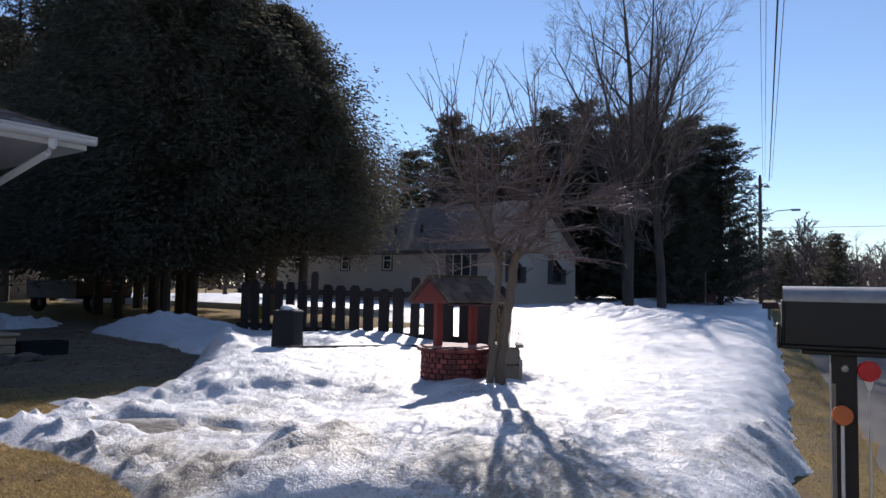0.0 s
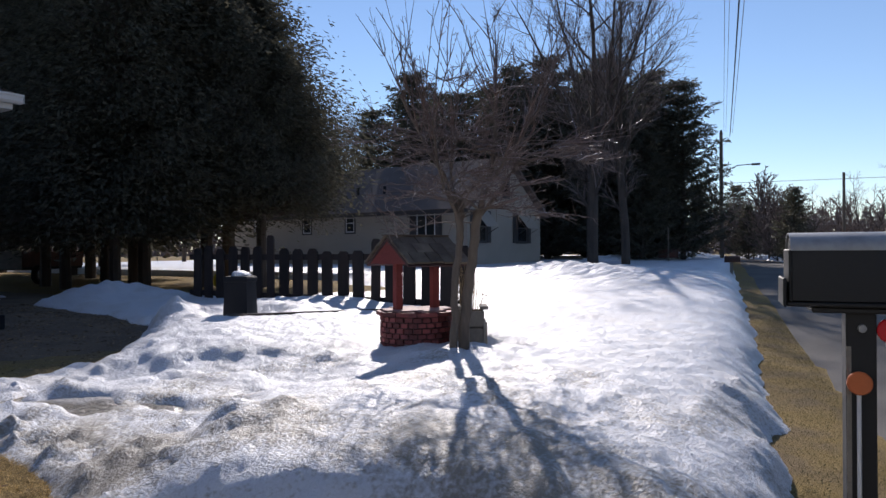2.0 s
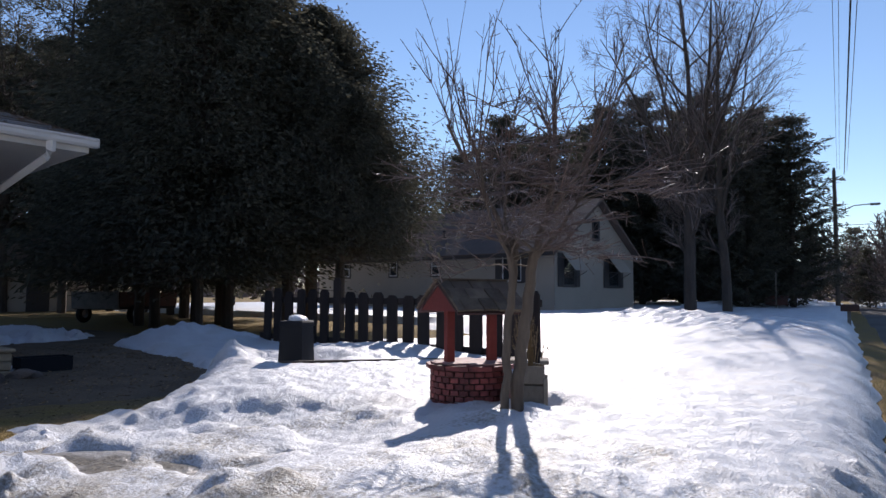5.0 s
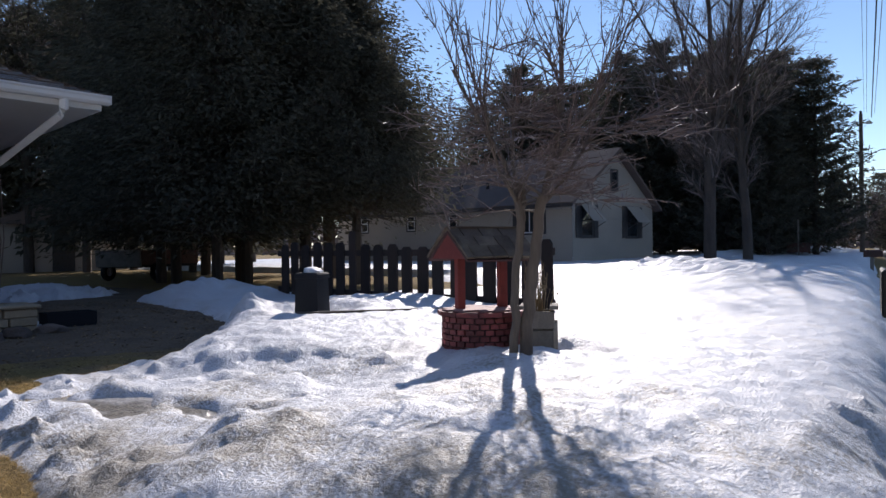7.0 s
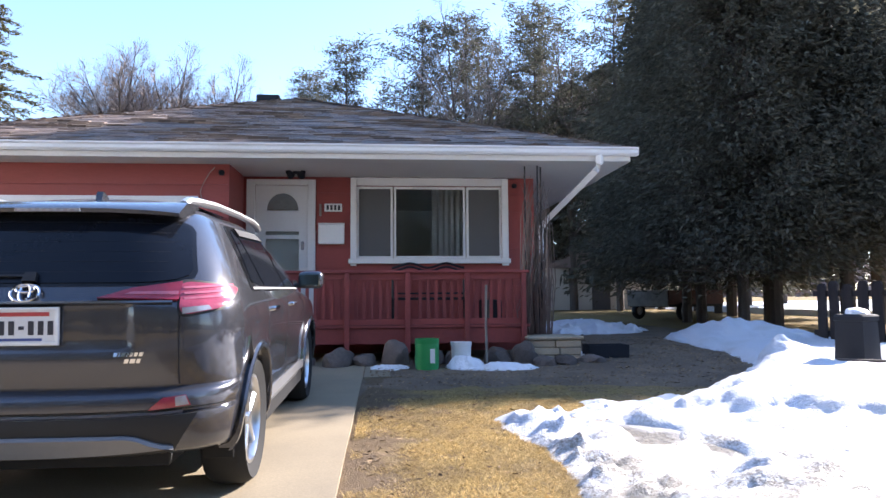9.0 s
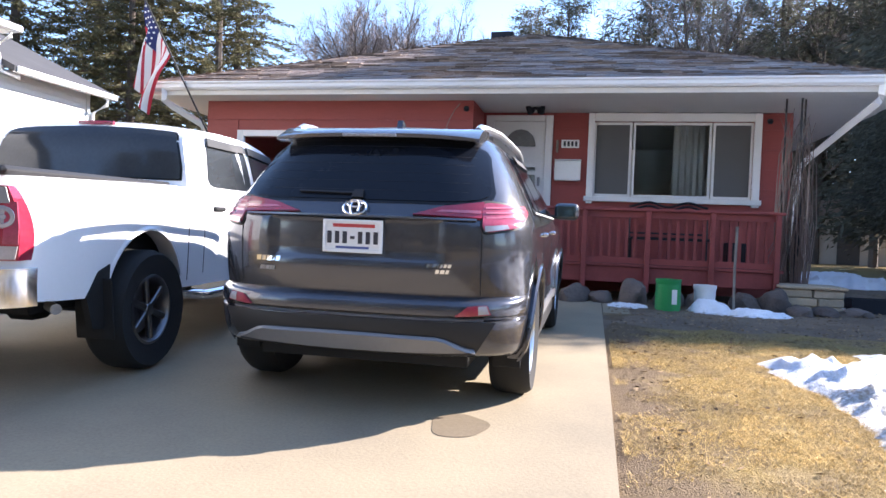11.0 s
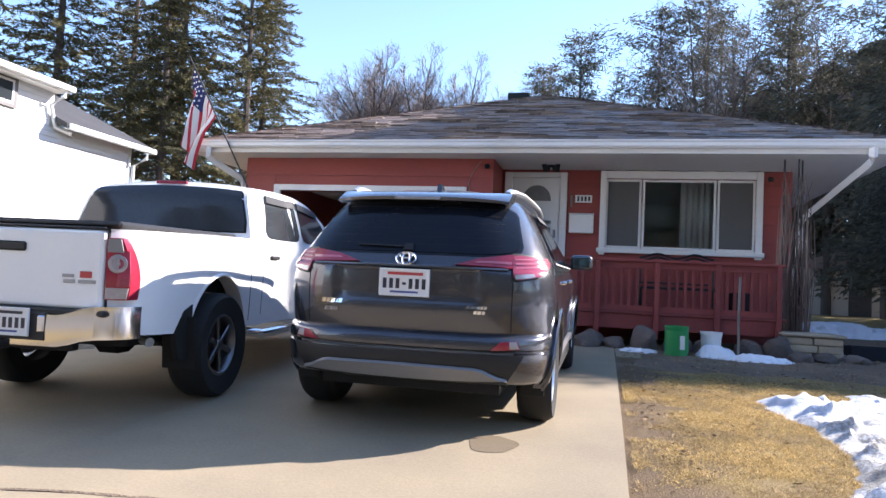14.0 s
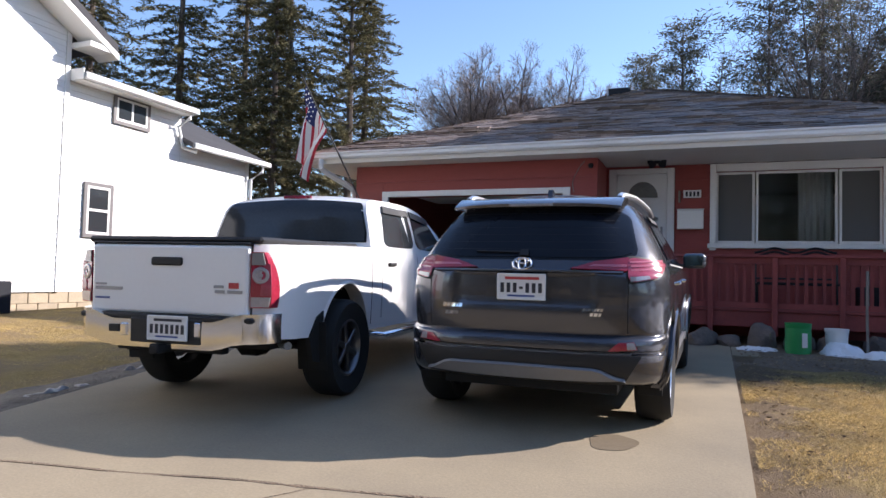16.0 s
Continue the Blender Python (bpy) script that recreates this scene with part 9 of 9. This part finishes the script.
part("disc", moved(lathe([(0.0, 0.02), (0.17, 0.02), (0.19, 0.0), (0.185, -0.02), (0.16, 0.005), (0.0, 0.008)], 28, "x"), pose(0, 0, 0.2, 0, 10, 0)), mat("sunlit_grass_yellow", (0.6, 0.48, 0.03), rough=0.5, var=0.15), yl, "", True)

# ---- the roadside mailbox ----
mx, my = 3.28, 0.19
mbx = thing("roadside_mailbox", (mx, my, ground_z(mx, my)), "dark mailbox with a galvanised top on a black post", "mailbox", "", ROAD_TURN)
mbx.scale = (0.77, 0.77, 0.795)
L0, L1 = -0.42, 0.20
arc = [(-0.10, 0.0), (-0.10, 0.17)] + [(0.10 * -math.cos(math.pi * i / 12), 0.17 + 0.05 * math.sin(math.pi * i / 12)) for i in range(1, 12)] + [(0.10, 0.17), (0.10, 0.0)]
boxz = 1.38
part("case", moved(prism(arc, L0, L1), pose(0, 0, boxz)), M_MBOX, mbx, "faded black sheet metal case", True)
arc2 = [(-0.106, 0.165)] + [(0.106 * -math.cos(math.pi * i / 12), 0.17 + 0.056 * math.sin(math.pi * i / 12)) for i in range(0, 13)] + [(0.106, 0.165)] + [(0.101 * math.cos(math.pi * i / 12), 0.17 + 0.051 * math.sin(math.pi * i / 12)) for i in range(0, 13)]
part("top_sheet", moved(prism(arc2, L0 - 0.005, L1 + 0.006), pose(0, 0, boxz)), M_STEEL, mbx, "weathered galvanised arched top", True)
part("rear_edge", box(-0.106, 0.106, L1, L1 + 0.012, boxz - 0.005, boxz + 0.17, 0.004), M_MBOX, mbx)
part("front_door", box(-0.102, 0.102, L0 - 0.014, L0, boxz - 0.01, boxz + 0.18, 0.006), M_MBOX, mbx)
part("paper_tray", joined(box(-0.10, 0.10, L0 + 0.10, L1 + 0.018, boxz - 0.02, boxz - 0.004, 0.004), box(-0.11, 0.11, L1 + 0.018, L1 + 0.03, boxz - 0.02, boxz + 0.075, 0.004)), M_MBOX, mbx, "black tray below the box")
part("support_board", box(-0.08, 0.08, L0 + 0.06, L1 - 0.06, boxz - 0.04, boxz - 0.021, 0.004), M_MBOX, mbx)
post = part("post", box(-0.045, 0.045, -0.055, 0.035, -0.1, boxz - 0.03, 0.004), M_MBOX, mbx, "black painted square post")
# pale strip along the corner: the sunlit side put into the colour
part("post_edge", box(-0.048, -0.0455, 0.02, 0.034, -0.1, boxz - 0.15), M_GREYWOOD, post, "pale strip for the sunlit side of the post")
part("bolt", moved(lathe([(0.0, -0.012), (0.012, -0.01), (0.014, 0.0), (0.014, 0.01)], 12, "x"), pose(-0.05, -0.012, boxz - 0.09)), M_STEEL, mbx)
v, f = [], []
tube_into(v, f, [(-0.055, 0.0, -0.1), (-0.06, 0.0, 1.09)], [0.007, 0.007], 6)
part("reflector_rod", (v, f), M_GUTTER, mbx)
part("orange_reflector", moved(lathe([(0.0, -0.012), (0.034, -0.012), (0.038, -0.008), (0.038, 0.004), (0.0, 0.004)], 28, "x"), pose(-0.07, 0.0, 1.115)), M_LENSORANGE, mbx, "round orange reflector", True)
v, f = [], []
tube_into(v, f, [(-0.03, -0.10, -0.1), (-0.03, -0.095, 1.25)], [0.004, 0.004], 6)
part("reflector_rod", (v, f), M_GUTTER, mbx)
part("red_reflector", moved(lathe([(0.0, -0.012), (0.036, -0.012), (0.04, -0.008), (0.04, 0.004), (0.0, 0.004)], 28, "x"), pose(-0.035, -0.095, 1.285)), M_REFRED, mbx, "round red reflector", True)
part("reflector_clip", moved(prism([(-0.016, 0.0), (0.016, 0.0), (0.006, -0.035), (-0.006, -0.035)], -0.004, 0.004), pose(-0.035, -0.095, 1.248, 0, 0, 90)), M_PAPER, mbx)

# ---- street furniture far off ----
px_, py_ = road_xy(45.6, 0.95)
pole = thing("utility_pole", (px_, py_, ground_z(px_, py_)), "brown wooden utility pole with a street lamp arm", "utility pole", "", ROAD_TURN)
part("pole", tube([(0, 0, -0.3), (0, 0, 4), (0.02, 0, 7.8)], [0.13, 0.115, 0.09], 10), M_POLE, pole, "", True)
part("lamp_arm", tube([(0, -0.1, 5.4), (0, -0.9, 5.75), (0, -1.7, 5.8)], 0.03, 6), M_STEEL, pole)
part("lamp_head", box(-0.12, 0.12, -2.15, -1.65, 5.72, 5.84, 0.04), M_STEEL, pole)
part("insulator", box(-0.06, 0.06, -0.06, 0.06, 7.8, 7.95, 0.02), M_DKPLASTIC, pole)
for k, (dd, z0, r) in enumerate(((0.46, 7.55, 0.022), (0.32, 7.75, 0.010), (0.68, 7.85, 0.007), (0.80, 7.9, 0.007))):
    pts = []
    for i in range(41):
        s = -40 + 85.6 * i / 40
        t = i / 40
        x, y = road_xy(s, dd)
        pts.append((x, y, ground_z(px_, py_) + z0 - 0.9 * 4 * t * (1 - t) * 0.6))
    v, f = [], []
    tube_into(v, f, pts, [r] * 41, 5)
    tagged(part("power_line", (v, f), M_WIRE, None, "black overhead cable along the street"), "", "cable", "overhead cables")
pts = [road_xy(70, d) for d in (-40, 40)]
v, f = [], []
tube_into(v, f, [(pts[0][0], pts[0][1], 7.4), (pts[1][0], pts[1][1], 7.4)], [0.02, 0.02], 4)
tagged(part("power_line", (v, f), M_WIRE, None, "thin overhead cable crossing the far street"), "", "cable", "overhead cables")
for s_, d_ in ((70, -9),):
    x, y = road_xy(s_, d_)
    p2 = thing("utility_pole", (x, y, ground_z(x, y)), "distant plain utility pole", "utility pole")
    part("pole", tube([(0, 0, -0.3), (0, 0, 7.6)], [0.14, 0.11], 8), M_POLE, p2)
x, y = road_xy(26.5, 0.62)
m2 = thing("red_mailbox", (x, y, ground_z(x, y)), "faded red mailbox on a post down the street", "mailbox", "", ROAD_TURN)
part("case", moved(prism(arc, -0.35, 0.25), pose(0, 0, 0.52, 0, 0, 55)), M_RUST, m2)
part("post", box(-0.05, 0.05, -0.05, 0.05, -0.1, 0.52), M_GREYWOOD, m2)
# snow banks at the far crossing
for s_, d_, rx, ry in ((60, 3.5, 8, 1.2), (62, -9.2, 7, 0.9), (38, 6.0, 7, 1.0)):
    x, y = road_xy(s_, d_)
    blob_snow("snow_bank", x, y, rx, ry, 0.45, "long low snow bank along the far street", s_)
for k in range(7):
    x, y = 39.5 + 3.6 * k, 2.75 + 1.14 * k
    blob_snow("snow_bank", x, y, 2.7, 0.75, 0.30, "ploughed white snow bank at the bend of the street", 91 + k)
sgn = thing("yard_sign", (36.5, 9.6, ground_z(36.5, 9.6)), "small dark sign board near the pines", "sign")
part("board", box(-0.02, 0.02, -0.5, 0.5, 0.35, 0.8, 0.01), M_RUST, sgn)
part("post", box(-0.03, 0.03, -0.03, 0.03, -0.1, 1.9), M_GREYWOOD, sgn)

# ---- grass blades on the near lawn ----
rng = random.Random(21)
v, f = [], []


def blades(n, xr, yr, test):
    for _ in range(n):
        x, y = rng.uniform(*xr), rng.uniform(*yr)
        if not test(x, y):
            continue
        z = ground_z(x, y) + 0.02 * ns(x, y, 0.9, 3) - 0.002
        a, ln, lean = rng.random() * 6.28, rng.uniform(0.010, 0.036), rng.uniform(0.5, 2.6)
        dx, dy = math.cos(a), math.sin(a)
        w = rng.uniform(0.0011, 0.0026)
        k = len(v)
        v.extend([(x - dy * w, y + dx * w, z), (x + dy * w, y - dx * w, z), (x + dx * ln * lean * 0.7, y + dy * ln * lean * 0.7, z + ln * 0.55)])
        f.append((k, k + 1, k + 2))


blades(340000, (1.66, 3.7), (0.8, 7.2), lambda x, y: rng.random() < (0.34 + 0.63 * smooth01(1.75, 2.35, x) + 1.25 * ns(x, y, 1.5, 14) + 0.9 * ns(x, y, 4.5, 15)) * smooth01(7.4, 6.2, y + 0.6 * ns(x, y, 1.1, 19)) and snow_depth(x, y) < 0.02)
blades(120000, (-9.6, -4.2), (0.5, 9.0), lambda x, y: rng.random() < 0.75 + 0.7 * ns(x, y, 1.1, 24) + 0.5 * ns(x, y, 3.2, 25))
turf = part("grass_blades", (v, f), M_BLADE, None, "short straw-coloured winter grass blades", False, "stuff")
turf["category"] = "grass"
v, f = [], []
blades(150000, (1.7, 14), (-0.8, 3.4), lambda x, y: 0.02 < road_d(x, y) < 0.95 and snow_depth(x, y) < 0.02)
verge = part("verge_grass", (v, f), M_VERGE, None, "olive winter grass along the street edge", False, "stuff")
verge["category"] = "grass"
# dead leaves, needles and crumbs of earth strewn over the shaded dirt and the lawn's edge
rng = random.Random(88)
v, f = [], []
for _ in range(26000):
    x, y = rng.uniform(1.7, 8.6), 2.0 + 11.0 * rng.random() ** 0.7
    if snow_depth(x, y) > 0.0 or (y < 6.6 and rng.random() > 0.25 + 0.8 * smooth01(2.3, 1.8, x)) or rng.random() > 0.55 + 0.9 * ns(x, y, 1.6, 71):
        continue
    z = ground_z(x, y) + (0.034 if y > 7.2 else 0.012) + 0.012 * ns(x, y, 3, 2)
    a, ln, wd = rng.random() * 6.28, rng.uniform(0.008, 0.030), rng.uniform(0.003, 0.011)
    dx, dy, t1, t2 = math.cos(a), math.sin(a), rng.uniform(-0.004, 0.010), rng.uniform(-0.004, 0.010)
    k = len(v)
    v.extend([(x - dx * ln, y - dy * ln, z), (x - dy * wd, y + dx * wd, z + t1), (x + dx * ln, y + dy * ln, z + 0.004), (x + dy * wd, y - dx * wd, z + t2)])
    f.extend([(k, k + 1, k + 2), (k, k + 2, k + 3)])
litter = part("leaf_litter", (v, f), M_LITTER, None, "dead brown leaves and needles strewn over dirt", False, "stuff")
litter["category"] = "litter"
